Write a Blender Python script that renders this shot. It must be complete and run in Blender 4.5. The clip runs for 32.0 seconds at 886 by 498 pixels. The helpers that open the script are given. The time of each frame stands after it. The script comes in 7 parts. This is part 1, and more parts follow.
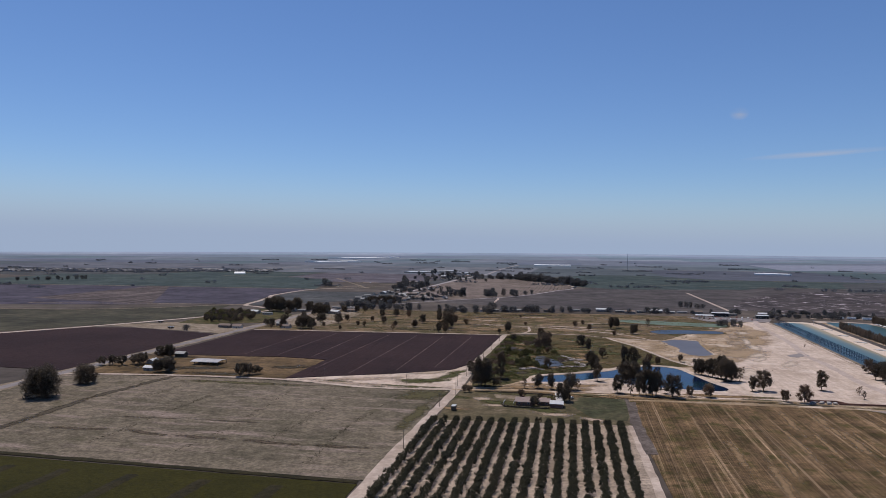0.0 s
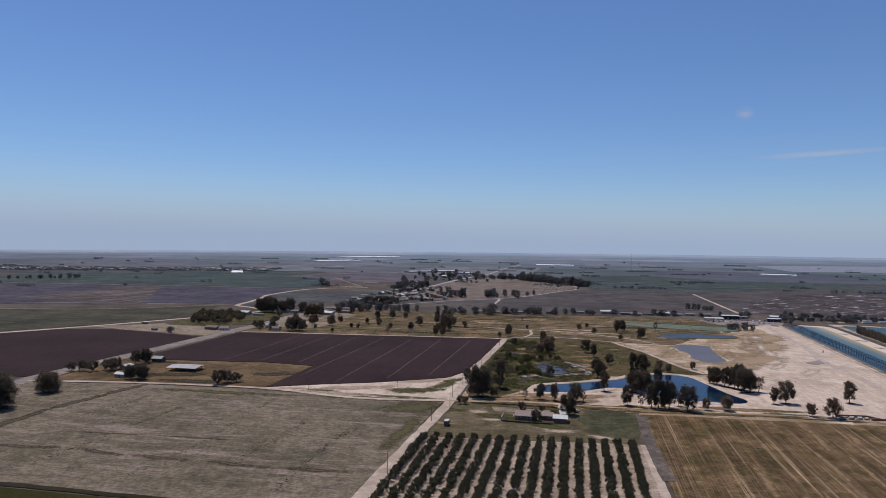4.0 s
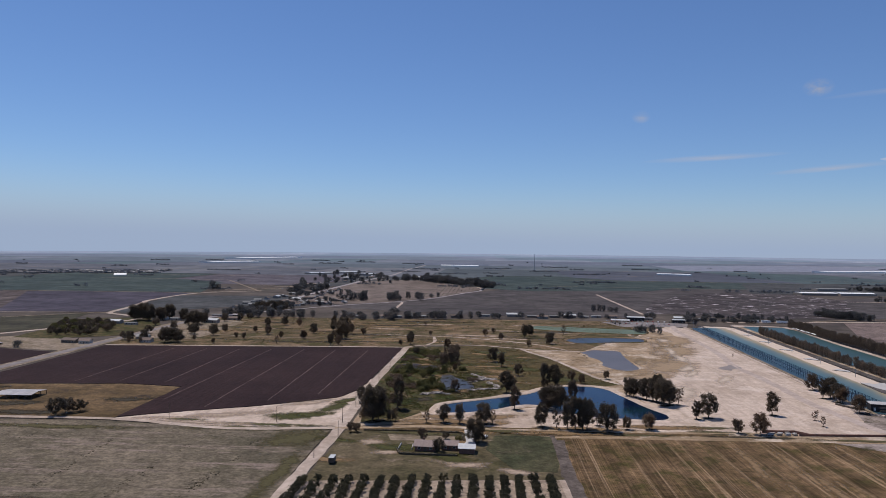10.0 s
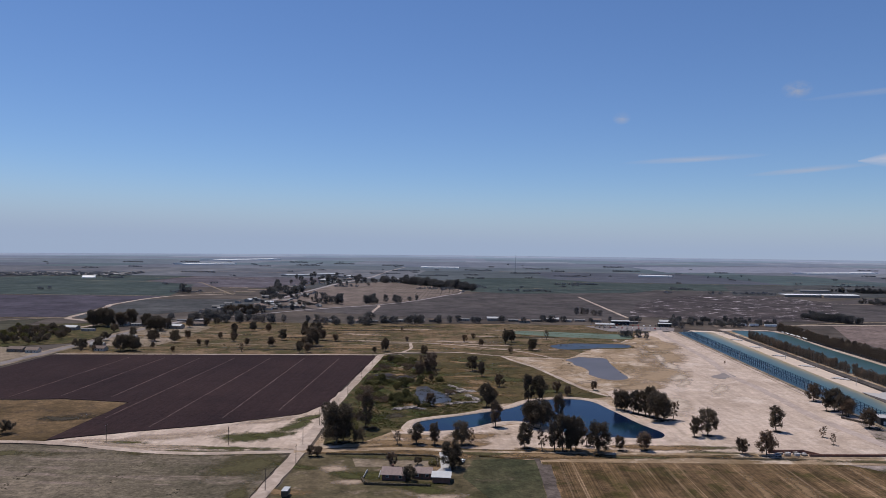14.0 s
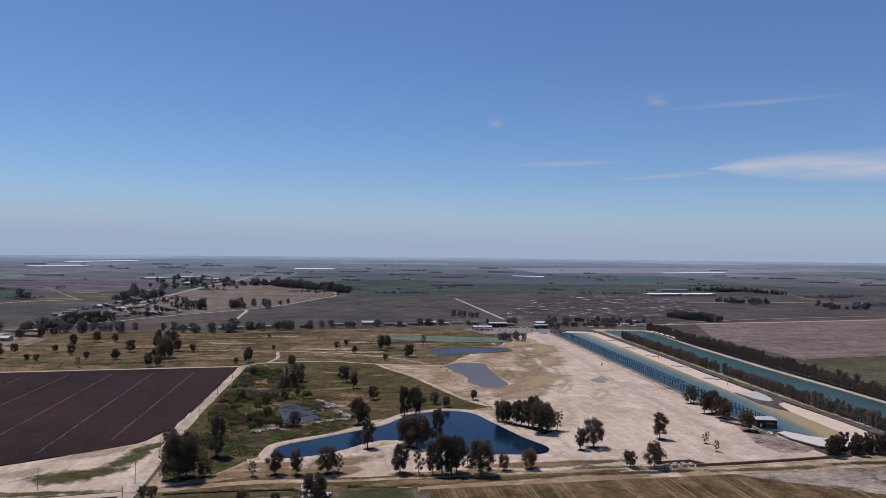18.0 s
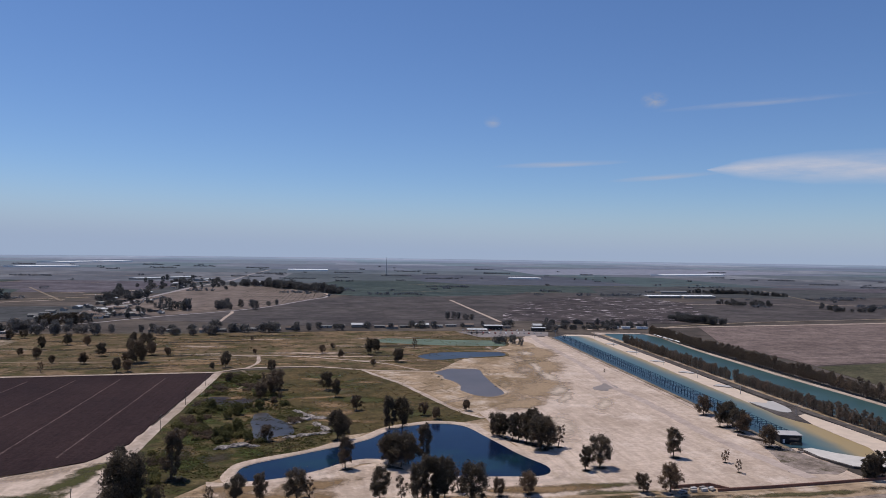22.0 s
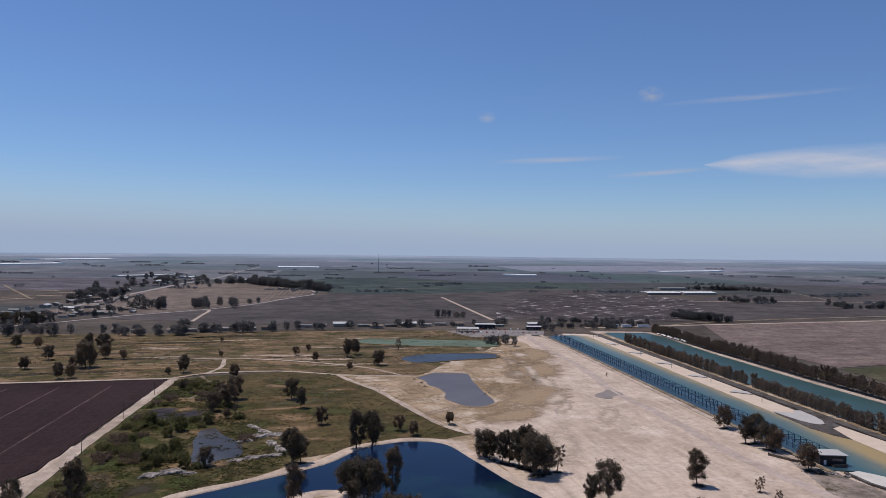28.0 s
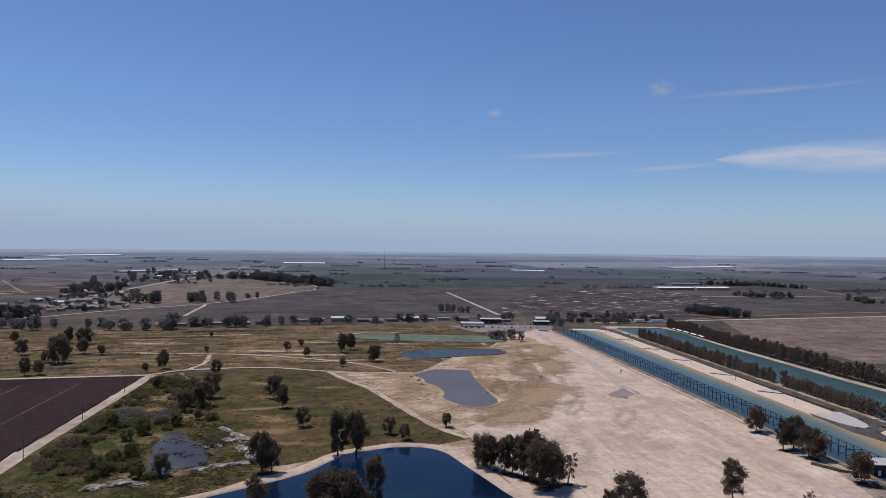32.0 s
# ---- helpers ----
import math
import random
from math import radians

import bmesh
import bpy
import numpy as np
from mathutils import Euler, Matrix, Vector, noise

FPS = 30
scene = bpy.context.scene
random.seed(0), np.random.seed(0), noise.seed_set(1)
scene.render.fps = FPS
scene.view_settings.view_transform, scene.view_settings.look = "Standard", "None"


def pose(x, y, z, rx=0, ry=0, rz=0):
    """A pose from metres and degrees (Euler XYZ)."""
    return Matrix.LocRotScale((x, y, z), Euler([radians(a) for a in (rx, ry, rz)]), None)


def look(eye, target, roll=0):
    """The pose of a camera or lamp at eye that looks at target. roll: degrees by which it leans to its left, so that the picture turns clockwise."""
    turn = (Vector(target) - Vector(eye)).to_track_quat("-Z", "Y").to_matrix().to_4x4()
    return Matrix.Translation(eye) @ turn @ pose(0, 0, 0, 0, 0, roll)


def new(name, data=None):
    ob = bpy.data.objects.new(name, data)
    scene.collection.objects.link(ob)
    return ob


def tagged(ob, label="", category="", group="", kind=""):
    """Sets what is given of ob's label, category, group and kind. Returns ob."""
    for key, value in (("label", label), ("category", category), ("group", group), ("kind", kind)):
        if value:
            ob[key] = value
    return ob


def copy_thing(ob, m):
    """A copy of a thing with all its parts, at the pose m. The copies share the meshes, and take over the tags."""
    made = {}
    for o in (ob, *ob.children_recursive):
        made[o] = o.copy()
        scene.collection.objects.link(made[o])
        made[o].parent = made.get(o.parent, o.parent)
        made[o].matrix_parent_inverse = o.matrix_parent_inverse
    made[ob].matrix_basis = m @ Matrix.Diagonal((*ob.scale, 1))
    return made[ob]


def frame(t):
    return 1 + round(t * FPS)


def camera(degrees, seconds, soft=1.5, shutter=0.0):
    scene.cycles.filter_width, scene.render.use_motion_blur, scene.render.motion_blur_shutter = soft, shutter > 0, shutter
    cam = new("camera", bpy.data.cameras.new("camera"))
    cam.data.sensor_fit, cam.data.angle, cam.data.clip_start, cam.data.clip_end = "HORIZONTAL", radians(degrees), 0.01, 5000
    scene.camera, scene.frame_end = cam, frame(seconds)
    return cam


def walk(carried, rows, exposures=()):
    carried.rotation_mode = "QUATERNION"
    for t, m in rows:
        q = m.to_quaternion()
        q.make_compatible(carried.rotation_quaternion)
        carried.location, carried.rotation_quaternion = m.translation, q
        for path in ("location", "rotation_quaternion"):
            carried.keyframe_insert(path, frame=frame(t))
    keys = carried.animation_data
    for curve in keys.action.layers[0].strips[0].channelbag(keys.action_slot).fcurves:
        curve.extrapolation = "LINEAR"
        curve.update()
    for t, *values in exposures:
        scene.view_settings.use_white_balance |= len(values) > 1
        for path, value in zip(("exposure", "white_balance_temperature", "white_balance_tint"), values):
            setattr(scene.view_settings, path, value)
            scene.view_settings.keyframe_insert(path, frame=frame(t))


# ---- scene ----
EXPO = -0.30
KELVIN, TINT = 6500, 10
SKY_POWER = 0.096
SKY_TINT = (0.855, 0.965, 1.19)     # the blue of this valley's sky
HAZE = (4.2, 5.25, 7.2)            # the pale band low in the sky
HAZE_FROM = (3.4, 8.0)
HAZE_GLOWS = (0.065, 0.115, 0.17, 0.24, 0.33, 0.42)  # air haze painted as emission on the far plain, band by band
CLOUD_POWER = 0.82
ROWS = [
    (0, (-0.00, 0.00, 103.56), 0.000, -0.203, 0.666),
    (0.5, (0.72, 5.26, 103.44), 0.036, -0.205, 0.703),
    (1, (1.44, 10.53, 103.32), 0.058, -0.217, 0.740),
    (1.5, (2.14, 15.81, 103.22), 0.074, -0.221, 0.743),
    (2, (2.84, 21.08, 103.12), 0.094, -0.224, 0.766),
    (2.5, (3.54, 26.32, 103.03), 0.111, -0.225, 0.787),
    (3, (4.25, 31.55, 102.95), 0.169, -0.221, 0.869),
    (3.5, (4.97, 36.77, 102.88), 0.186, -0.233, 0.870),
    (5.5, (7.85, 57.78, 102.75), 0.302, -0.267, 0.918),
    (6, (8.54, 63.06, 102.75), 0.352, -0.271, 0.935),
    (6.5, (9.22, 68.34, 102.79), 0.373, -0.263, 0.914),
    (7, (9.91, 73.59, 102.86), 0.411, -0.270, 0.921),
    (7.5, (10.68, 78.87, 102.94), 0.470, -0.254, 0.912),
    (8, (11.50, 84.19, 103.03), 0.507, -0.252, 0.902),
    (8.5, (12.37, 89.55, 103.14), 0.455, -0.247, 0.895),
    (8.9, (13.08, 93.89, 103.21), -3.370, -0.188, 0.881),
    (8.8, (12.90, 92.81, 103.19), -2.910, -0.203, 0.884),
    (8.7, (12.73, 91.72, 103.18), -1.790, -0.217, 0.888),
    (8.6, (12.55, 90.64, 103.16), -0.540, -0.232, 0.891),
    (9, (13.26, 94.98, 103.23), -3.701, -0.173, 0.877),
    (9.5, (14.16, 100.42, 103.29), -3.715, -0.163, 0.847),
    (9.9, (14.90, 104.77, 103.31), -6.330, -0.122, 0.854),
    (9.8, (14.72, 103.68, 103.30), -4.500, -0.132, 0.852),
    (9.7, (14.53, 102.60, 103.30), -3.700, -0.143, 0.851),
    (9.6, (14.35, 101.51, 103.29), -3.712, -0.153, 0.849),
    (10, (15.09, 105.86, 103.31), -7.501, -0.112, 0.856),
    (10.2, (15.47, 108.01, 103.30), -8.790, -0.111, 0.846),
    (10.1, (15.28, 106.94, 103.31), -8.400, -0.112, 0.851),
    (10.5, (16.05, 111.24, 103.29), -8.802, -0.110, 0.831),
    (11, (17.10, 116.58, 103.28), -8.841, -0.090, 0.857),
    (11.5, (18.24, 121.89, 103.26), -8.870, -0.070, 0.848),
    (12, (19.47, 127.14, 103.24), -8.925, -0.060, 0.848),
    (12.5, (20.80, 132.29, 103.21), -8.980, -0.016, 0.834),
    (13, (22.16, 137.35, 103.13), -9.023, 0.008, 0.830),
    (13.5, (23.51, 142.39, 103.06), -9.051, 0.015, 0.825),
    (14, (24.92, 147.47, 103.02), -9.060, 0.040, 0.823),
    (14.5, (26.38, 152.57, 103.00), -9.070, 0.061, 0.824),
    (16.5, (32.38, 172.90, 102.75), -9.175, 0.117, 0.851),
    (16.9, (33.60, 176.98, 102.71), -16.970, 0.231, 0.826),
    (16.8, (33.29, 175.96, 102.72), -14.930, 0.202, 0.832),
    (16.7, (32.99, 174.94, 102.73), -12.580, 0.174, 0.839),
    (16.6, (32.68, 173.92, 102.74), -10.460, 0.145, 0.845),
    (17, (33.90, 178.00, 102.70), -18.303, 0.259, 0.820),
    (17.2, (34.53, 180.02, 102.69), -19.030, 0.264, 0.820),
    (17.1, (34.22, 179.01, 102.70), -19.000, 0.261, 0.820),
    (17.5, (35.48, 183.06, 102.68), -19.043, 0.271, 0.819),
    (18, (37.21, 188.05, 102.66), -19.035, 0.288, 0.829),
    (18.5, (39.08, 192.97, 102.64), -19.050, 0.291, 0.858),
    (19, (41.07, 197.82, 102.62), -19.120, 0.310, 0.896),
    (19.5, (43.15, 202.63, 102.57), -19.170, 0.323, 0.913),
    (20, (45.30, 207.42, 102.43), -19.212, 0.333, 0.955),
    (20.5, (47.52, 212.19, 102.13), -19.254, 0.387, 0.962),
    (21, (49.77, 216.94, 101.57), -19.277, 0.422, 1.003),
    (21.5, (52.04, 221.67, 100.74), -19.319, 0.423, 1.020),
    (22, (54.32, 226.38, 99.73), -19.358, 0.418, 1.004),
    (22.5, (56.63, 231.04, 98.63), -19.403, 0.418, 0.981),
    (23, (58.96, 235.71, 97.54), -19.469, 0.390, 0.947),
    (23.5, (61.31, 240.38, 96.59), -19.519, 0.360, 0.922),
    (24, (63.67, 245.03, 95.86), -19.559, 0.303, 0.864),
    (24.5, (66.04, 249.68, 95.41), -19.604, 0.281, 0.883),
    (25, (68.46, 254.34, 95.19), -19.633, 0.273, 0.909),
    (25.5, (70.93, 258.99, 95.13), -19.671, 0.274, 0.889),
    (27.5, (80.93, 277.49, 95.06), -19.740, 0.236, 0.833),
    (28, (83.41, 282.14, 94.84), -19.737, 0.239, 0.872),
    (28.5, (85.89, 286.82, 94.34), -19.730, 0.226, 0.927),
    (29, (88.41, 291.53, 93.54), -19.758, 0.195, 0.878),
    (29.5, (90.94, 296.24, 92.52), -19.760, 0.152, 0.866),
    (30, (93.49, 300.97, 91.37), -19.763, 0.127, 0.834),
    (30.5, (96.04, 305.71, 90.17), -19.780, 0.107, 0.842),
    (31, (98.59, 310.47, 89.06), -19.789, 0.068, 0.819),
    (31.5, (101.12, 315.26, 88.06), -19.802, 0.041, 0.825),
    (31.9, (103.14, 319.11, 87.32), -19.810, 0.031, 0.829),
    (32, (103.64, 320.07, 87.14), -19.053, 0.029, 0.830),
]


def aim(eye, yaw, pitch, roll):
    """The pose at eye, by yaw to the left of +y, pitch up and roll, in degrees."""
    return Matrix.Translation(eye) @ (Matrix.Rotation(radians(yaw), 4, "Z") @ Matrix.Rotation(radians(90 + pitch), 4, "X") @ Matrix.Rotation(radians(roll), 4, "Z"))


cam = camera(64.41, 32.0, soft=0.8)
walk(cam, [(t, aim(eye, yaw, pitch, roll)) for t, eye, yaw, pitch, roll in ROWS], exposures=[(0, EXPO, KELVIN, TINT), (32, EXPO, KELVIN, TINT)])

# ---- world, sun ----
SUN_AZ = Vector((-0.55, 0.84))          # where the sun stands, seen on the plan
SUN_EL = radians(68)
world = bpy.data.worlds.new("sky")
scene.world = world
world.use_nodes = True
wn = world.node_tree
sky = wn.nodes.new("ShaderNodeTexSky")
sky.sky_type = 'NISHITA'
sky.sun_disc = False
sky.sun_elevation = SUN_EL
sky.sun_rotation = math.atan2(SUN_AZ.x, SUN_AZ.y)
sky.altitude = 70
sky.air_density = 1.0
sky.dust_density = 0.0
sky.ozone_density = 5.0
tint = wn.nodes.new("ShaderNodeMix")
tint.data_type, tint.blend_type = 'RGBA', 'MULTIPLY'
tint.inputs["Factor"].default_value = 1.0
tint.inputs["B"].default_value = (*SKY_TINT, 1)
wn.links.new(sky.outputs[0], tint.inputs["A"])
split = wn.nodes.new("ShaderNodeSeparateColor")
wn.links.new(sky.outputs[0], split.inputs[0])
part_of = wn.nodes.new("ShaderNodeMapRange")      # the pale lavender haze low in the sky
part_of.interpolation_type = 'SMOOTHSTEP'
part_of.inputs["From Min"].default_value, part_of.inputs["From Max"].default_value = HAZE_FROM
wn.links.new(split.outputs["Red"], part_of.inputs["Value"])
haze = wn.nodes.new("ShaderNodeMix")
haze.data_type = 'RGBA'
haze.inputs["B"].default_value = (*HAZE, 1)
wn.links.new(part_of.outputs["Result"], haze.inputs["Factor"])
wn.links.new(tint.outputs["Result"], haze.inputs["A"])
wn.links.new(haze.outputs["Result"], wn.nodes["Background"].inputs[0])
wn.nodes["Background"].inputs[1].default_value = SKY_POWER
sun_data = bpy.data.lights.new("sun", 'SUN')
sun_data.energy = 4.1
sun_data.angle = radians(0.5)
sun_data.color = (1.0, 0.93, 0.84)
sun = new("sun", sun_data)
s = Vector((SUN_AZ.x, SUN_AZ.y, 0)).normalized() * math.cos(SUN_EL) + Vector((0, 0, math.sin(SUN_EL)))
sun.matrix_world = look(s * 300, (0, 0, 0))


# ---- materials ----
def material(name, rough=0.9, metal=0.0, spec=0.3):
    m = bpy.data.materials.new(name)
    m.use_nodes = True
    b = m.node_tree.nodes["Principled BSDF"]
    b.inputs["Roughness"].default_value = rough
    b.inputs["Metallic"].default_value = metal
    b.inputs["Specular IOR Level"].default_value = spec
    return m, m.node_tree.nodes, m.node_tree.links, b


def noise_at(n, l, co, scale, detail=4.0, rough=0.6, stretch=(1, 1, 1), turn=0.0):
    if turn:
        tr = n.new("ShaderNodeMapping")
        tr.inputs["Rotation"].default_value = (0, 0, turn)
        l.new(co, tr.inputs[0])
        co = tr.outputs[0]
    mp = n.new("ShaderNodeMapping")
    mp.inputs["Scale"].default_value = stretch
    l.new(co, mp.inputs[0])
    t = n.new("ShaderNodeTexNoise")
    t.inputs["Scale"].default_value = scale
    t.inputs["Detail"].default_value = detail
    t.inputs["Roughness"].default_value = rough
    l.new(mp.outputs[0], t.inputs["Vector"])
    return t.outputs["Fac"]


def ramp(n, l, fac, *stops):
    r = n.new("ShaderNodeValToRGB")
    e = r.color_ramp.elements
    while len(e) < len(stops):
        e.new(0.5)
    for el, (p, c) in zip(e, stops):
        el.position = p
        el.color = (*c, 1) if len(c) == 3 else c
    l.new(fac, r.inputs[0])
    return r.outputs[0]


def mix(n, l, a, b, fac, mode='MIX'):
    m = n.new("ShaderNodeMix")
    m.data_type = 'RGBA'
    m.blend_type = mode
    for sock, v in ((m.inputs["Factor"], fac), (m.inputs["A"], a), (m.inputs["B"], b)):
        if isinstance(v, (int, float)):
            sock.default_value = v
        elif isinstance(v, tuple):
            sock.default_value = (*v, 1)
        else:
            l.new(v, sock)
    return m.outputs["Result"]


def bump(n, l, b, height, strength=0.5, dist=0.2):
    u = n.new("ShaderNodeBump")
    u.inputs["Strength"].default_value = strength
    u.inputs["Distance"].default_value = dist
    l.new(height, u.inputs["Height"])
    l.new(u.outputs[0], b.inputs["Normal"])


GRID_TURN = radians(10.8)     # how far roads and fields are turned off the plan's y axis


def warm(c):
    return (c[0] * 0.866, c[1] * 0.812, c[2] * 0.84)


def soil(name, dark, light, big=0.012, small=0.25, patch=None, patch_at=0.6, rows=None, streak=None, rough=0.95, rough_mix=0.35, grain=0.36, glow=None, comb=None):
    """Earth or grass: two colours mixed at three scales, patches of a third one, furrows (period, depth) along the grid, long streaks."""
    m, n, l, b = material(name, rough, 0, 0.1)
    dark, light = (tuple(v * 0.85 for v in dark), tuple(v * 0.85 for v in light)) if glow else (warm(dark), warm(light))
    co = n.new("ShaderNodeTexCoord").outputs["Object"]
    f1 = noise_at(n, l, co, big, 8, 0.66)
    f2 = noise_at(n, l, co, small, 6, 0.72)
    f5 = noise_at(n, l, co, small * 0.28, 7, 0.7)
    c = ramp(n, l, f1, (0.36, dark), (0.62, light))
    mid = ramp(n, l, f5, (0.34, (1 - rough_mix,) * 3), (0.5, (1.0,) * 3), (0.66, (1 + rough_mix,) * 3))
    c = mix(n, l, c, mid, 1.0, 'MULTIPLY')
    fine = ramp(n, l, f2, (0.3, (1 - grain,) * 3), (0.7, (1 + grain,) * 3))
    c = mix(n, l, c, fine, 1.0, 'MULTIPLY')
    if patch:
        f3 = noise_at(n, l, co, big * 2.3, 9, 0.72)
        k = ramp(n, l, f3, (patch_at - 0.06, (0, 0, 0)), (patch_at + 0.06, (1, 1, 1)))
        c = mix(n, l, c, mix(n, l, warm(patch), fine, 1.0, 'MULTIPLY'), k)
    if streak:
        col, across, along, at = streak
        f4 = noise_at(n, l, co, 1.0, 6, 0.66, (across, along, 1), GRID_TURN)
        k = ramp(n, l, f4, (at - 0.05, (0, 0, 0)), (at + 0.07, (1, 1, 1)))
        c = mix(n, l, c, mix(n, l, warm(col), fine, 1.0, 'MULTIPLY'), k)
    if comb:
        across, along, depth = comb
        f6 = noise_at(n, l, co, 1.0, 5, 0.65, (across, along, 1), GRID_TURN)
        c = mix(n, l, c, ramp(n, l, f6, (0.34, (1 - depth,) * 3), (0.66, (1 + depth,) * 3)), 1.0, 'MULTIPLY')
    if rows:
        period, depth = rows
        mp = n.new("ShaderNodeMapping")
        mp.inputs["Rotation"].default_value = (0, 0, GRID_TURN)
        l.new(co, mp.inputs[0])
        w = n.new("ShaderNodeTexWave")
        w.inputs["Scale"].default_value = 0.314159 / period
        w.inputs["Distortion"].default_value = 1.6
        w.inputs["Detail"].default_value = 3
        w.inputs["Detail Scale"].default_value = 2
        l.new(mp.outputs[0], w.inputs[0])
        k = ramp(n, l, w.outputs["Fac"], (0.2, (1 - depth,) * 3), (0.8, (1 + depth,) * 3))
        c = mix(n, l, c, k, 1.0, 'MULTIPLY')
    l.new(c, b.inputs["Base Color"])
    # haze of the air, painted in as faint blue emission
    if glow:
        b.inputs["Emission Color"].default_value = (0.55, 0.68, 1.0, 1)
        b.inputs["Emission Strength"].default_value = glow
    bump(n, l, b, f2, 0.5, 0.5)
    return m


def plain(name, col, rough=0.8, vary=0.18, scale=1.5, metal=0.0, spec=0.3, per_object=0.0):
    """Paint, metal, timber or plaster with a little mottling."""
    m, n, l, b = material(name, rough, metal, spec)
    co = n.new("ShaderNodeTexCoord").outputs["Object"]
    f = noise_at(n, l, co, scale, 5, 0.65)
    k = ramp(n, l, f, (0.3, (1 - vary,) * 3), (0.7, (1 + vary,) * 3))
    c = mix(n, l, col, k, 1.0, 'MULTIPLY')
    if per_object:
        r = n.new("ShaderNodeObjectInfo").outputs["Random"]
        k = ramp(n, l, r, (0.0, (1 - per_object,) * 3), (1.0, (1 + per_object,) * 3))
        c = mix(n, l, c, k, 1.0, 'MULTIPLY')
    l.new(c, b.inputs["Base Color"])
    bump(n, l, b, f, 0.2, 0.05)
    return m


def leaves(name, dark, light):
    m, n, l, b = material(name, 0.75, 0, 0.15)
    g = n.new("ShaderNodeNewGeometry")
    c = ramp(n, l, g.outputs["Random Per Island"], (0.0, dark), (1.0, light))
    r = n.new("ShaderNodeObjectInfo").outputs["Random"]
    k = ramp(n, l, r, (0.0, (0.78, 0.76, 0.74)), (0.5, (1.0, 1.0, 1.0)), (1.0, (1.3, 1.2, 1.12)))
    c = mix(n, l, c, k, 1.0, 'MULTIPLY')
    l.new(c, b.inputs["Base Color"])
    t = n.new("ShaderNodeBsdfTranslucent")
    l.new(c, t.inputs[0])
    sh = n.new("ShaderNodeMixShader")
    sh.inputs[0].default_value = 0.45
    l.new(b.outputs[0], sh.inputs[1])
    l.new(t.outputs[0], sh.inputs[2])
    l.new(sh.outputs[0], n["Material Output"].inputs[0])
    return m


def water(name, col, rough=0.06, ripple=0.5, edge=None, spec=0.5):
    m, n, l, b = material(name, rough, 0, spec)
    co = n.new("ShaderNodeTexCoord").outputs["Object"]
    f = noise_at(n, l, co, 0.03, 3, 0.5)
    c = ramp(n, l, f, (0.3, tuple(v * 0.72 for v in col)), (0.7, tuple(v * 0.98 for v in col)))
    if edge:
        c = mix(n, l, c, edge, ramp(n, l, noise_at(n, l, co, 0.02, 5, 0.6), (0.5, (0, 0, 0)), (0.72, (1, 1, 1))))
    l.new(c, b.inputs["Base Color"])
    w = noise_at(n, l, co, ripple, 4, 0.6)
    bump(n, l, b, w, 0.25, 0.08)
    b.inputs["IOR"].default_value = 1.33
    return m


M_GROUND = soil("open_land", (0.066, 0.058, 0.050), (0.118, 0.100, 0.080), 0.003, 0.03, (0.075, 0.076, 0.052), 0.62)
M_GREY = soil("dry_pasture", (0.106, 0.094, 0.062), (0.196, 0.166, 0.118), 0.012, 0.5, (0.092, 0.084, 0.050), 0.62, streak=((0.250, 0.204, 0.162), 0.022, 0.12, 0.58), grain=0.5, comb=(0.06, 0.6, 0.12))
M_GREEN = soil("alfalfa", (0.027, 0.026, 0.004), (0.040, 0.037, 0.006), 0.02, 0.6, rough_mix=0.12)
M_GREEN_BAND = soil("alfalfa_check", (0.024, 0.022, 0.010), (0.036, 0.031, 0.014), 0.05, 0.6, rough_mix=0.2)
M_DARK = soil("ploughed_earth", (0.0272, 0.0158, 0.0160), (0.0405, 0.0238, 0.0226), 0.010, 0.5, rows=(3.2, 0.035), rough_mix=0.16, comb=(0.5, 0.012, 0.16))
M_BROWN = soil("stubble_field", (0.080, 0.055, 0.024), (0.180, 0.120, 0.064), 0.03, 0.6, (0.070, 0.058, 0.020), 0.55, rows=(15.0, 0.16), streak=((0.285, 0.206, 0.124), 0.5, 0.006, 0.60), comb=(1.7, 0.012, 0.40))
M_YELLOW = soil("dry_weeds", (0.085, 0.060, 0.028), (0.185, 0.128, 0.066), 0.03, 0.5, (0.055, 0.042, 0.03), 0.60)
M_SAND = soil("pale_sand", (0.452, 0.370, 0.284), (0.585, 0.490, 0.390), 0.014, 0.4, (0.655, 0.562, 0.458), 0.58, streak=((0.47, 0.39, 0.29), 0.16, 0.014, 0.62), rough_mix=0.12, grain=0.16, comb=(0.35, 0.03, 0.10))
M_SANDTAN = soil("sandy_scrub", (0.225, 0.165, 0.092), (0.42, 0.325, 0.215), 0.018, 0.3, (0.57, 0.485, 0.375), 0.57, rough_mix=0.22, grain=0.2)
M_GOLF = soil("dry_grass", (0.092, 0.072, 0.037), (0.222, 0.157, 0.090), 0.016, 0.35, (0.072, 0.065, 0.024), 0.53, streak=((0.34, 0.255, 0.165), 0.022, 0.12, 0.64), comb=(0.03, 0.35, 0.3))
M_FAIRWAY = soil("old_fairway", (0.058, 0.054, 0.020), (0.115, 0.086, 0.038), 0.026, 0.4, (0.145, 0.098, 0.052), 0.60, grain=0.45)
M_MARSH = soil("marsh_grass", (0.052, 0.050, 0.018), (0.130, 0.102, 0.050), 0.03, 0.4, (0.050, 0.056, 0.016), 0.54, rough_mix=0.5, grain=0.5)
M_YARD = soil("yard_grass", (0.066, 0.062, 0.028), (0.145, 0.118, 0.070), 0.03, 0.5, (0.30, 0.24, 0.175), 0.63)
M_LAWN = soil("dull_lawn", (0.050, 0.056, 0.028), (0.085, 0.082, 0.044), 0.03, 0.5, (0.15, 0.125, 0.085), 0.64, comb=(0.12, 0.02, 0.2))
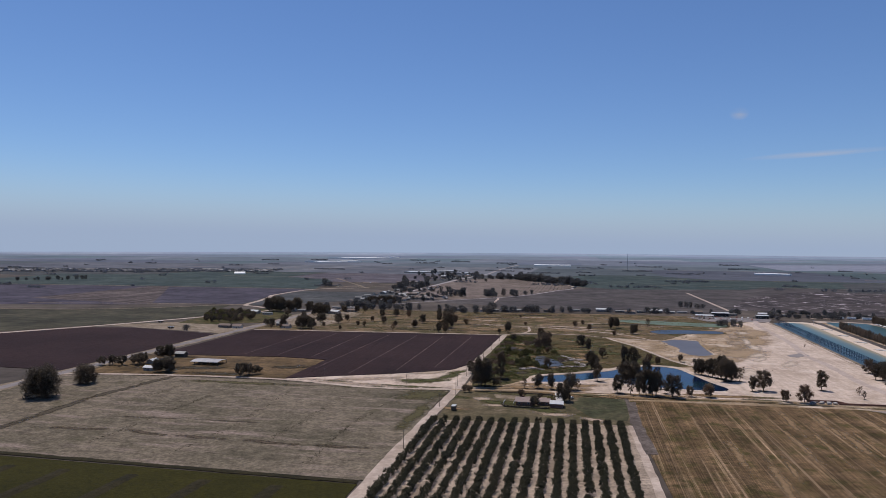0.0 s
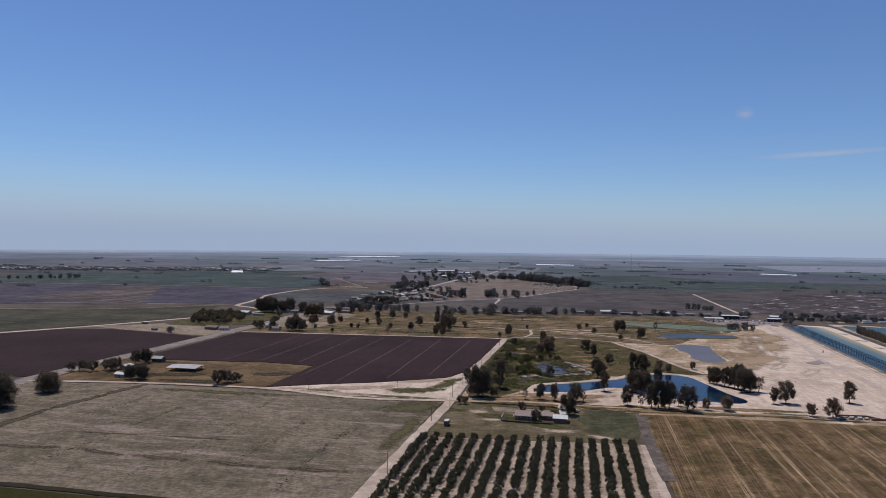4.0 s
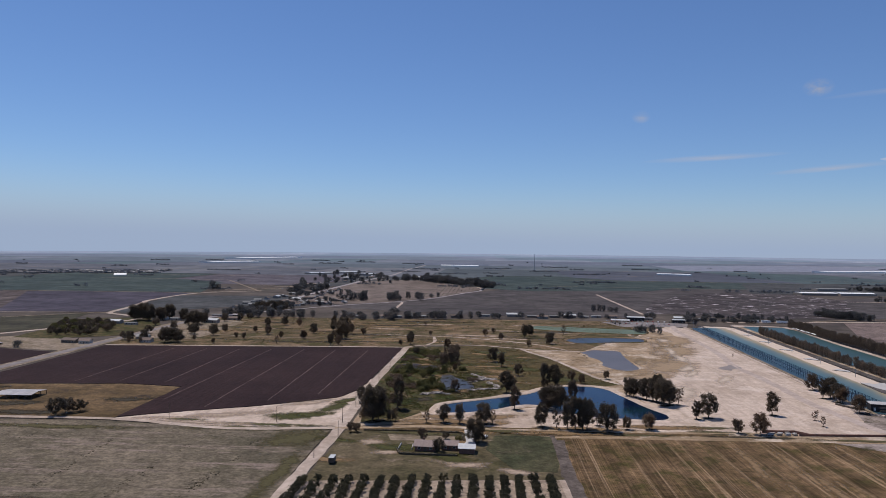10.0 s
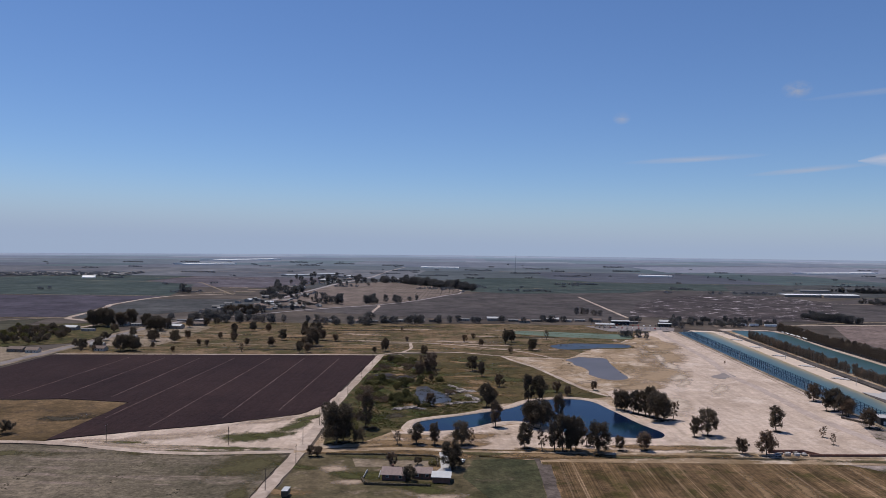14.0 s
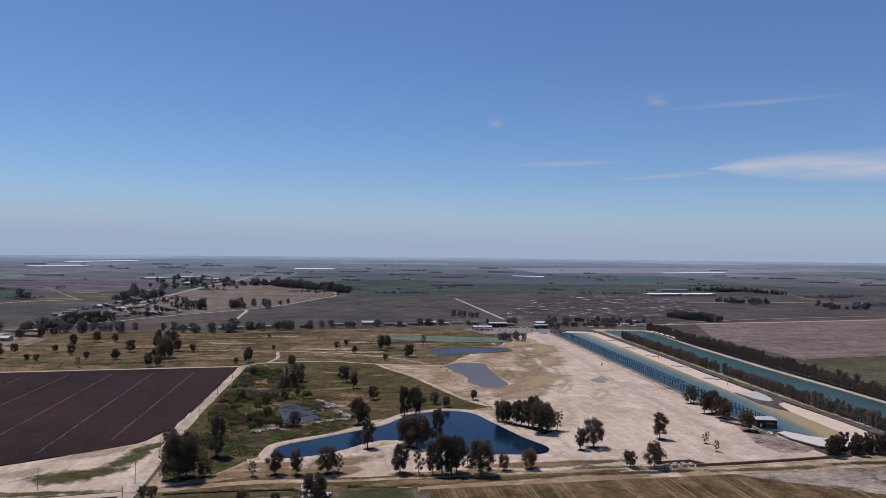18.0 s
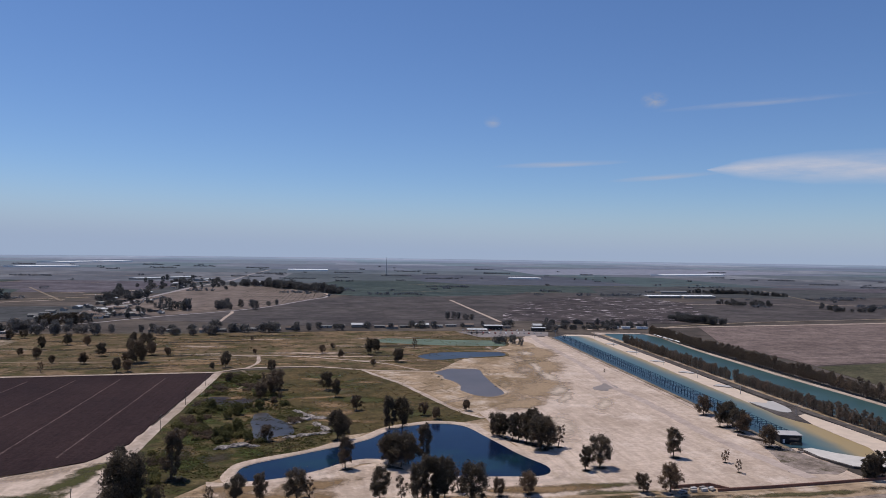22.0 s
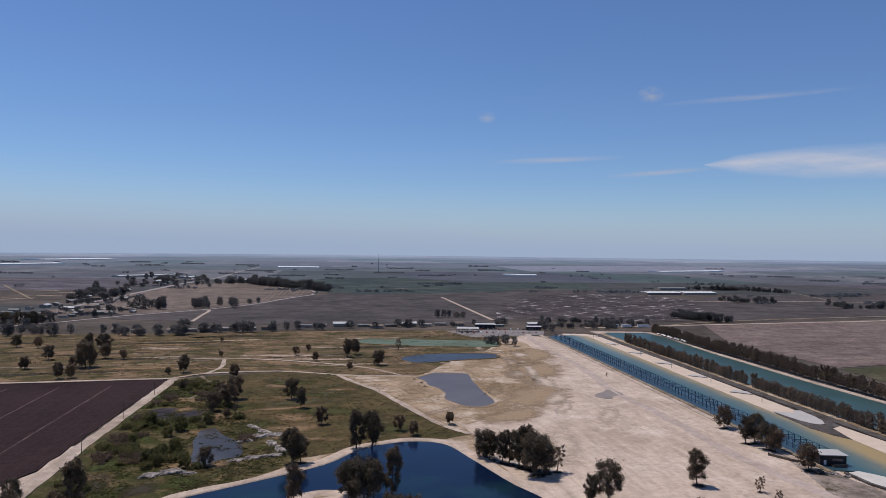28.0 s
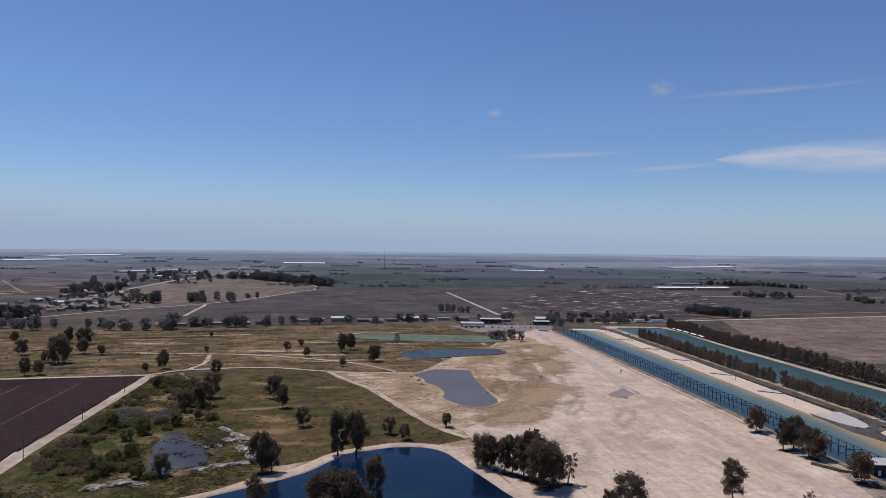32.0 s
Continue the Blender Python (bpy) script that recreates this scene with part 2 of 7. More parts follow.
M_ORCHARD = soil("orchard_floor", (0.26, 0.21, 0.155), (0.40, 0.335, 0.26), 0.03, 0.5)
M_DIRT = soil("dirt_road", (0.365, 0.300, 0.230), (0.54, 0.46, 0.375), 0.03, 0.5, rough_mix=0.2, grain=0.15)
M_DIRT_DULL = soil("farm_track", (0.19, 0.155, 0.10), (0.30, 0.25, 0.185), 0.03, 0.5)
M_ASPHALT = soil("old_asphalt", (0.20, 0.185, 0.17), (0.28, 0.26, 0.245), 0.05, 0.6, rough_mix=0.12, grain=0.1)
M_PAVED = soil("promenade_asphalt", (0.075, 0.068, 0.062), (0.12, 0.11, 0.10), 0.05, 0.6)
M_GREYPLOT = soil("grey_clay", (0.21, 0.175, 0.14), (0.36, 0.31, 0.265), 0.03, 0.3, (0.08, 0.072, 0.04), 0.58)
M_PINK = soil("bare_field", (0.145, 0.114, 0.099), (0.205, 0.164, 0.142), 0.010, 0.2, comb=(0.01, 0.15, 0.18))
M_CONCRETE = plain("pale_concrete", (0.56, 0.445, 0.355), 0.8, 0.10, 0.15)
M_CONCRETE_G = plain("grey_concrete", (0.42, 0.40, 0.39), 0.8, 0.10, 0.3)
M_WOOD = plain("weathered_wood", (0.11, 0.085, 0.065), 0.85, 0.25, 0.8)
M_BARK = plain("bark", (0.10, 0.080, 0.062), 0.9, 0.3, 2.0)
M_LEAF = leaves("eucalyptus_leaves", (0.066, 0.055, 0.043), (0.185, 0.150, 0.112))
M_LEAF_B = leaves("dusty_leaves", (0.095, 0.070, 0.052), (0.215, 0.158, 0.115))
M_LEAF_G = leaves("willow_leaves", (0.082, 0.084, 0.034), (0.200, 0.184, 0.080))
M_LEAF_O = leaves("orchard_leaves", (0.042, 0.042, 0.027), (0.110, 0.104, 0.068))
M_LEAF_T = leaves("shelterbelt_leaves", (0.160, 0.126, 0.100), (0.290, 0.228, 0.180))
M_POND = water("pond_water", (0.005, 0.014, 0.042), 0.12, 0.5, (0.010, 0.036, 0.040), spec=0.2)
M_MUDWATER = water("muddy_water", (0.130, 0.112, 0.112), 0.35, 0.4, spec=0.2)
M_PUDDLE = water("puddle_water", (0.270, 0.225, 0.205), 0.5, 0.4, (0.36, 0.30, 0.25), spec=0.1)
M_SWAMP = water("swamp_water", (0.056, 0.050, 0.048), 0.3, 0.4, (0.11, 0.105, 0.105), spec=0.2)
M_BLUEPOND = water("small_pond_water", (0.052, 0.062, 0.084), 0.35, 0.4, spec=0.16)
M_TEAL = water("algae_water", (0.140, 0.178, 0.132), 0.6, 0.4, (0.13, 0.12, 0.07), spec=0.08)
M_LAKE = water("lake_water", (0.046, 0.090, 0.088), 0.35, 0.4, spec=0.2)
M_WHITE = plain("white_paint", (0.78, 0.77, 0.75), 0.5, 0.06)
M_ROOF_W = plain("white_sheet_roof", (0.50, 0.495, 0.49), 0.45, 0.12, 0.4)
M_ROOF_G2 = plain("dusty_sheet_roof", (0.40, 0.375, 0.37), 0.55, 0.14, 0.4, per_object=0.2)
M_ROOF_B = plain("brown_shingle", (0.16, 0.12, 0.10), 0.9, 0.25, 0.8, per_object=0.35)
M_ROOF_G = plain("grey_roof", (0.25, 0.24, 0.23), 0.8, 0.2, 0.8, per_object=0.35)
M_WALL_H = plain("house_paint", (0.30, 0.26, 0.225), 0.8, 0.12, 0.6, per_object=0.45)
M_BRICK = plain("red_brown_wall", (0.19, 0.10, 0.075), 0.85, 0.2, 0.8)
M_BLACK = plain("charcoal_cladding", (0.025, 0.024, 0.026), 0.6, 0.2, 0.8)
M_STEEL = plain("galvanised_steel", (0.30, 0.31, 0.33), 0.5, 0.12, 1.0, 0.6)
M_BLUESTEEL = plain("blue_black_steel", (0.026, 0.046, 0.080), 0.5, 0.2, 1.0)
M_GLASS = plain("window_glass", (0.03, 0.035, 0.045), 0.1, 0.1, 1.0, 0.0, 0.6)
M_ROCK = soil("rubble", (0.16, 0.15, 0.135), (0.36, 0.33, 0.29), 0.2, 1.0)
# lighter and greyer than near foliage: haze is painted into the leaf colour
M_LEAF_FAR = leaves("hazed_distant_leaves", (0.098, 0.097, 0.098), (0.185, 0.180, 0.178))
M_PALEROAD = soil("pale_asphalt", (0.30, 0.28, 0.265), (0.40, 0.375, 0.36), 0.05, 0.6, rough_mix=0.1, grain=0.1)
M_TRAIL = soil("trodden_sand", (0.415, 0.350, 0.290), (0.510, 0.435, 0.368), 0.03, 0.5, rough_mix=0.15, grain=0.12)
M_LANE = soil("worn_lane", (0.085, 0.072, 0.060), (0.150, 0.128, 0.108), 0.05, 0.5)
M_TRIANGLE = soil("young_orchard_floor", (0.150, 0.124, 0.102), (0.205, 0.170, 0.140), 0.006, 0.08)
# bluer still, with the far plain's haze painted into the leaves
M_LEAF_HAZE = leaves("haze_painted_leaves", (0.125, 0.135, 0.155), (0.195, 0.207, 0.232))
M_REEDS = soil("dark_reeds", (0.030, 0.028, 0.034), (0.060, 0.056, 0.066), 0.1, 0.6)
M_BANKLINE = soil("low_bank", (0.085, 0.060, 0.054), (0.125, 0.090, 0.080), 0.05, 0.6)
M_HEDGE = leaves("hedge_leaves", (0.040, 0.040, 0.022), (0.09, 0.08, 0.045))


# ---- helpers for things ----
def mesh_of(name, verts, faces, mat=None):
    me = bpy.data.meshes.new(name)
    me.from_pydata([tuple(v) for v in verts], [], [tuple(f) for f in faces])
    if mat:
        me.materials.append(mat)
    return me


def part(name, bm, mat, parent=None, label=""):
    """Links a bmesh, or a ready mesh, as one object under a thing or a part."""
    if isinstance(bm, bmesh.types.BMesh):
        me = bpy.data.meshes.new(name)
        bm.to_mesh(me)
        bm.free()
        me.materials.append(mat)
    else:
        me = bm
    ob = new(name, me)
    ob.parent = parent
    return tagged(ob, label)


def box(bm, cx, cy, z0, sx, sy, sz, turn=0.0, bevel=0.0):
    """Adds a box standing on z0."""
    r = bmesh.ops.create_cube(bm, size=1.0, matrix=pose(cx, cy, z0 + sz / 2, 0, 0, turn) @ Matrix.Diagonal((sx, sy, sz, 1)))
    if bevel:
        bmesh.ops.bevel(bm, geom=list({e for v in r["verts"] for e in v.link_edges}), offset=bevel, segments=1, affect='EDGES')


def tube(bm, p, q, r1, r2, seg=6):
    """Adds a tapered round bar from p to q."""
    p, q = Vector(p), Vector(q)
    m = Matrix.Translation((p + q) / 2) @ (q - p).to_track_quat('Z', 'Y').to_matrix().to_4x4()
    bmesh.ops.create_cone(bm, cap_ends=True, segments=seg, radius1=r1, radius2=r2, depth=(q - p).length, matrix=m)


def rounded(points, steps=5):
    """A closed smooth outline through the points."""
    out = []
    k = len(points)
    for i in range(k):
        a, b, c, d = (Vector(points[(i + j - 1) % k]) for j in range(4))
        for j in range(steps):
            t = j / steps
            out.append(0.5 * ((2 * b) + (c - a) * t + (2 * a - 5 * b + 4 * c - d) * t * t + (3 * b - a - 3 * c + d) * t ** 3))
    return out


def smooth_line(points, steps=6):
    out = []
    pts = [Vector(p) for p in points]
    pts = [2 * pts[0] - pts[1]] + pts + [2 * pts[-1] - pts[-2]]
    for i in range(1, len(pts) - 2):
        a, b, c, d = pts[i - 1:i + 3]
        for j in range(steps):
            t = j / steps
            out.append(0.5 * ((2 * b) + (c - a) * t + (2 * a - 5 * b + 4 * c - d) * t * t + (3 * b - a - 3 * c + d) * t ** 3))
    return out + [pts[-2]]


# Far land: past FLAT metres the sheet rises gently, so that the horizon stays inside the camera's reach.
MID = Vector((40, 150))
FLAT, RIM = 2800.0, 4850.0


def far(x, y, up=0.0):
    d = Vector((x, y)) - MID
    r = d.length
    if r <= FLAT:
        return (x, y, up)
    r2 = FLAT + (RIM - FLAT) * (1 - FLAT / r)
    az = math.degrees(math.atan2(d.x, d.y))
    eye = float(np.interp(az, (-34, -13, 0, 10, 22, 50), (60, 80, 93, 100, 104, 107)))       # the land lies a little lower towards the west
    d = d * (r2 / r) + MID
    return (d.x, d.y, eye * (1 - r2 / r) + up)


def sheet(name, outline, z, mat, label, category="field", wobble=0.0, smooth=False, skirt=True):
    """A flat patch of land with its own shallow edge, lying on the ground."""
    pts = rounded(outline) if smooth else [Vector(p) for p in outline]
    if wobble:
        fine = []
        for i, p in enumerate(pts):
            q = pts[(i + 1) % len(pts)]
            k = max(1, int((q - p).length / (wobble * 5)))
            for j in range(k):
                e = p.lerp(q, j / k)
                fine.append(e + Vector((noise.noise((e.x * 0.11, e.y * 0.11, 1.3)), noise.noise((e.x * 0.11, e.y * 0.11, 7.7)))) * wobble)
        pts = fine
    k = len(pts)
    verts = [(p.x, p.y, z) for p in pts] + [(p.x, p.y, -0.3) for p in pts]
    faces = [tuple(range(k))] + ([(i, i + k, (i + 1) % k + k, (i + 1) % k) for i in range(k)] if skirt else [])
    area = sum(pts[i].x * pts[(i + 1) % k].y - pts[(i + 1) % k].x * pts[i].y for i in range(k))
    if area < 0:
        faces = [tuple(reversed(f)) for f in faces]
    return tagged(new(name, mesh_of(name, verts, faces, mat)), label, category, kind="structure")


def strip(name, line, width, z, mat, label, category="road", wobble=0.0, smooth=True, crown=0.05, thing=False):
    """A road or band of some width along a line, slightly crowned."""
    pts = smooth_line(line) if smooth else [Vector(p) for p in line]
    if wobble:
        fine = []
        for p, q in zip(pts, pts[1:]):
            k = max(1, int((q - p).length / 6))
            fine += [p.lerp(q, j / k) for j in range(k)]
        pts = fine + [pts[-1]]
    verts, faces = [], []
    for i, p in enumerate(pts):
        d = (pts[min(i + 1, len(pts) - 1)] - pts[max(i - 1, 0)]).normalized()
        nrm = Vector((d.y, -d.x))
        wl = wr = width / 2
        if wobble:
            wl += wobble * noise.noise((p.x * 0.09, p.y * 0.09, 2.0))
            wr += wobble * noise.noise((p.x * 0.09, p.y * 0.09, 9.0))
        for off, h in ((-wl, z - 0.04), (0, z + crown), (wr, z - 0.04)):
            q = p + nrm * off
            verts.append(far(q.x, q.y, h))
        if i:
            a = 3 * i
            faces += [(a - 3, a - 2, a + 1, a), (a - 2, a - 1, a + 2, a + 1)]
    return tagged(new(name, mesh_of(name, verts, [tuple(reversed(f)) for f in faces], mat)), label, category, kind="structure")


def cover(name, col, scale=0.12, at=0.45, soft=0.13):
    """A thin growth or dusting that lets the ground show through and thins out towards its rim."""
    m, n, l, b = material(name, 0.95, 0, 0.1)
    tc = n.new("ShaderNodeTexCoord")
    co = tc.outputs["Object"]
    fine = noise_at(n, l, co, 0.45, 6, 0.72)
    c = mix(n, l, warm(col), ramp(n, l, fine, (0.3, (0.65,) * 3), (0.7, (1.35,) * 3)), 1.0, 'MULTIPLY')
    l.new(c, b.inputs["Base Color"])
    bump(n, l, b, fine, 0.5, 0.4)
    mp = n.new("ShaderNodeMapping")
    mp.inputs["Location"].default_value = (-1, -1, 0)
    mp.inputs["Scale"].default_value = (2, 2, 0)
    l.new(tc.outputs["Generated"], mp.inputs[0])
    ln = n.new("ShaderNodeVectorMath")
    ln.operation = 'LENGTH'
    l.new(mp.outputs[0], ln.inputs[0])
    v = n.new("ShaderNodeMath")                  # growth: noise less the distance from the middle
    v.operation = 'MULTIPLY_ADD'
    l.new(ln.outputs["Value"], v.inputs[0])
    v.inputs[1].default_value = -0.5
    l.new(noise_at(n, l, co, scale, 7, 0.68), v.inputs[2])
    k = ramp(n, l, v.outputs[0], (at - 0.2 - soft, (0, 0, 0)), (at - 0.2 + soft, (1, 1, 1)))
    tr = n.new("ShaderNodeBsdfTransparent")
    sh = n.new("ShaderNodeMixShader")
    l.new(k, sh.inputs[0])
    l.new(tr.outputs[0], sh.inputs[1])
    l.new(b.outputs[0], sh.inputs[2])
    l.new(sh.outputs[0], n["Material Output"].inputs[0])
    return m


COVER_LEVEL = [0.0]


def growth(mat, x, y, lx, ly, turn, label, z=0.37, name="ground_cover"):
    """One patch of such a cover, lx by ly metres, on the ground."""
    COVER_LEVEL[0] += 1
    me = mesh_of(name, [(-lx / 2, -ly / 2, 0), (lx / 2, -ly / 2, 0), (lx / 2, ly / 2, 0), (-lx / 2, ly / 2, 0)], [(0, 1, 2, 3)], mat)
    ob = new(name, me)
    ob.matrix_basis = pose(x, y, z + (COVER_LEVEL[0] % 97) * 0.0009, 0, 0, turn)
    return tagged(ob, label, "ground", kind="structure")


C_GREEN = cover("green_weeds", (0.070, 0.072, 0.026), 0.12, 0.42)
C_OLIVE = cover("olive_weeds", (0.092, 0.084, 0.040), 0.08, 0.45)
# dark weeds; under gum trees also litter with painted shade
C_DARK = cover("dark_weeds_and_litter_shade", (0.055, 0.048, 0.032), 0.10, 0.46)
C_DITCH = cover("ditch_weeds", (0.078, 0.066, 0.045), 0.12, 0.36, 0.14)
C_STRAW = cover("straw", (0.235, 0.165, 0.090), 0.07, 0.46)
C_BARE = cover("bare_dust", (0.40, 0.32, 0.235), 0.07, 0.47)
C_TAN = cover("tan_silt", (0.40, 0.325, 0.24), 0.06, 0.50, 0.18)
M_OLIVE_P = soil("dull_pasture", (0.047, 0.047, 0.031), (0.076, 0.071, 0.046), 0.008, 0.08, comb=(0.01, 0.08, 0.2))
C_BAND = cover("trodden_earth", (0.090, 0.072, 0.050), 0.10, 0.50)
C_SILT = cover("yellow_silt", (0.345, 0.262, 0.165), 0.045, 0.40, 0.12)
C_SANDY = cover("loose_sand", (0.55, 0.47, 0.365), 0.08, 0.44, 0.16)
C_SCRUB = cover("dry_scrub", (0.30, 0.235, 0.150), 0.09, 0.48)
M_FLAT = soil("fallow_flat", (0.062, 0.056, 0.054), (0.096, 0.087, 0.080), 0.006, 0.06, comb=(0.01, 0.06, 0.15))
C_LUSH = cover("lush_weeds", (0.060, 0.074, 0.022), 0.12, 0.45)

# ---- ground: one sheet to the horizon ----
def build_ground():
    radii = [0, 60, 150, 300, 500, 800, 1200, 1700, 2200, 2800, 3200, 3700, 4300, 5200, 6500, 8500, 11000, 14500]
    seg = 96
    verts, faces = [far(MID.x, MID.y)], []
    for r in radii[1:]:
        for k in range(seg):
            a = 2 * math.pi * k / seg
            verts.append(far(MID.x + r * math.cos(a), MID.y + r * math.sin(a), 0.0 if r <= 2800 else -8.0))
    for k in range(seg):
        faces.append((0, 1 + k, 1 + (k + 1) % seg))
        for i in range(len(radii) - 2):
            a, b = 1 + i * seg, 1 + (i + 1) * seg
            faces.append((a + k, b + k, b + (k + 1) % seg, a + (k + 1) % seg))
    return tagged(new("ground", mesh_of("ground", verts, faces, M_GROUND)), "flat dry valley land reaching to the hazy horizon", "ground", kind="structure")


build_ground()

# ---- far fields: a patchwork on the road grid ----
FAR_COLOURS = [
    ("fallow", (0.096, 0.078, 0.074), (0.142, 0.118, 0.108)),
    ("ploughed", (0.064, 0.052, 0.056), (0.092, 0.076, 0.078)),
    ("green", (0.046, 0.060, 0.048), (0.074, 0.088, 0.064)),
    ("olive", (0.062, 0.060, 0.050), (0.096, 0.090, 0.072)),
    ("pale", (0.140, 0.118, 0.106), (0.195, 0.165, 0.146)),
]
# red cut and blue raised: air haze painted into the field colours
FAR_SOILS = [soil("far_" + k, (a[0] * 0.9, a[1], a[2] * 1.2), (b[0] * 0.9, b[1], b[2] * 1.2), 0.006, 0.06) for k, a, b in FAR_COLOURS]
# backdrop near the horizon: bluer colours and a glow paint in the air's haze
BACKDROP = [[soil("plain_%s" % k, (a[0] * 0.72, a[1] * 0.82, a[2] * 0.95), (b[0] * 0.72, b[1] * 0.82, b[2] * 0.95), 0.002, 0.02, glow=g) for k, a, b in FAR_COLOURS] for g in HAZE_GLOWS]
FAR_LABELS = ["bare fallow field on the plain", "dark ploughed field on the plain", "green crop field on the plain", "olive pasture on the plain", "pale stubble field on the plain"]


def grid_to_plan(u, v):
    """Metres east and north on the road grid to the plan."""
    return (u * math.cos(GRID_TURN) + v * math.sin(GRID_TURN), -u * math.sin(GRID_TURN) + v * math.cos(GRID_TURN))


def far_patch(u0, v0, u1, v1, z, mat, label):
    nu, nv = max(1, int((u1 - u0) / 150)), max(1, int((v1 - v0) / 150))
    verts = [far(*grid_to_plan(u0 + (u1 - u0) * i / nu, v0 + (v1 - v0) * j / nv), z) for j in range(nv + 1) for i in range(nu + 1)]
    faces = [(j * (nu + 1) + i, j * (nu + 1) + i + 1, (j + 1) * (nu + 1) + i + 1, (j + 1) * (nu + 1) + i) for j in range(nv) for i in range(nu)]
    return tagged(new("field", mesh_of("field", verts, faces, mat)), label, "field", kind="structure")


rng = random.Random(5)
v = 1900.0
while v < 13000:
    depth = rng.choice((260, 400, 520, 800)) * (1 + v / 9000)
    u = -v * 1.3
    while u < v * 1.3:
        w = rng.choice((300, 420, 620, 820)) * (1 + v / 12000)
        k = rng.choices(range(5), (4, 3, 3, 4, 1.2))[0]
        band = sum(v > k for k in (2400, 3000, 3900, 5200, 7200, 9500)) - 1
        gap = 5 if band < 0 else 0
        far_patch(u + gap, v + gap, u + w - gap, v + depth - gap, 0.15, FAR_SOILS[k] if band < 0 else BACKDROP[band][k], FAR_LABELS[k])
        u += w
    v += depth

# ---- middle distance fields ----
sheet("field", [(-120, 1400), (60, 1480), (330, 1740), (520, 2000), (1100, 1900), (1000, 1300), (500, 1200), (430, 1130), (200, 1180), (0, 1290)], 0.2, M_FLAT, "dark fallow flat behind the old golf course", wobble=6)
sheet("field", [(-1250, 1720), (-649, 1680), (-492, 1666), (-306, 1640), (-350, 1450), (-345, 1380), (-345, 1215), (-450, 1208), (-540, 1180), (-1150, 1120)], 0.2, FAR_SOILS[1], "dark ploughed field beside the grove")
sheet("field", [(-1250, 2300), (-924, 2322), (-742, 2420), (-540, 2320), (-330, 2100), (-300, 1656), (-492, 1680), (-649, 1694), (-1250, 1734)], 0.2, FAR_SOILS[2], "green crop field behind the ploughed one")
sheet("field", [(-1150, 1110), (-590, 1080), (-360, 1190), (-345, 1000), (-420, 900), (-510, 805), (-900, 790)], 0.25, M_OLIVE_P, "olive pasture with scattered scrub")
sheet("field", [(-325, 1570), (-80, 1560), (-150, 1330), (-310, 1190), (-350, 1230)], 0.25, FAR_SOILS[3], "olive field beside the bent dirt road")
sheet("vineyard_ground", [(48, 2200), (163, 2286), (243, 2244), (286, 2097), (342, 1934), (336, 1830), (272, 1692), (176, 1522), (92, 1430), (0, 1352), (-78, 1520), (-26, 1797)], 0.3, M_TRIANGLE, "brownish triangular orchard block with young rows", "field")
sheet("field", [(750, 1075), (1500, 1075), (1500, 760), (790, 738), (610, 738), (640, 900)], 0.25, M_PINK, "bare pinkish brown field behind the shelterbelt")
sheet("field", [(606, 732), (1500, 752), (1500, 450), (520, 470), (560, 600)], 0.25, soil("lake_pasture", (0.062, 0.064, 0.034), (0.110, 0.100, 0.060), 0.012, 0.2), "olive pasture beside the lake")
sheet("field", [(640, 1120), (1700, 1100), (1900, 1650), (1350, 1660), (1000, 1500), (700, 1300)], 0.26, M_FLAT, "dull pasture near the long white barns")

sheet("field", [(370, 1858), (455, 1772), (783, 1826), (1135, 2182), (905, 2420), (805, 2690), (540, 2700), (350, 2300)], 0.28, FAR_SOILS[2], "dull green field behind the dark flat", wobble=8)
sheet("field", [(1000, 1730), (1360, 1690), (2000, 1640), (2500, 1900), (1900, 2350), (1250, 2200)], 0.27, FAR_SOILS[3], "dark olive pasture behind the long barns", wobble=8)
sheet("field", [(-760, 1300), (-560, 1214), (-500, 1210), (-560, 1400), (-652, 1678), (-700, 1684)], 0.3, soil("striped_rows", (0.080, 0.066, 0.060), (0.120, 0.100, 0.090), 0.01, 0.1, comb=(0.11, 0.004, 0.55)), "brown field ruled with pale young rows")

# ---- near fields ----
sheet("field", [(-345, 400), (-316, 520), (-300, 549), (-213, 547), (-122, 535), (-54, 512), (5, 503), (-34, 309), (-225, 347), (-362, 375)], 0.3, M_GREY, "grey-brown dry pasture with faint cracks and tracks")
sheet("field", [(-365, 366), (-217, 340), (-36, 304), (-120, -150), (-465, -90)], 0.3, M_GREEN, "dark green alfalfa field with check banks")
for bx in (-200, -172, -139, -105, -72):
    strip("check_bank", [(bx + 2, 310 - (bx + 120) * 0.18), (bx - 24, 190 - (bx + 120) * 0.18)], 6.5, 0.36, M_GREEN_BAND, "darker bank across the alfalfa", "field", 0.8, crown=0.2)
strip("field_edge", [(-364, 371), (-217, 344), (-36, 307)], 4.0, 0.36, M_GREEN_BAND, "dark weedy edge of the alfalfa", "field", 1.0)
sheet("field", [(-228, 850), (70, 824), (35, 668), (24, 618), (8, 590), (-34, 571), (-81, 557), (-121, 545), (-104, 634), (-147, 648), (-265, 655)], 0.35, M_DARK, "freshly ploughed dark brown field", wobble=0.8)
sheet("field", [(-720, 780), (-498, 788), (-450, 855), (-375, 858), (-258, 806), (-292, 600), (-302, 566), (-372, 580), (-720, 610)], 0.35, M_DARK, "dark ploughed field beyond the paved road", wobble=0.8)
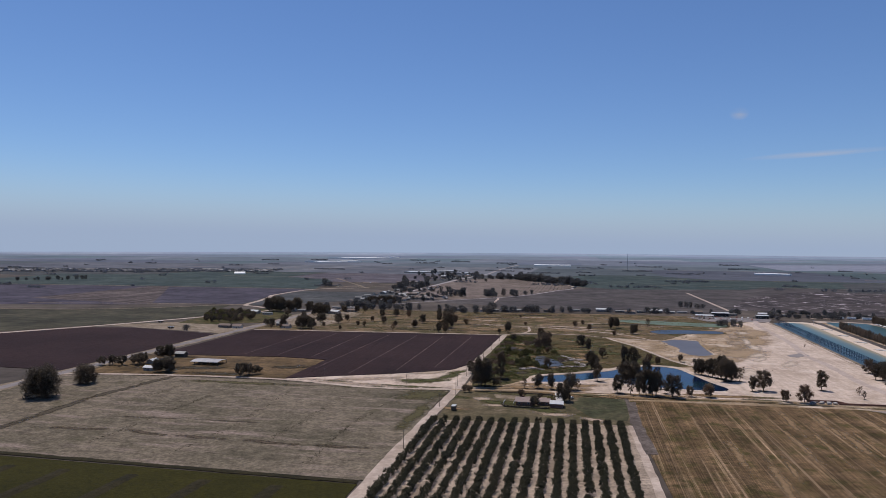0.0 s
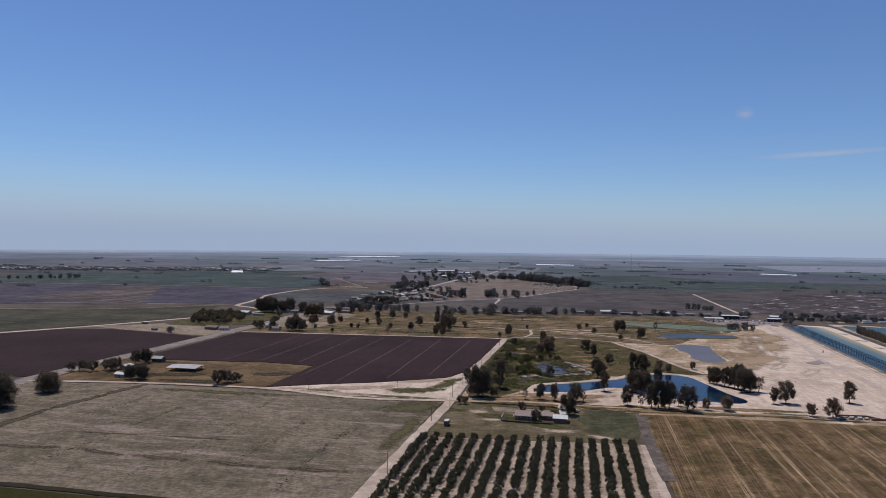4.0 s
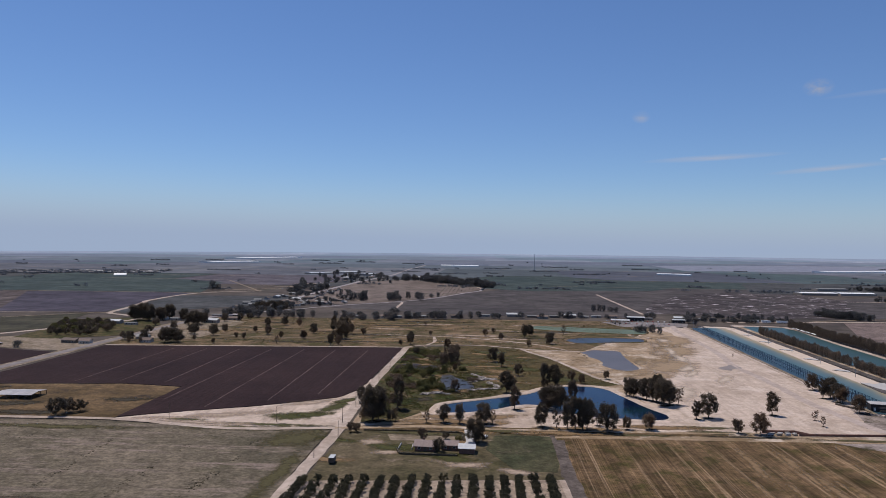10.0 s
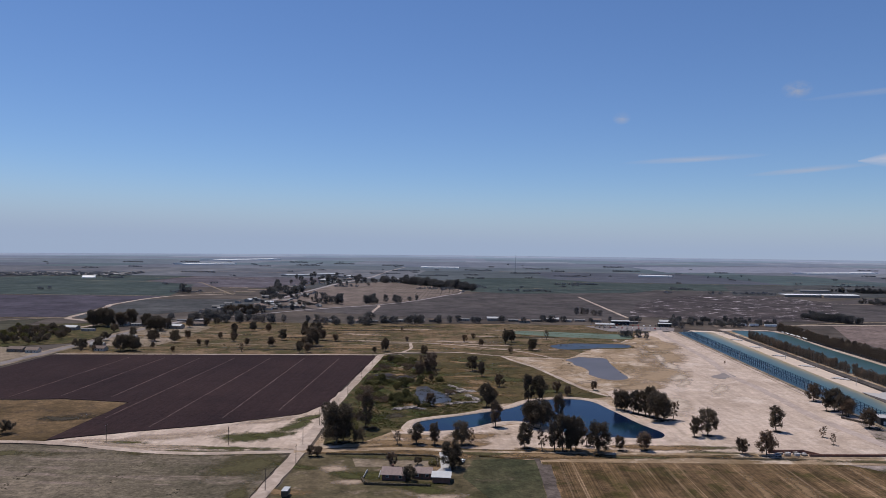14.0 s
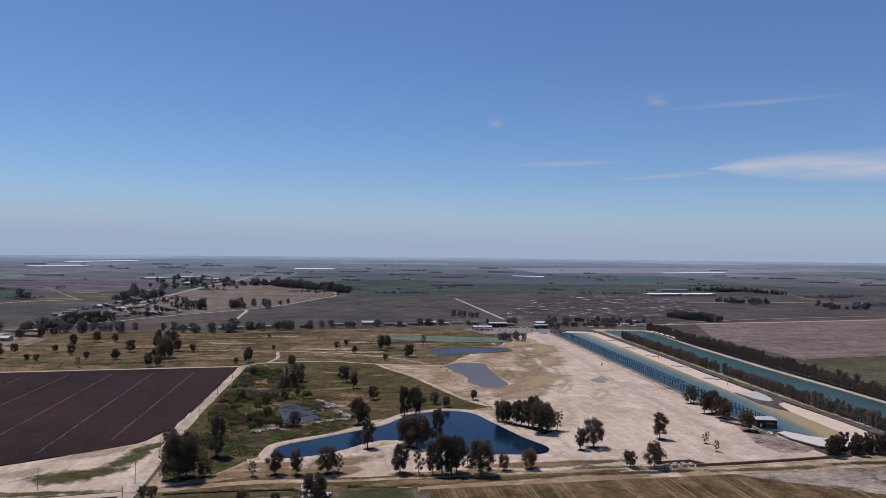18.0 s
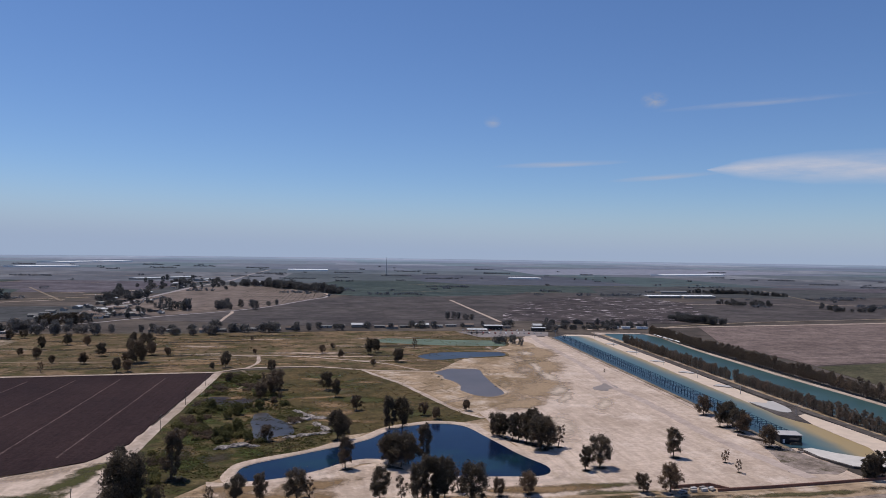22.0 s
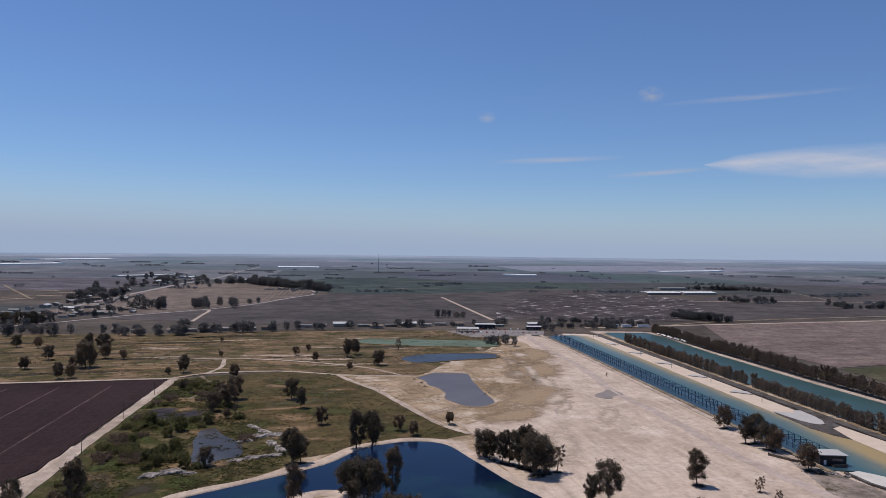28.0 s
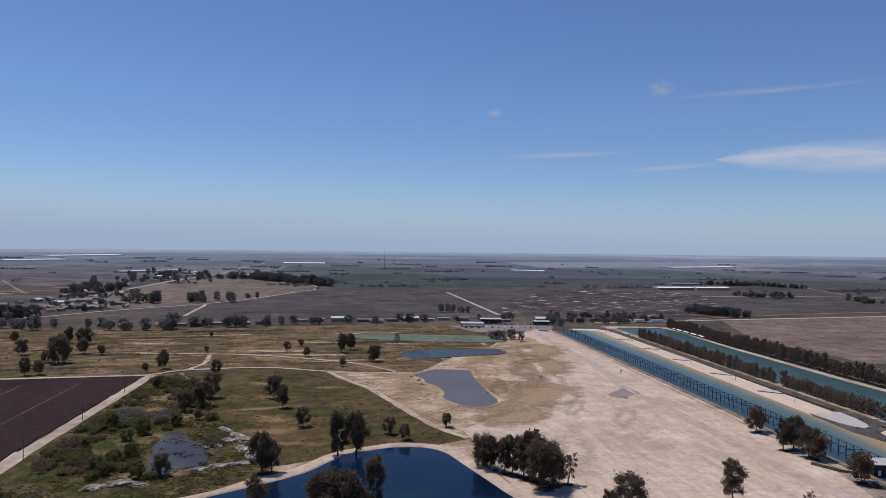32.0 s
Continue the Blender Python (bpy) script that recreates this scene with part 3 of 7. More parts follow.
for x0, y0, x1, y1 in ((34, 808, -6, 600), (2, 811, -38, 582), (-29, 814, -75, 566), (-61, 817, -106, 590), (-92, 820, -120, 650), (-124, 823, -154, 658), (-156, 827, -186, 658)):
    strip("check_bank", [(x0, y0), (x1, y1)], 1.1, 0.40, M_BANKLINE, "pale low bank through the ploughed field", "field", 0.5, crown=0.12)
sheet("weedy_lot", [(-268, 652), (-147, 646), (-104, 632), (-121, 543), (-213, 549), (-288, 560)], 0.28, M_YELLOW, "yellow-brown weedy lot round the open shed", "field", 1.2)
sheet("sandy_corner", [(-121, 542), (-81, 556), (-34, 569), (8, 588), (24, 616), (33, 655), (38, 650), (24, 580), (12, 512), (-54, 514)], 0.30, M_SAND, "bleached bare sand at the field corner", "ground", 1.5)
sheet("orchard_ground", [(-6, 420), (112, 411), (94, 292), (22, -150), (-115, -150), (-32, 290)], 0.28, M_ORCHARD, "bare pale earth between the orchard rows", "field")
sheet("house_plot", [(14, 503), (40, 508), (124, 482), (126, 470), (112, 412), (-4, 421)], 0.28, M_YARD, "patchy green lawn round the farmhouse", "ground", 1.0)
sheet("field", [(128, 478), (275, 457), (330, 447), (420, 436), (640, 398), (500, -150), (26, -150), (97, 292), (114, 412)], 0.30, M_BROWN, "brown stubble field striped along its rows")
sheet("verge", [(120, 490), (228, 480), (346, 466), (490, 444), (490, 424), (330, 446), (275, 456), (120, 477)], 0.285, M_SANDTAN, "sandy weedy verge between wall and stubble field", "ground", 1.0)
sheet("clay_plot", [(277, 455), (332, 449), (420, 438), (400, 375), (322, 412), (300, 432)], 0.36, M_GREYPLOT, "pale grey clay plot beside the stubble", "field", 2.5)
sheet("headland", [(126.5, 488), (129, 487), (114.5, 411), (112.5, 411)], 0.392, M_LANE, "narrow brown ditch along the stubble field", "field", 0.5)
sheet("field_lane", [(125.5, 474), (131, 473), (119, 418), (109.5, 353), (103, 353), (112.5, 418)], 0.38, M_LANE, "wheel-worn grey lane along the stubble field", "road", 0.8)
sheet("scrub_ground", [(15, 505), (160, 487), (345, 462), (470, 990), (440, 1014), (250, 800), (72, 830)], 0.20, M_SANDTAN, "sandy scrub ground between fields and pool", "ground")
sheet("golf_ground", [(-232, 912), (-228, 853), (72, 828), (98, 846), (151, 840), (200, 808), (250, 792), (300, 860), (350, 905), (440, 1010), (400, 1082), (210, 1108), (60, 1112), (-160, 1150)], 0.25, M_GOLF, "dried-out rough of the old golf course", "ground", 2.0)
sheet("fairway", [(100, 832), (151, 836), (189, 816), (204, 738), (214, 652), (222, 622), (205, 616), (165, 614), (130, 604), (128, 640), (112, 690), (104, 760)], 0.29, M_FAIRWAY, "olive-green neglected fairway", "ground", 1.5)
sheet("marsh", [(72, 820), (100, 832), (106, 760), (114, 690), (130, 645), (132, 602), (105, 578), (76, 560), (40, 520), (22, 520), (28, 590), (40, 655)], 0.27, M_MARSH, "green marshy scrub ground beside the track", "ground", 1.0)
sheet("sand_flat", [(150, 492), (228, 481), (290, 471), (346, 466), (352, 505), (372, 565), (394, 652), (419, 767), (468, 990), (442, 1012), (395, 965), (350, 903), (330, 850), (300, 800), (262, 720), (226, 650), (222, 620), (214, 560), (190, 505)], 0.30, M_SAND, "wide bleached sand flat beside the wave pool", "ground", 2.0)
sheet("sandy_scrub", [(192, 812), (250, 790), (300, 856), (350, 903), (420, 985), (405, 900), (372, 820), (340, 760), (300, 712), (262, 660), (228, 640), (222, 632), (208, 730)], 0.34, M_SANDTAN, "sandy scrub strewn with dry grass", "ground", 4.0)
sheet("sand_shore", [(60, 545), (84, 534), (112, 542), (139, 552), (160, 530), (205, 506), (214, 498), (160, 492), (100, 502), (62, 515)], 0.32, M_SAND, "pale sand between pond and farm track", "ground", 1.5)
sheet("scrub_strip", [(20, 512), (60, 516), (100, 503), (160, 492), (228, 481), (226, 474), (128, 482), (60, 500), (18, 504)], 0.34, M_YELLOW, "weedy verge beside the track", "ground", 1.5)
sheet("car_yard", [(-420, 882), (-338, 932), (-240, 870), (-255, 812), (-375, 862)], 0.30, M_DIRT_DULL, "bare dirt yard beside the road", "ground", 1.5)
sheet("gravel_stand", [(318, 484), (338, 474), (352, 480), (350, 508), (372, 560), (358, 566), (340, 520), (330, 500)], 0.36, M_GREYPLOT, "grey gravel stand beside the pool hut", "ground", 1.5)
sheet("lawn", [(96, 486), (127, 482), (122, 458), (112, 420), (92, 424), (86, 460)], 0.335, M_LAWN, "dull green mown lot beside the farmhouse", "ground", 2.5)
sheet("garden_ground", [(38, 481), (74, 474), (77, 491), (48, 497), (36, 494)], 0.33, M_DIRT_DULL, "bare forecourt before the farmhouse", "ground", 1.0)

sheet("grove_floor", [(-345, 915), (-300, 905), (-236, 930), (-222, 1040), (-262, 1130), (-330, 1120)], 0.33, M_MARSH, "dark weedy ground under the grove", "ground", 3.0)
sheet("farm_yard", [(-225, 905), (-150, 900), (-120, 1080), (-200, 1110), (-225, 1010)], 0.33, M_DIRT_DULL, "bare farmyard among trees", "ground", 3.0)


# ---- thin growth and dust over the ground ----
for x, y, lx, ly, turn in ((-13, 488, 62, 46, 60), (-40, 512, 120, 16, -5), (-16, 430, 120, 14, 79), (-280, 376, 150, 26, -12), (-320, 450, 150, 30, 78), (-150, 524, 150, 14, -8)):
    growth(C_OLIVE, x, y, lx, ly, turn, "olive weeds thinning out over the dry pasture")
def band(mat, pts, width, label):
    """Covers laid end to end along a line."""
    for (x0, y0), (x1, y1) in zip(pts, pts[1:]):
        growth(mat, (x0 + x1) / 2, (y0 + y1) / 2, math.hypot(x1 - x0, y1 - y0) * 1.35, width, math.degrees(math.atan2(y1 - y0, x1 - x0)), label)


band(C_DITCH, [(-208, 546), (-220, 510), (-234, 465), (-241, 408), (-252, 360)], 9, "dark weedy ditch across the pasture")
band(C_BAND, [(-330, 398), (-229, 391), (-178, 389), (-147, 378), (-112, 372), (-70, 362), (-34, 359)], 9, "trodden dark band across the pasture")
band(C_BAND, [(-200, 418), (-150, 414), (-100, 406)], 4, "faint dark wheel track in the pasture")
for x, y, lx, ly, turn in ((-20, 538, 40, 30, 6), (-6, 542, 34, 22, 20), (6, 560, 50, 18, 66), (14, 580, 34, 14, 50), (-80, 535, 30, 10, -8), (-35, 520, 120, 8, -10)):
    growth(C_GREEN, x, y, lx, ly, turn, "green weeds on the bleached sandy corner")
for x, y, lx, ly, turn in ((-60, 545, 90, 20, 14), (-10, 575, 60, 18, 30), (-90, 540, 60, 10, 0), (-70, 527, 120, 12, -12)):
    growth(C_TAN, x, y, lx, ly, turn, "tan silt on the sandy corner")
for x, y, lx, ly, turn in ((-130, 592, 50, 24, 10), (-230, 580, 60, 30, 0), (-180, 560, 80, 20, -6), (-240, 640, 50, 20, 0), (-200, 585, 80, 24, 5)):
    growth(C_DARK, x, y, lx, ly, turn, "dark weeds on the yellow lot")
rng = random.Random(61)
for i in range(66):
    t = rng.random()
    x, y = -190 + 520 * t + rng.uniform(-20, 20), rng.uniform(848, 1085) - abs(t - 0.35) * 10
    mat, text = ((C_STRAW, "dry straw streak on the old golf course"), (C_OLIVE, "olive grass streak on the old golf course"), (C_BARE, "bare dusty streak on the old golf course"), (C_DARK, "dark weedy streak on the old golf course"))[i % 4]
    growth(mat, x, y, rng.uniform(50, 150), rng.uniform(9, 26), rng.uniform(-16, 6), text, 0.29)
for i in range(20):
    t = (i * 0.618) % 1
    x, y = 120 + 75 * rng.random(), 640 + 165 * t
    mat, text = ((C_STRAW, "straw-coloured patch on the fairway"), (C_GREEN, "green patch on the fairway"), (C_OLIVE, "olive patch on the fairway"))[i % 3]
    growth(mat, x - 0.1 * (y - 640), y, rng.uniform(25, 70), rng.uniform(12, 34), rng.uniform(-30, 30), text, 0.31)
for i in range(40):
    y = 560 + 250 * rng.random()
    x = 45 + (y - 560) * 0.13 + rng.uniform(-8, 52) * (1 - (y - 560) / 500)
    mat, text = ((C_LUSH, "lush green weeds in the marsh"), (C_STRAW, "dry brown patch in the marsh"), (C_DARK, "dark wet patch in the marsh"), (C_LUSH, "lush green weeds in the marsh"))[i % 4]
    growth(mat, x, y, rng.uniform(18, 50), rng.uniform(12, 30), rng.uniform(0, 180), text, 0.31)
# silt and scrub over the sand flat, combed along the pool
for i in range(3):
    t = (i + 0.5) / 3
    x, y = 290 + 95 * t + rng.uniform(-26, 26), 690 + 250 * t + rng.uniform(-40, 40)
    growth(C_TAN, x, y, rng.uniform(40, 110), rng.uniform(8, 24), 72 + rng.uniform(-14, 14), "tan silt combed across the pale sand", 0.35)
for x, y, lx, ly, turn in ((300, 700, 110, 60, 58), (345, 790, 130, 62, 62), (385, 870, 120, 54, 70), (262, 655, 70, 36, 40)):
    growth(C_SILT, x, y, lx, ly, turn, "yellowish silt washed over the sand", 0.351)
for i in range(7):
    t = (i + 0.5) / 7
    growth(C_SANDY, 262 + 110 * t + rng.uniform(-18, 18), 560 + 330 * t + rng.uniform(-40, 40), rng.uniform(40, 90), rng.uniform(10, 24), 70 + rng.uniform(-20, 20), "loose white sand on the flat", 0.352)
for i in range(6):
    t = (i + 0.5) / 6
    x, y = 226 + 150 * t + rng.uniform(-16, 16), 660 + 235 * t + rng.uniform(-22, 22)
    mat, text = ((C_TAN, "tan silt among dry scrub"), (C_SCRUB, "dry straw on the sandy scrub"), (C_BARE, "bare dust among the scrub"))[i % 3]
    growth(mat, x, y, rng.uniform(25, 70), rng.uniform(10, 30), 50 + rng.uniform(-30, 30), text, 0.355)
for i in range(14):
    growth(C_STRAW if i % 2 else C_OLIVE, rng.uniform(20, 225), rng.uniform(480, 497), rng.uniform(40, 80), rng.uniform(8, 16), -8, "weedy growth beside the farm track", 0.37)
for i in range(16):
    growth((C_BARE, C_GREEN, C_STRAW)[i % 3], rng.uniform(4, 116), rng.uniform(422, 498), rng.uniform(18, 46), rng.uniform(10, 22), rng.uniform(-30, 30), "uneven growth on the farmhouse plot", 0.34)
for i in range(18):
    growth(C_STRAW, rng.uniform(140, 270), rng.uniform(300, 430), rng.uniform(50, 140), rng.uniform(4, 10), 79 + rng.uniform(-3, 3), "uneven growth along the stubble rows", 0.36)
for x, y, lx, ly, turn in ((84, 516, 80, 26, -6), (72, 532, 44, 22, 10), (104, 528, 50, 22, 15), (60, 520, 50, 20, 0)):
    growth(C_STRAW, x, y, lx, ly, turn, "dry trodden weeds by the pond trees", 0.355)
for x, y, lx, ly in ((170, 481, 90, 7), (240, 470, 100, 7), (300, 458, 100, 8), (360, 451, 90, 9), (420, 440, 100, 9)):
    growth(C_OLIVE if x % 40 else C_DARK, x, y, lx, ly, -8.5, "olive weeds along the field edge", 0.37)

# ---- roads and tracks ----
strip("road", [(-440, -170), (-358, 250), (-310, 500), (-230, 910), (-190, 1110)], 17, 0.40, M_DIRT_DULL, "dirt shoulders of the country road", smooth=False)
strip("road", [(-440, -170), (-358, 250), (-310, 500), (-230, 910), (-190, 1110)], 9, 0.52, M_ASPHALT, "worn grey asphalt country road", smooth=False)
strip("dirt_road", [(74, 826), (35, 645), (23, 582), (11, 509), (-22, 355), (-36, 280), (-120, -160)], 6.5, 0.42, M_DIRT, "pale dirt road between fields and orchard", wobble=0.9, smooth=False)
strip("dirt_road", [(-300, 553), (-213, 551), (-122, 539), (-54, 513), (8, 508)], 5, 0.44, M_DIRT, "dusty farm road meeting the dirt road", wobble=0.8)
strip("dirt_road", [(8, 508), (60, 508), (100, 498), (160, 489), (228, 479), (290, 468), (356, 462), (460, 446)], 5, 0.44, M_SANDTAN, "sandy farm track along the fields", wobble=1.0)
strip("dirt_road", [(-228, 853), (-100, 843), (72, 828)], 5, 0.42, M_DIRT, "dusty track along the top of the ploughed field", wobble=0.8)
strip("dirt_road", [(111, 410), (92, 292), (19, -150)], 4, 0.36, M_DIRT, "pale dirt lane along the orchard", wobble=0.8)
strip("dirt_road", [(-6, 421), (112, 412)], 4, 0.38, M_YARD, "grassy headland along the orchard", wobble=0.8)
strip("dirt_road", [(72, 828), (96, 842), (150, 839), (198, 808), (250, 790)], 4, 0.42, M_DIRT, "pale track across the golf course", wobble=1.0)
strip("dirt_road", [(189, 814), (198, 770), (205, 738), (213, 652), (222, 622)], 4, 0.42, M_DIRT, "pale path beside the fairway", wobble=1.0)
strip("dirt_road", [(96, 842), (108, 870), (112, 910)], 3.5, 0.42, M_DIRT, "short sandy path on the golf course", wobble=1.0)
strip("dirt_road", [(92, 832), (98, 800), (92, 770), (84, 750)], 2.5, 0.42, M_DIRT_DULL, "narrow path into the marsh", wobble=0.8)
strip("dirt_road", [(112, 910), (0, 900), (-100, 920), (-180, 960)], 3.0, 0.40, M_DIRT_DULL, "faint golf path through dry grass", wobble=1.5)
strip("dirt_road", [(60, 930), (140, 905), (210, 850), (236, 800)], 3.5, 0.40, M_DIRT, "sandy golf path winding through the rough", wobble=1.5)
strip("dirt_road", [(-560, 740), (-498, 795), (-415, 888), (-340, 990), (-314, 1029), (-270, 1108), (-302, 1161), (-335, 1196), (-335, 1286), (-339, 1381), (-343, 1447), (-299, 1640), (-180, 1730)], 9, 0.40, M_DIRT, "dusty pale road past the dairy yard", wobble=1.0)
strip("road", [(-190, 1110), (-150, 1190), (-134, 1267), (-110, 1420), (-86, 1529), (-34, 1797), (39, 2167), (175, 2697), (276, 3318), (438, 4121)], 11, 0.45, M_PALEROAD, "grey asphalt road through the settlement", smooth=False)
strip("road", [(-165, 1130), (-141, 1162), (-107, 1233), (-66, 1270), (1, 1343), (97, 1421), (180, 1517), (277, 1692), (321, 1762), (342, 1830)], 7, 0.45, M_PALEROAD, "straight asphalt road leaving the settlement", smooth=True)
strip("dirt_road", [(342, 1825), (347, 1936), (289, 2099), (245, 2248), (163, 2290), (80, 2330)], 9, 0.45, M_DIRT, "pale headland of the triangular orchard", wobble=1.0)
strip("dirt_road", [(112, 1425), (110, 1393), (97, 1315), (86, 1241)], 5, 0.45, M_DIRT, "sandy spur off the straight road", wobble=1.0)
strip("dirt_road", [(484, 1187), (578, 1665)], 6, 0.45, M_DIRT, "pale straight track across the dark flat", wobble=0.6)
strip("dirt_road", [(560, 1068), (760, 1068), (1104, 1062), (1700, 1070)], 9, 0.45, M_DIRT, "pale levee road behind the lake", wobble=0.6)
strip("dirt_road", [(640, 1020), (740, 1090), (1050, 1120), (1700, 1115)], 7, 0.45, M_DIRT_DULL, "second levee track", wobble=0.6)
strip("dirt_road", [(1050, 1480), (1400, 1420), (1750, 1250), (2100, 1240)], 8, 0.45, M_DIRT, "pale track past the long barns", wobble=0.6)
strip("dirt_road", [(322, 474), (325, 512), (328, 545), (338, 590), (348, 634), (360, 700), (390, 790), (432, 960), (455, 1020)], 7, 0.40, M_TRAIL, "worn grey vehicle track along the wave pool", wobble=1.6)

for pts, w in (([(-649, 1687), (-492, 1673), (-301, 1648)], 6), ([(-1250, 1727), (-649, 1687)], 6), ([(-337, 1198), (-450, 1206), (-700, 1190)], 6), ([(-1150, 1115), (-590, 1082), (-360, 1192)], 5), ([(-720, 2305), (-330, 2205)], 6), ([(-900, 2600), (-200, 2480)], 8), ([(-330, 2200), (-180, 1700)], 6), ([(520, 2010), (1100, 1905)], 5), ([(700, 2400), (1500, 2260)], 6), ([(1400, 1430), (1750, 1990)], 6), ([(1500, 2500), (2400, 2350)], 8), ([(-1500, 3300), (200, 3000)], 10), ([(700, 3500), (2000, 3250)], 10), ([(900, 2700), (1216, 2790)], 6)):
    strip("dirt_road", pts, w, 0.5, M_DIRT_DULL, "pale farm lane between fields on the plain", wobble=0.8)


# ---- ponds ----
def pond(outline, mat, label, z=0.40, bank=None, bank_w=3.0, bank_label=""):
    pts = rounded(outline, 6)
    sheet("water", outline, z, mat, label, "water", smooth=True)
    if bank:
        k = len(pts)
        verts, faces = [], []
        mid = sum(pts, Vector((0, 0))) / k
        for i in range(k):
            d = (pts[(i + 1) % k] - pts[i - 1]).normalized()
            out = Vector((d.y, -d.x))
            area = sum(pts[j].x * pts[(j + 1) % k].y - pts[(j + 1) % k].x * pts[j].y for j in range(k))
            out = out if area > 0 else -out
            wv = bank_w * (1 + 0.4 * noise.noise((pts[i].x * 0.06, pts[i].y * 0.06, 4)))
            for off, h in ((-0.4, z - 0.1), (0.3, z + 0.35), (wv * 0.7, z + 0.45), (wv, z - 0.15)):
                q = pts[i] + out * off
                verts.append((q.x, q.y, h))
        for i in range(k):
            a, b = 4 * i, 4 * ((i + 1) % k)
            for j in range(3):
                faces.append((a + j, b + j, b + j + 1, a + j + 1) if area < 0 else (a + j + 1, b + j + 1, b + j, a + j))
        tagged(new("bank", mesh_of("bank", verts, faces, bank)), bank_label, "bank", kind="structure")


pond([(73, 552), (80, 564), (105, 575), (140, 591), (160, 609), (184, 617), (202, 608), (206, 580), (209, 545), (213, 522), (204, 511), (185, 515), (160, 524), (150, 545), (139, 556), (126, 557), (108, 546), (92, 540), (76, 540)], M_POND, "deep blue golf course pond", 0.45, M_SAND, 7.0, "pale sand bank round the pond")
pond([(244, 783), (254, 793), (265, 801), (274, 797), (287, 790), (281, 765), (276, 742), (271, 716), (267, 692), (260, 683), (251, 679), (243, 685), (240, 696), (239, 708), (245, 724), (246, 741), (243, 755), (246, 768)], M_MUDWATER, "grey muddy drying pond", 0.45, M_SANDTAN, 3.0, "cracked tan mud shore")
for x, y in ((243, 752), (245, 766), (244, 780), (274, 716)):
    growth(C_DARK, x - 2, y, 14, 7, 60, "dark green weeds on the mud shore", 0.47)
pond([(258, 872), (268, 888), (292, 898), (322, 894), (350, 885), (344, 862), (320, 858), (297, 855), (267, 850)], M_BLUEPOND, "narrow blue pond in dry grass", 0.45, M_GOLF, 3.0, "grassy pond edge")
pond([(246, 990), (262, 1020), (293, 1012), (340, 992), (389, 972), (380, 938), (366, 930), (330, 940), (306, 948), (276, 966)], M_TEAL, "shallow milky green pond", 0.45, M_GOLF, 3.0, "grassy edge of the shallow pond")
pond([(86, 648), (88, 657), (90, 668), (97, 670), (100, 656), (107, 640), (108, 628), (106, 615), (98, 612), (91, 606), (86, 608), (85, 620), (86, 631)], M_SWAMP, "murky swamp pool", 0.42)

pond([(342, 694), (352, 700), (359, 706), (362, 698), (360, 688), (350, 685), (344, 678), (338, 686)], M_PUDDLE, "shallow grey puddle on the sand", 0.42)
sheet("reed_bed", [(66, 726), (84, 722), (92, 706), (74, 698), (62, 712)], 0.36, M_REEDS, "dark dead reeds in the marsh", "ground", 2.0, True)

# ---- wave pool ----
M_CONCRETE_R = plain("grey_white_concrete", (0.42, 0.395, 0.38), 0.8, 0.08, 0.2)
M_CONCRETE_P = plain("white_concrete", (0.53, 0.49, 0.45), 0.8, 0.1, 0.2)
POOL = Vector((349, 505))
POOL_TURN = -math.degrees(math.atan2(117, 485))
POOL_M = pose(POOL.x, POOL.y, 0, 0, 0, POOL_TURN)


def pool_plan(w, s):
    p = POOL_M @ Vector((w, s, 0))
    return Vector((p.x, p.y))


def pool_water_material():
    m, n, l, b = material("pool_water", 0.3, 0, 0.22)
    co = n.new("ShaderNodeTexCoord").outputs["Object"]
    x = n.new("ShaderNodeSeparateXYZ")
    l.new(co, x.inputs[0])
    wob = noise_at(n, l, co, 0.05, 4, 0.6)
    ad = n.new("ShaderNodeMath")
    ad.operation = 'MULTIPLY_ADD'
    l.new(wob, ad.inputs[0])
    ad.inputs[1].default_value = 9.0
    end = n.new("ShaderNodeMapRange")        # shallower towards the near end
    end.inputs["From Min"].default_value, end.inputs["From Max"].default_value = 95.0, -8.0
    end.inputs["To Min"].default_value, end.inputs["To Max"].default_value = 0.0, 11.0
    l.new(x.outputs[1], end.inputs["Value"])
    sm = n.new("ShaderNodeMath")
    sm.operation = 'ADD'
    l.new(x.outputs[0], sm.inputs[0])
    l.new(end.outputs["Result"], sm.inputs[1])
    l.new(sm.outputs[0], ad.inputs[2])
    dv = n.new("ShaderNodeMath")
    dv.operation = 'DIVIDE'
    l.new(ad.outputs[0], dv.inputs[0])
    dv.inputs[1].default_value = 50.0
    c = ramp(n, l, dv.outputs[0], (0.0, (0.029, 0.056, 0.083)), (0.38, (0.031, 0.066, 0.088)), (0.58, (0.051, 0.104, 0.100)), (0.76, (0.13, 0.145, 0.102)), (0.92, (0.36, 0.25, 0.095)))
    l.new(c, b.inputs["Base Color"])
    bump(n, l, b, noise_at(n, l, co, 0.5, 4, 0.6), 0.2, 0.06)
    return m


def slab(name, outline, z0, z1, mat, label, category, kind="structure"):
    """A flat slab in the pool's own axes."""
    k = len(outline)
    verts = [(x, y, z1) for x, y in outline] + [(x, y, z0) for x, y in outline]
    area = sum(outline[i][0] * outline[(i + 1) % k][1] - outline[(i + 1) % k][0] * outline[i][1] for i in range(k))
    faces = [tuple(range(k))] + [(i, i + k, (i + 1) % k + k, (i + 1) % k) for i in range(k)]
    if area < 0:
        faces = [tuple(reversed(f)) for f in faces]
    ob = new(name, mesh_of(name, verts, faces, mat))
    ob.matrix_world = POOL_M
    return tagged(ob, label, category, kind=kind)


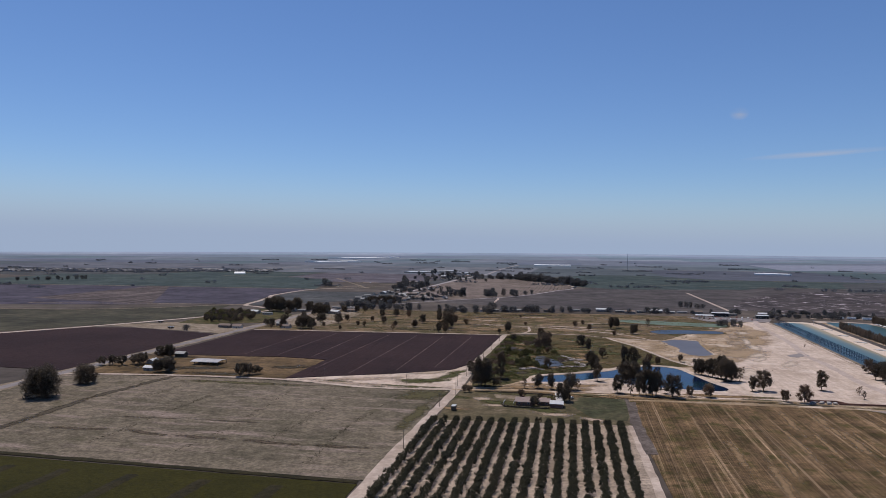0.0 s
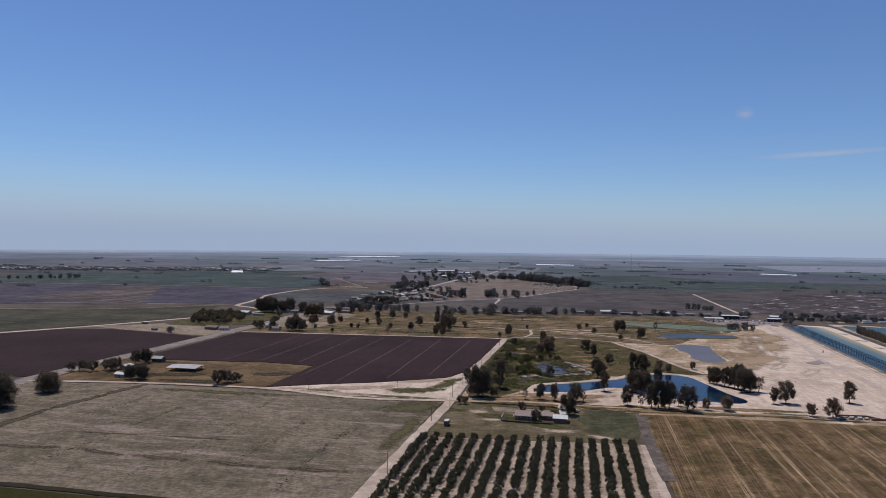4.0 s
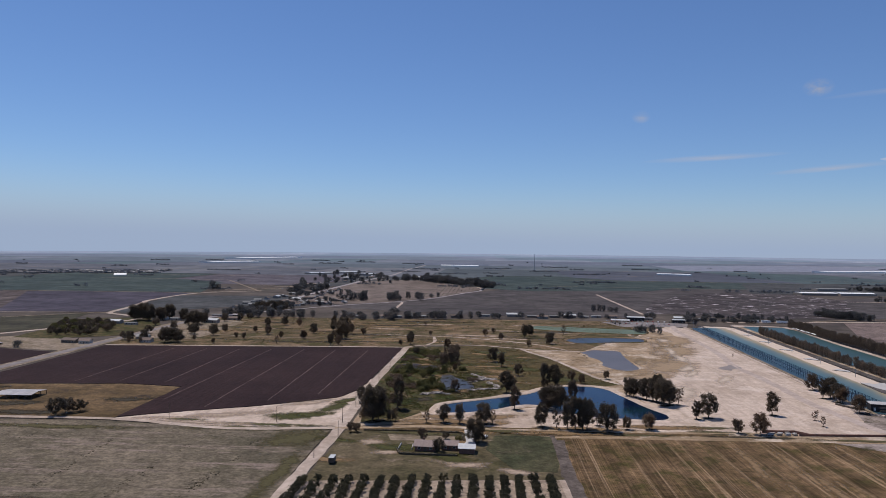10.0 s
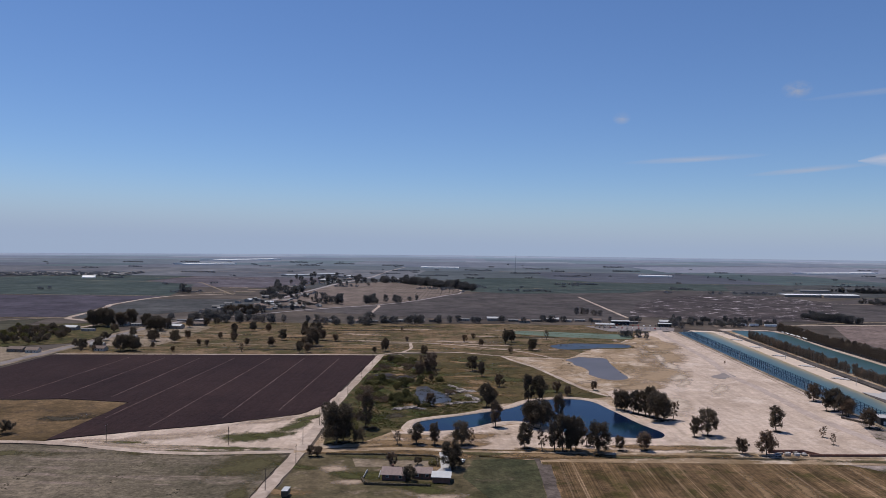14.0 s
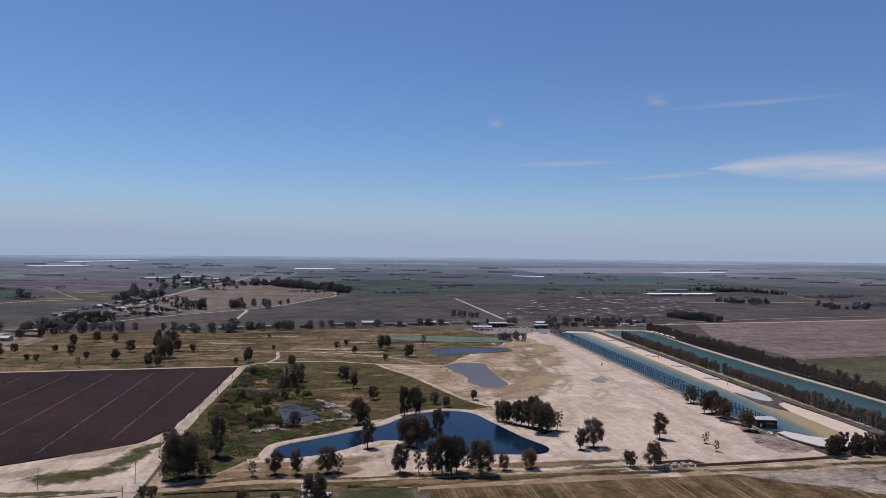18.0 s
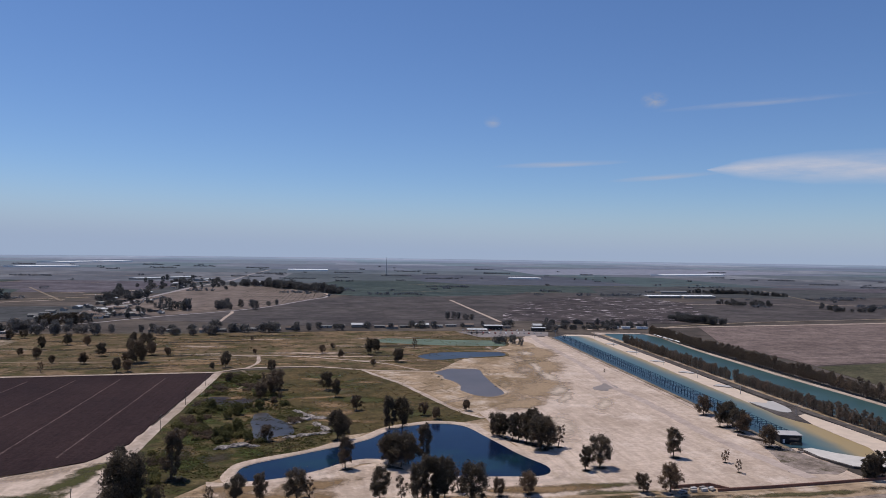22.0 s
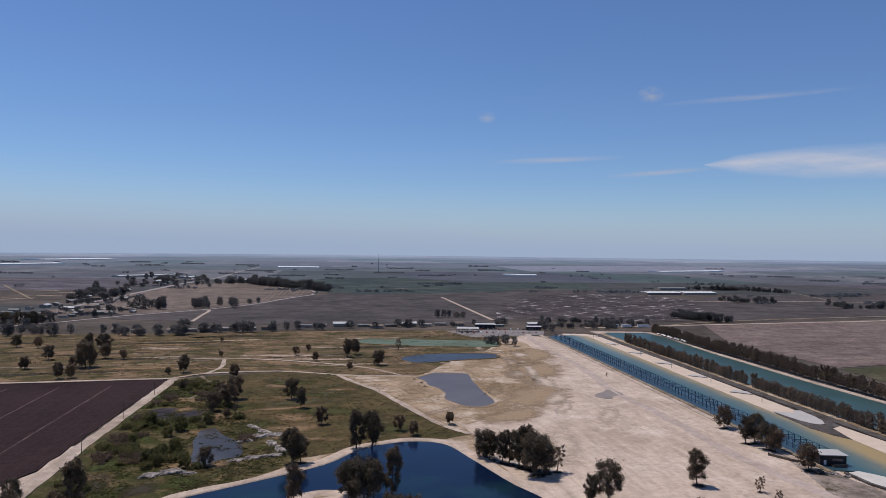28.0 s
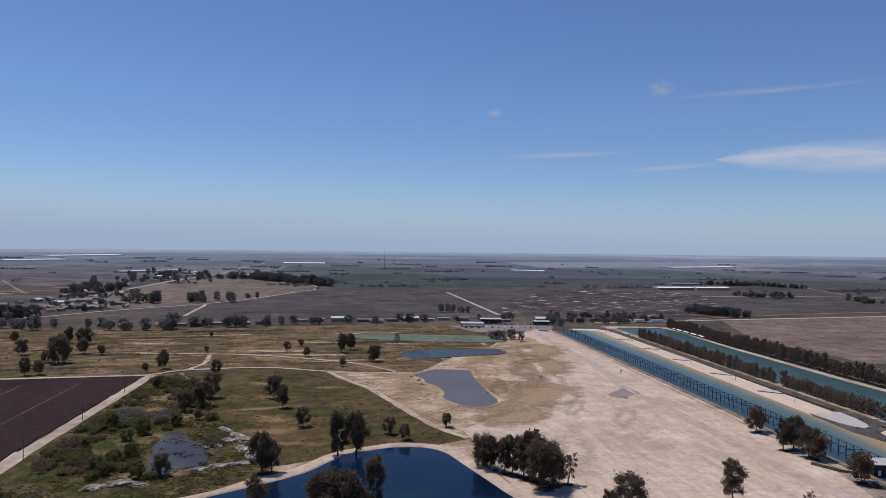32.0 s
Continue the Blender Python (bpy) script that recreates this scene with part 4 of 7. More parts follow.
slab("pool_water", [(0, 13), (0, 503), (12, 512), (30, 514), (47, 508), (45, 420), (43, 300), (41, 200), (40, 120), (39.2, 96), (38.5, 86), (41.5, 70), (46, 61), (45, 40), (44, 10), (40, -2), (34, -6), (28, -6), (20, 0), (12, 11)], -0.2, 0.60, pool_water_material(), "blue wave pool shading to sandy yellow shallows", "water")
slab("beach", [(47.1, 508), (60, 500), (60, 300), (58, 180), (57.5, 128), (52, 122), (42, 127), (40.1, 120), (41.1, 200), (43.1, 300), (45.1, 420)], -0.2, 0.72, M_CONCRETE, "pale peach concrete beach along the pool", "beach")
slab("beach", [(12, 512.1), (24, 530), (50, 528), (62, 510), (58, 503), (47.1, 508.1), (30, 514.1)], -0.2, 0.75, M_CONCRETE, "pale concrete beach at the pool's end", "beach")
slab("beach", [(46.1, 61), (51.5, 84), (59, 89), (61, 60), (62, 28), (61, -4), (46, -14), (40.1, -2.2), (44.1, 10), (45.1, 40)], -0.2, 0.72, M_CONCRETE, "pale peach concrete beach beyond the ramp", "beach")
slab("beach", [(12, 10.9), (20, -0.1), (28, -6.1), (34, -6.1), (40, -2.1), (45.9, -14.1), (36, -21), (22, -25), (12, -22), (5.5, -6), (5, 9)], -0.2, 0.74, M_CONCRETE_P, "white concrete apron at the pool's end", "beach")
slab("pool_wall", [(5, 8.9), (5.4, -6), (11.8, -22.1), (22, -25.2), (36, -21.2), (36.4, -22.6), (22, -26.8), (11, -23.4), (3.9, -6.4), (3.4, 8.9)], -0.2, 1.1, M_PAVED, "dark curb round the end of the pool", "wall")
slab("ramp", [(57.5, 127.9), (52, 121.9), (42, 126.9), (42.5, 116), (44, 104), (46.5, 96), (50, 93), (54, 95), (57.5, 102), (59.5, 112), (60.8, 128)], -0.2, 0.76, M_CONCRETE_R, "light grey concrete ramp pad", "ramp")
slab("ramp", [(61, 127.8), (59.7, 111.8), (57.7, 101.8), (54.2, 94.7), (50, 92.7), (46.3, 95.7), (43.8, 103.8), (42.3, 116), (41.9, 126.8), (40.1, 119), (39.4, 96.6), (38.6, 86), (41.6, 70), (46.1, 61.2), (51.4, 84.2), (59, 89.2), (62, 100)], -0.2, 0.70, M_PAVED, "dark asphalt ramp down to the pool", "ramp")
slab("promenade", [(62.5, 530), (69, 530), (69, 300), (68, 100), (72, -40), (64, -40), (62.5, 28), (62.3, 90), (61.2, 128.2), (60.2, 300), (60.2, 500)], -0.2, 0.80, M_PAVED, "dark asphalt promenade between pool and lake", "pavement")
slab("lake_bank", [(69.1, 530), (76, 530), (76, -60), (72.1, -60), (68.1, 100), (69.1, 300)], -0.2, 0.85, M_SANDTAN, "sandy bank planted with a shelterbelt", "bank")
slab("lake_water", [(75, 530), (82, 541), (130, 538), (136, 500), (128, 380), (127, 226), (130, 140), (132, -60), (75, -60)], -0.2, 0.50, M_LAKE, "long turquoise lake beside the wave pool", "water")
slab("lake_bank", [(130, 545), (140, 545), (134, 380), (133, 226), (136, 140), (138, -60), (132, -60), (130, 140), (127, 226), (128, 380), (136, 500), (131, 538)], -0.2, 0.80, M_DIRT, "pale path along the lake", "bank")
slab("lake_bank", [(76, 531), (82, 542), (130, 539), (130, 552), (66, 556), (66, 531)], -0.2, 0.8, M_DIRT, "pale ground at the head of the lake", "bank")
slab("pool_wall", [(-3, 10), (-3, 505), (-0.1, 505), (-0.1, 10)], -0.2, 1.0, M_DIRT_DULL, "low brown wall and walk along the pool", "wall")
slab("pool_path", [(-7, 10), (-7, 515), (-3.1, 515), (-3.1, 10)], -0.2, 0.62, M_DIRT, "pale path beside the pool wall", "pavement")

# ---- trees ----
def crown_mesh(name, rng, centres, count, size, mat, flat=1.0):
    """Many small leaf clumps, in tufts round the centres (place, radius)."""
    verts, faces = [], []
    weight = [r ** 2 for _, r in centres]
    for _ in range(count):
        c, r = rng.choices(centres, weight)[0]
        d = Vector((rng.gauss(0, 1), rng.gauss(0, 1), rng.gauss(0, 1)))
        p = Vector(c) + Vector((d.x, d.y, d.z * flat)) * r * 0.5
        a = Vector((rng.gauss(0, 1), rng.gauss(0, 1), rng.gauss(0, 0.7))).normalized()
        b = a.cross(Vector((rng.gauss(0, 1), rng.gauss(0, 1), rng.gauss(0, 1)))).normalized()
        s1, s2 = size * rng.uniform(0.6, 1.3), size * rng.uniform(0.35, 0.8)
        k = len(verts)
        verts += [p - a * s1, p + b * s2, p + a * s1, p - b * s2]
        faces.append((k, k + 1, k + 2, k + 3))
    return mesh_of(name, verts, faces, mat)


def make_tree(seed, height, spread, trunk_h, tufts, count, size, mat, name="tree", tilt=0.06, droop=0.0, low=0.35, tuft=(0.17, 0.34)):
    """A tapered trunk with limbs that reach into tufts of leaves. Its mould stands far below and is copied."""
    rng = random.Random(seed)
    bm = bmesh.new()
    top = Vector((rng.uniform(-1, 1) * tilt * height, rng.uniform(-1, 1) * tilt * height, height * 0.72))
    fork = Vector((top.x * 0.4, top.y * 0.4, trunk_h))
    r0 = 0.022 * height + 0.05
    tube(bm, (0, 0, -0.3), fork, r0, r0 * 0.75, 7)
    tube(bm, fork, top, r0 * 0.75, r0 * 0.25, 6)
    centres = []
    for i in range(tufts):
        a = 2.4 * i + rng.uniform(-0.5, 0.5)
        f = (i + 0.5) / tufts
        z = height * (low + (0.97 - low) * f ** 0.9)
        wide = spread * (1.0 - 0.75 * abs(f - 0.42) ** 1.3) * rng.uniform(0.45, 1.0)
        c = Vector((top.x * f + wide * math.cos(a), top.y * f + wide * math.sin(a), z - droop * wide * 0.3))
        r = spread * rng.uniform(*tuft)
        c.z = min(c.z, height - r * 0.7)
        centres.append((c, r))
        start = fork.lerp(top, max(0.0, min(1.0, (z - trunk_h) / max(0.1, top.z - trunk_h) * 0.7)))
        tube(bm, start, c, r0 * 0.3, r0 * 0.08, 4)
    root = new(name)
    part("trunk", bm, M_BARK, root)
    part("crown", crown_mesh("crown", rng, centres, count, size, mat), mat, root)
    return root


MOULDS = {}


def mould(key, *a, **k):
    MOULDS[key] = (a, k, None)


def plant(key, x, y, size=1.0, turn=None, z=0.3, label="", category="tree", group="", name="tree", tall=1.0):
    """Puts a tree of the named mould at (x, y)."""
    a, k, made = MOULDS[key]
    turn = (x * 37.7 + y * 91.3) % 360 if turn is None else turn
    m = pose(x, y, z, 0, 0, turn) @ Matrix.Diagonal((size, size, size * tall, 1))
    if made is None:
        made = make_tree(*a, name=name, **k)
        made.matrix_basis = m
        MOULDS[key] = (a, k, (made, m))
        ob = made
    else:
        src = made[0]
        ob = copy_thing(src, m @ Matrix.Diagonal((1 / src.scale.x, 1 / src.scale.y, 1 / src.scale.z, 1)))
        ob.name = name
    return tagged(ob, label, category, group)


mould("euc1", 11, 14, 4.3, 1.8, 24, 7000, 0.29, M_LEAF, low=0.20, tilt=0.1, tuft=(0.18, 0.40))
mould("euc2", 12, 16, 4.1, 2.0, 26, 7000, 0.29, M_LEAF, tilt=0.12, low=0.19, tuft=(0.18, 0.42))
mould("euc3", 13, 12.5, 4.9, 1.5, 26, 7200, 0.29, M_LEAF, low=0.18, tuft=(0.18, 0.38))
mould("big1", 14, 16, 9.0, 2.2, 60, 15000, 0.40, M_LEAF, low=0.12, droop=0.4, tuft=(0.18, 0.34))
mould("big2", 15, 17, 6.8, 2.2, 40, 12000, 0.35, M_LEAF, low=0.17, tuft=(0.18, 0.36))
mould("dust1", 16, 10, 3.9, 1.3, 22, 4600, 0.28, M_LEAF_B, low=0.19, tuft=(0.18, 0.40))
mould("dust2", 17, 9, 3.3, 1.2, 20, 4000, 0.27, M_LEAF_B, tilt=0.1, low=0.2, tuft=(0.18, 0.40))
mould("thin", 18, 11, 2.9, 2.2, 18, 1300, 0.26, M_LEAF_B, tilt=0.14, low=0.22, tuft=(0.16, 0.34))
mould("gum", 33, 17, 3.5, 2.2, 28, 7600, 0.29, M_LEAF, tilt=0.08, low=0.16, tuft=(0.20, 0.44))
mould("round", 19, 7, 3.6, 1.2, 20, 1900, 0.36, M_LEAF, low=0.22)
mould("willow", 20, 7, 4.0, 1.0, 22, 2200, 0.36, M_LEAF_G, low=0.2, droop=0.8)
mould("scrub", 21, 2.2, 3.0, 0.3, 18, 900, 0.28, M_LEAF_G, low=0.15)
mould("scrub2", 32, 1.6, 3.4, 0.2, 18, 900, 0.28, M_LEAF_B, low=0.15)
mould("belt1", 22, 9, 2.1, 0.9, 20, 1500, 0.29, M_LEAF_T, low=0.12)
mould("belt2", 23, 10.5, 2.0, 1.0, 22, 1500, 0.29, M_LEAF_T, low=0.14)
mould("belt3", 24, 8, 2.2, 0.7, 20, 1500, 0.29, M_LEAF_T, low=0.12)
mould("cypress", 25, 11, 3.0, 0.8, 24, 1800, 0.38, M_LEAF, low=0.12)
mould("orch1", 26, 3.5, 2.25, 0.5, 14, 560, 0.33, M_LEAF_O, low=0.22)
mould("orch2", 27, 3.2, 2.25, 0.5, 14, 560, 0.33, M_LEAF_O, low=0.22)
mould("orch3", 28, 3.7, 2.25, 0.5, 14, 560, 0.33, M_LEAF_O, low=0.22)
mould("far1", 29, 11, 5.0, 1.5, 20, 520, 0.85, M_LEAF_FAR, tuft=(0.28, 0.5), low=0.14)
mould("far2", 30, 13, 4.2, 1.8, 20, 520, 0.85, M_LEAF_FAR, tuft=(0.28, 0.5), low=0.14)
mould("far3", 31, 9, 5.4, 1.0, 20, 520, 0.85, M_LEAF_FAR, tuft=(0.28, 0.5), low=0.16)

TALL = {"euc1": 14, "euc2": 16, "euc3": 12.5, "big2": 17, "thin": 11, "dust1": 10, "dust2": 9, "gum": 17, "round": 7}


def grove(trees, label, group, litter=True):
    """Trees by mould, place and height in metres, and how slim each is."""
    for key, x, y, high, slim in trees:
        k = high / TALL[key]
        plant(key, x, y, k / slim ** 0.5, label=label, group=group, tall=slim ** 0.5)
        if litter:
            # leaf litter; its dark colour also paints deeper shade under the tree
            growth(C_DARK, x, y, high * 0.75, high * 0.6, x * 7 % 90, "dark leaf litter and painted shade under gum trees", 0.36)


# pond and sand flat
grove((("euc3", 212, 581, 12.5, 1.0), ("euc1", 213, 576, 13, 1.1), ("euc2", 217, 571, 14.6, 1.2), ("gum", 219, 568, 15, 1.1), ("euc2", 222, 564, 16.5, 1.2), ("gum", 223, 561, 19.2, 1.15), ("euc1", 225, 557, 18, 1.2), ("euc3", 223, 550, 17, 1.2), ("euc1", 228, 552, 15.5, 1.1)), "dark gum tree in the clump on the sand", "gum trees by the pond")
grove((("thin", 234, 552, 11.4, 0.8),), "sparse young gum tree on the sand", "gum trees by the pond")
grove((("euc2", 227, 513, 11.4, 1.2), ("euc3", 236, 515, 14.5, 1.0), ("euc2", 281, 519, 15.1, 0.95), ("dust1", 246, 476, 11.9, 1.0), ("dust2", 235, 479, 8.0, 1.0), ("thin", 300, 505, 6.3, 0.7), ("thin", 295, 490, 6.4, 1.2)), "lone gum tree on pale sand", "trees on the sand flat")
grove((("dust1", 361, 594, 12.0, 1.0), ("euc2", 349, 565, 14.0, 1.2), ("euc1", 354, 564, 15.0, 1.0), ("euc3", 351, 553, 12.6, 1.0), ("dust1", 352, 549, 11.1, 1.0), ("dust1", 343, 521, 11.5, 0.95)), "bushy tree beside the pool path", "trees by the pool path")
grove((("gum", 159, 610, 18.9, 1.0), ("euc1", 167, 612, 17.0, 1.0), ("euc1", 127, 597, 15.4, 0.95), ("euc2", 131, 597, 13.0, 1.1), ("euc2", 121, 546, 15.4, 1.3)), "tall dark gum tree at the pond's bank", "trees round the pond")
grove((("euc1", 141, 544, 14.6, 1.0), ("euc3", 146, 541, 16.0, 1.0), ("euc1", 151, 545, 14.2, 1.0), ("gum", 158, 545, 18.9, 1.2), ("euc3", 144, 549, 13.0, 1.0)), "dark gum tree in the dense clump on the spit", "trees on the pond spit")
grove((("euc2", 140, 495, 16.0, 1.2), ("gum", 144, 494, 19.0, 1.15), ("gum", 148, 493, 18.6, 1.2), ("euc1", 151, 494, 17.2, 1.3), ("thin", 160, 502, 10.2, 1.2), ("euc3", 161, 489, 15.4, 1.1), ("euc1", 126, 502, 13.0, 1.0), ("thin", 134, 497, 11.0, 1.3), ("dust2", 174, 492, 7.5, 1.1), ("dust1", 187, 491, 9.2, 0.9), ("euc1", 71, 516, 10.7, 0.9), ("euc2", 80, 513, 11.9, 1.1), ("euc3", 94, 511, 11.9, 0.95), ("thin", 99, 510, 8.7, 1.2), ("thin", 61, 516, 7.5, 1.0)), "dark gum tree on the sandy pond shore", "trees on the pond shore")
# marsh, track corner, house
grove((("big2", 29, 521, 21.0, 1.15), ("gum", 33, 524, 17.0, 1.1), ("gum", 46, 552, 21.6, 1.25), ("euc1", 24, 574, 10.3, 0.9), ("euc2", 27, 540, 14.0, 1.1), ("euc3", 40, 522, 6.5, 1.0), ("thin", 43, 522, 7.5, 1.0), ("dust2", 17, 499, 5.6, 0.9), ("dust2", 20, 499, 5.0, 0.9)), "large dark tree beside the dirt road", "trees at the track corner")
for key, x, y, s in (("dust1", 111, 744, 1.4), ("dust2", 107, 722, 1.5), ("dust1", 97, 712, 1.1), ("thin", 102, 730, 1.3), ("thin", 109, 703, 0.6), ("dust2", 115, 820, 1.1), ("dust2", 104, 692, 0.6), ("euc3", 145, 733, 1.0), ("euc2", 147, 707, 0.78), ("dust2", 152, 664, 1.04), ("dust2", 188, 639, 0.88), ("dust2", 193, 628, 0.8), ("dust2", 219, 645, 0.75), ("round", 80, 783, 0.9), ("euc3", 69, 846, 0.42), ("euc1", 80, 852, 0.95), ("dust1", 91, 605, 0.82)):
    plant(key, x, y, s, label="dark tree on the neglected fairway", group="trees on the fairway")
rng = random.Random(8)
for x, y in ((83, 602), (70, 613), (65, 619), (78, 633), (74, 628), (79, 640), (72, 622), (82, 671), (76, 660), (93, 683), (65, 687), (58, 655), (80, 612)):
    plant("willow", x + rng.uniform(-2, 2), y + rng.uniform(-2, 2), rng.uniform(0.6, 1.0), label="green willow thicket in the marsh", group="willows in the marsh")
placed = 0
while placed < 150:
    x, y = rng.uniform(30, 112), rng.uniform(545, 815)
    if noise.noise((x * 0.045, y * 0.03, 3.0)) < -0.05 or not 28 + (y - 590) * 0.19 + 6 < x < 114 - (y - 640) * 0.08 or (81 < x < 110 and 604 < y < 672) or (y < 600 and x > 62):
        continue
    placed += 1
    dry = noise.noise((x * 0.03, y * 0.03, 8.0)) > 0.12
    plant("scrub2" if dry else "scrub", x, y, rng.uniform(0.45, 1.35), label="low dry brown shrub in the marsh" if dry else "low green marsh shrub", category="shrub", group="shrubs in the marsh", name="shrub")
# golf course
for key, x, y, s in (("dust1", -78, 938, 1.0), ("euc3", -67, 1030, 0.9), ("dust1", -35, 896, 0.95), ("dust1", -48, 1022, 1.0), ("euc3", -26, 942, 0.95), ("euc1", -4, 846, 0.85), ("dust1", 4, 847, 0.95), ("euc1", -4, 970, 0.9), ("big2", 8, 894, 1.15), ("dust1", -2, 900, 0.8), ("dust1", 17, 940, 1.2), ("dust2", 32, 930, 0.9), ("dust2", 115, 1030, 0.5), ("dust2", 110, 925, 0.6), ("dust2", 174, 919, 0.9), ("dust2", 189, 944, 0.7), ("dust1", 185, 884, 0.75), ("euc2", 216, 900, 1.0), ("euc1", 226, 912, 1.0), ("big2", 231, 848, 0.72), ("dust2", 204, 832, 0.7), ("thin", 273, 933, 1.0), ("euc1", -35, 898, 0.6), ("euc1", 5, 1013, 0.9), ("euc2", -4, 1010, 0.9), ("euc1", 12, 1000, 1.0), ("dust1", -60, 905, 0.7), ("dust2", -100, 900, 0.7), ("dust2", -108, 905, 0.7), ("dust2", -150, 890, 0.6), ("dust1", -130, 960, 0.9), ("dust2", -95, 960, 0.8), ("euc1", -85, 1000, 0.9), ("thin", -60, 858, 0.8), ("dust2", -125, 862, 0.6), ("dust2", -200, 870, 0.6), ("dust2", -212, 872, 0.5)):
    plant(key, x, y, s, label="gum tree on the dry golf course", group="trees on the golf course")
# pasture and farm lot
plant("big1", -266, 467, 1.25, label="huge spreading dark tree in the pasture")
plant("big1", -260, 514, 0.85, label="broad dark tree beside the road")
for x, y, s in ((-286, 592, 0.8), (-278, 594, 0.9), (-270, 592, 0.9), (-262, 600, 0.9), (-256, 604, 1.0)):
    plant("round", x, y, s * 1.3, label="dense dark roadside tree", group="roadside trees")
for key, x, y, s in (("big2", -228, 564, 0.62), ("big2", -218, 563, 0.68), ("euc3", -223, 569, 0.85), ("big2", -246, 634, 0.72), ("euc3", -252, 629, 0.9), ("round", -256, 596, 1.3), ("round", -157, 549, 1.5), ("round", -152, 556, 1.2), ("round", -147, 560, 1.0)):
    plant(key, x, y, s, label="dense dark tree on the weedy lot", group="trees on the lot")
for key, x, y, s in (("big2", 83, 473, 0.72), ("round", 61, 457.5, 0.95), ("dust2", 55, 479, 0.72), ("round", 67, 480, 0.55), ("scrub", 74, 479, 0.8)):
    plant(key, x, y, s, label="garden tree by the farmhouse", group="garden trees")
# shelterbelts along the lake: the nearer trees one by one, the farther ones joined
rng = random.Random(3)
belt_v, belt_f = [], []
for w, s0, s1, step, joined_from in ((72.5, -30, 455, 2.35, 440), (140, -40, 540, 2.4, 175)):
    s = s0
    while s < s1:
        if w < 100 and 204 < s < 211:
            s += 7
        p = pool_plan(w + rng.uniform(-0.9, 0.9), s)
        key, size = "belt%d" % rng.randint(1, 3), rng.uniform(0.85, 1.15) * (0.95 if w < 100 else 1.15)
        if s < joined_from:
            plant(key, p.x, p.y, size, z=0.75, label="tall narrow tree in a shelterbelt beside the lake", group="lake shelterbelt", name="shelterbelt_tree")
        else:
            tree_m = pose(p.x, p.y, 0.75, 0, 0, rng.uniform(0, 360)) @ Matrix.Scale(size, 4)
            for child in MOULDS[key][2][0].children:
                k = len(belt_v)
                belt_v += [tree_m @ v.co for v in child.data.vertices]
                belt_f += [tuple(q + k for q in f.vertices) for f in child.data.polygons]
        s += step * rng.uniform(0.8, 1.2)
tagged(new("shelterbelt_trees", mesh_of("shelterbelt_trees", belt_v, belt_f, M_LEAF_T)), "farther brownish trees of the lake shelterbelts", "trees", kind="stuff")
for i in range(22):
    plant("cypress", 344 + i * 2.2 + rng.uniform(-1, 1), 466 - i * 0.2 + rng.uniform(-4, 4), rng.uniform(0.7, 1.05), label="dark dense tree in the clump at the pool's end", group="trees at the pool's end")

# ---- orchard ----
rng = random.Random(4)
orchard = []
for row in range(17):
    for k in range(64):
        v = 417 - 1.0 * row * 0.55 - k * 4.1
        x = -4.0 + row * 6.85 - (417 - v) * 0.185
        orchard.append((x + rng.uniform(-0.3, 0.3), v + rng.uniform(-0.5, 0.5), row))
orchard.sort(key=lambda p: -p[1])
rest_v, rest_f = [], []
for i, (x, y, row) in enumerate(orchard):
    if rng.random() < 0.03:
        continue
    if i < 300:
        plant("orch%d" % rng.randint(1, 3), x, y, rng.uniform(0.85, 1.1), z=0.25, label="small dark green orchard tree in a row", group="orchard rows", name="orchard_tree")
        continue
    tree_m = pose(x, y, 0.25, 0, 0, rng.uniform(0, 360)) @ Matrix.Scale(rng.uniform(0.75, 1.1), 4)
    for child in MOULDS["orch%d" % rng.randint(1, 3)][2][0].children:
        k = len(rest_v)
        rest_v += [tree_m @ v.co for v in child.data.vertices]
        rest_f += [tuple(q + k for q in p.vertices) for p in child.data.polygons]
tagged(new("orchard_trees", mesh_of("orchard_trees", rest_v, rest_f, M_LEAF_O)), "further dark green orchard trees in rows", "trees", kind="stuff")
plant("thin", 388, 752, 0.3, label="small bent sapling on the sand")


def tufts(name, label, mat, seed, count, outline, size, keep):
    """Countless tufts of dry grass inside an outline, one object; keep(x, y) tells where they grow."""
    rng = random.Random(seed)
    xs, ys = [p[0] for p in outline], [p[1] for p in outline]
    verts, faces, tries = [], [], 0
    while len(faces) < count and tries < count * 12:
        tries += 1
        x, y = rng.uniform(min(xs), max(xs)), rng.uniform(min(ys), max(ys))
        inside = False
        for (x0, y0), (x1, y1) in zip(outline, outline[1:] + outline[:1]):
            if (y0 > y) != (y1 > y) and x < (x1 - x0) * (y - y0) / (y1 - y0) + x0:
                inside = not inside
        if not inside or not keep(x, y):
            continue
        for _ in range(4):
            p = Vector((x + rng.gauss(0, size), y + rng.gauss(0, size), 0.35))
            a = Vector((rng.gauss(0, 1), rng.gauss(0, 1), 0.1)).normalized() * size * rng.uniform(0.5, 1.1)
            h = size * rng.uniform(0.15, 0.4)
            k = len(verts)
            verts += [p - a, p + a, p + a * 0.4 + Vector((0, 0, h)), p - a * 0.6 + Vector((0, 0, h * 0.8))]
            faces.append((k, k + 1, k + 2, k + 3))
    return tagged(new(name, mesh_of(name, verts, faces, mat)), label, "grass", kind="stuff")


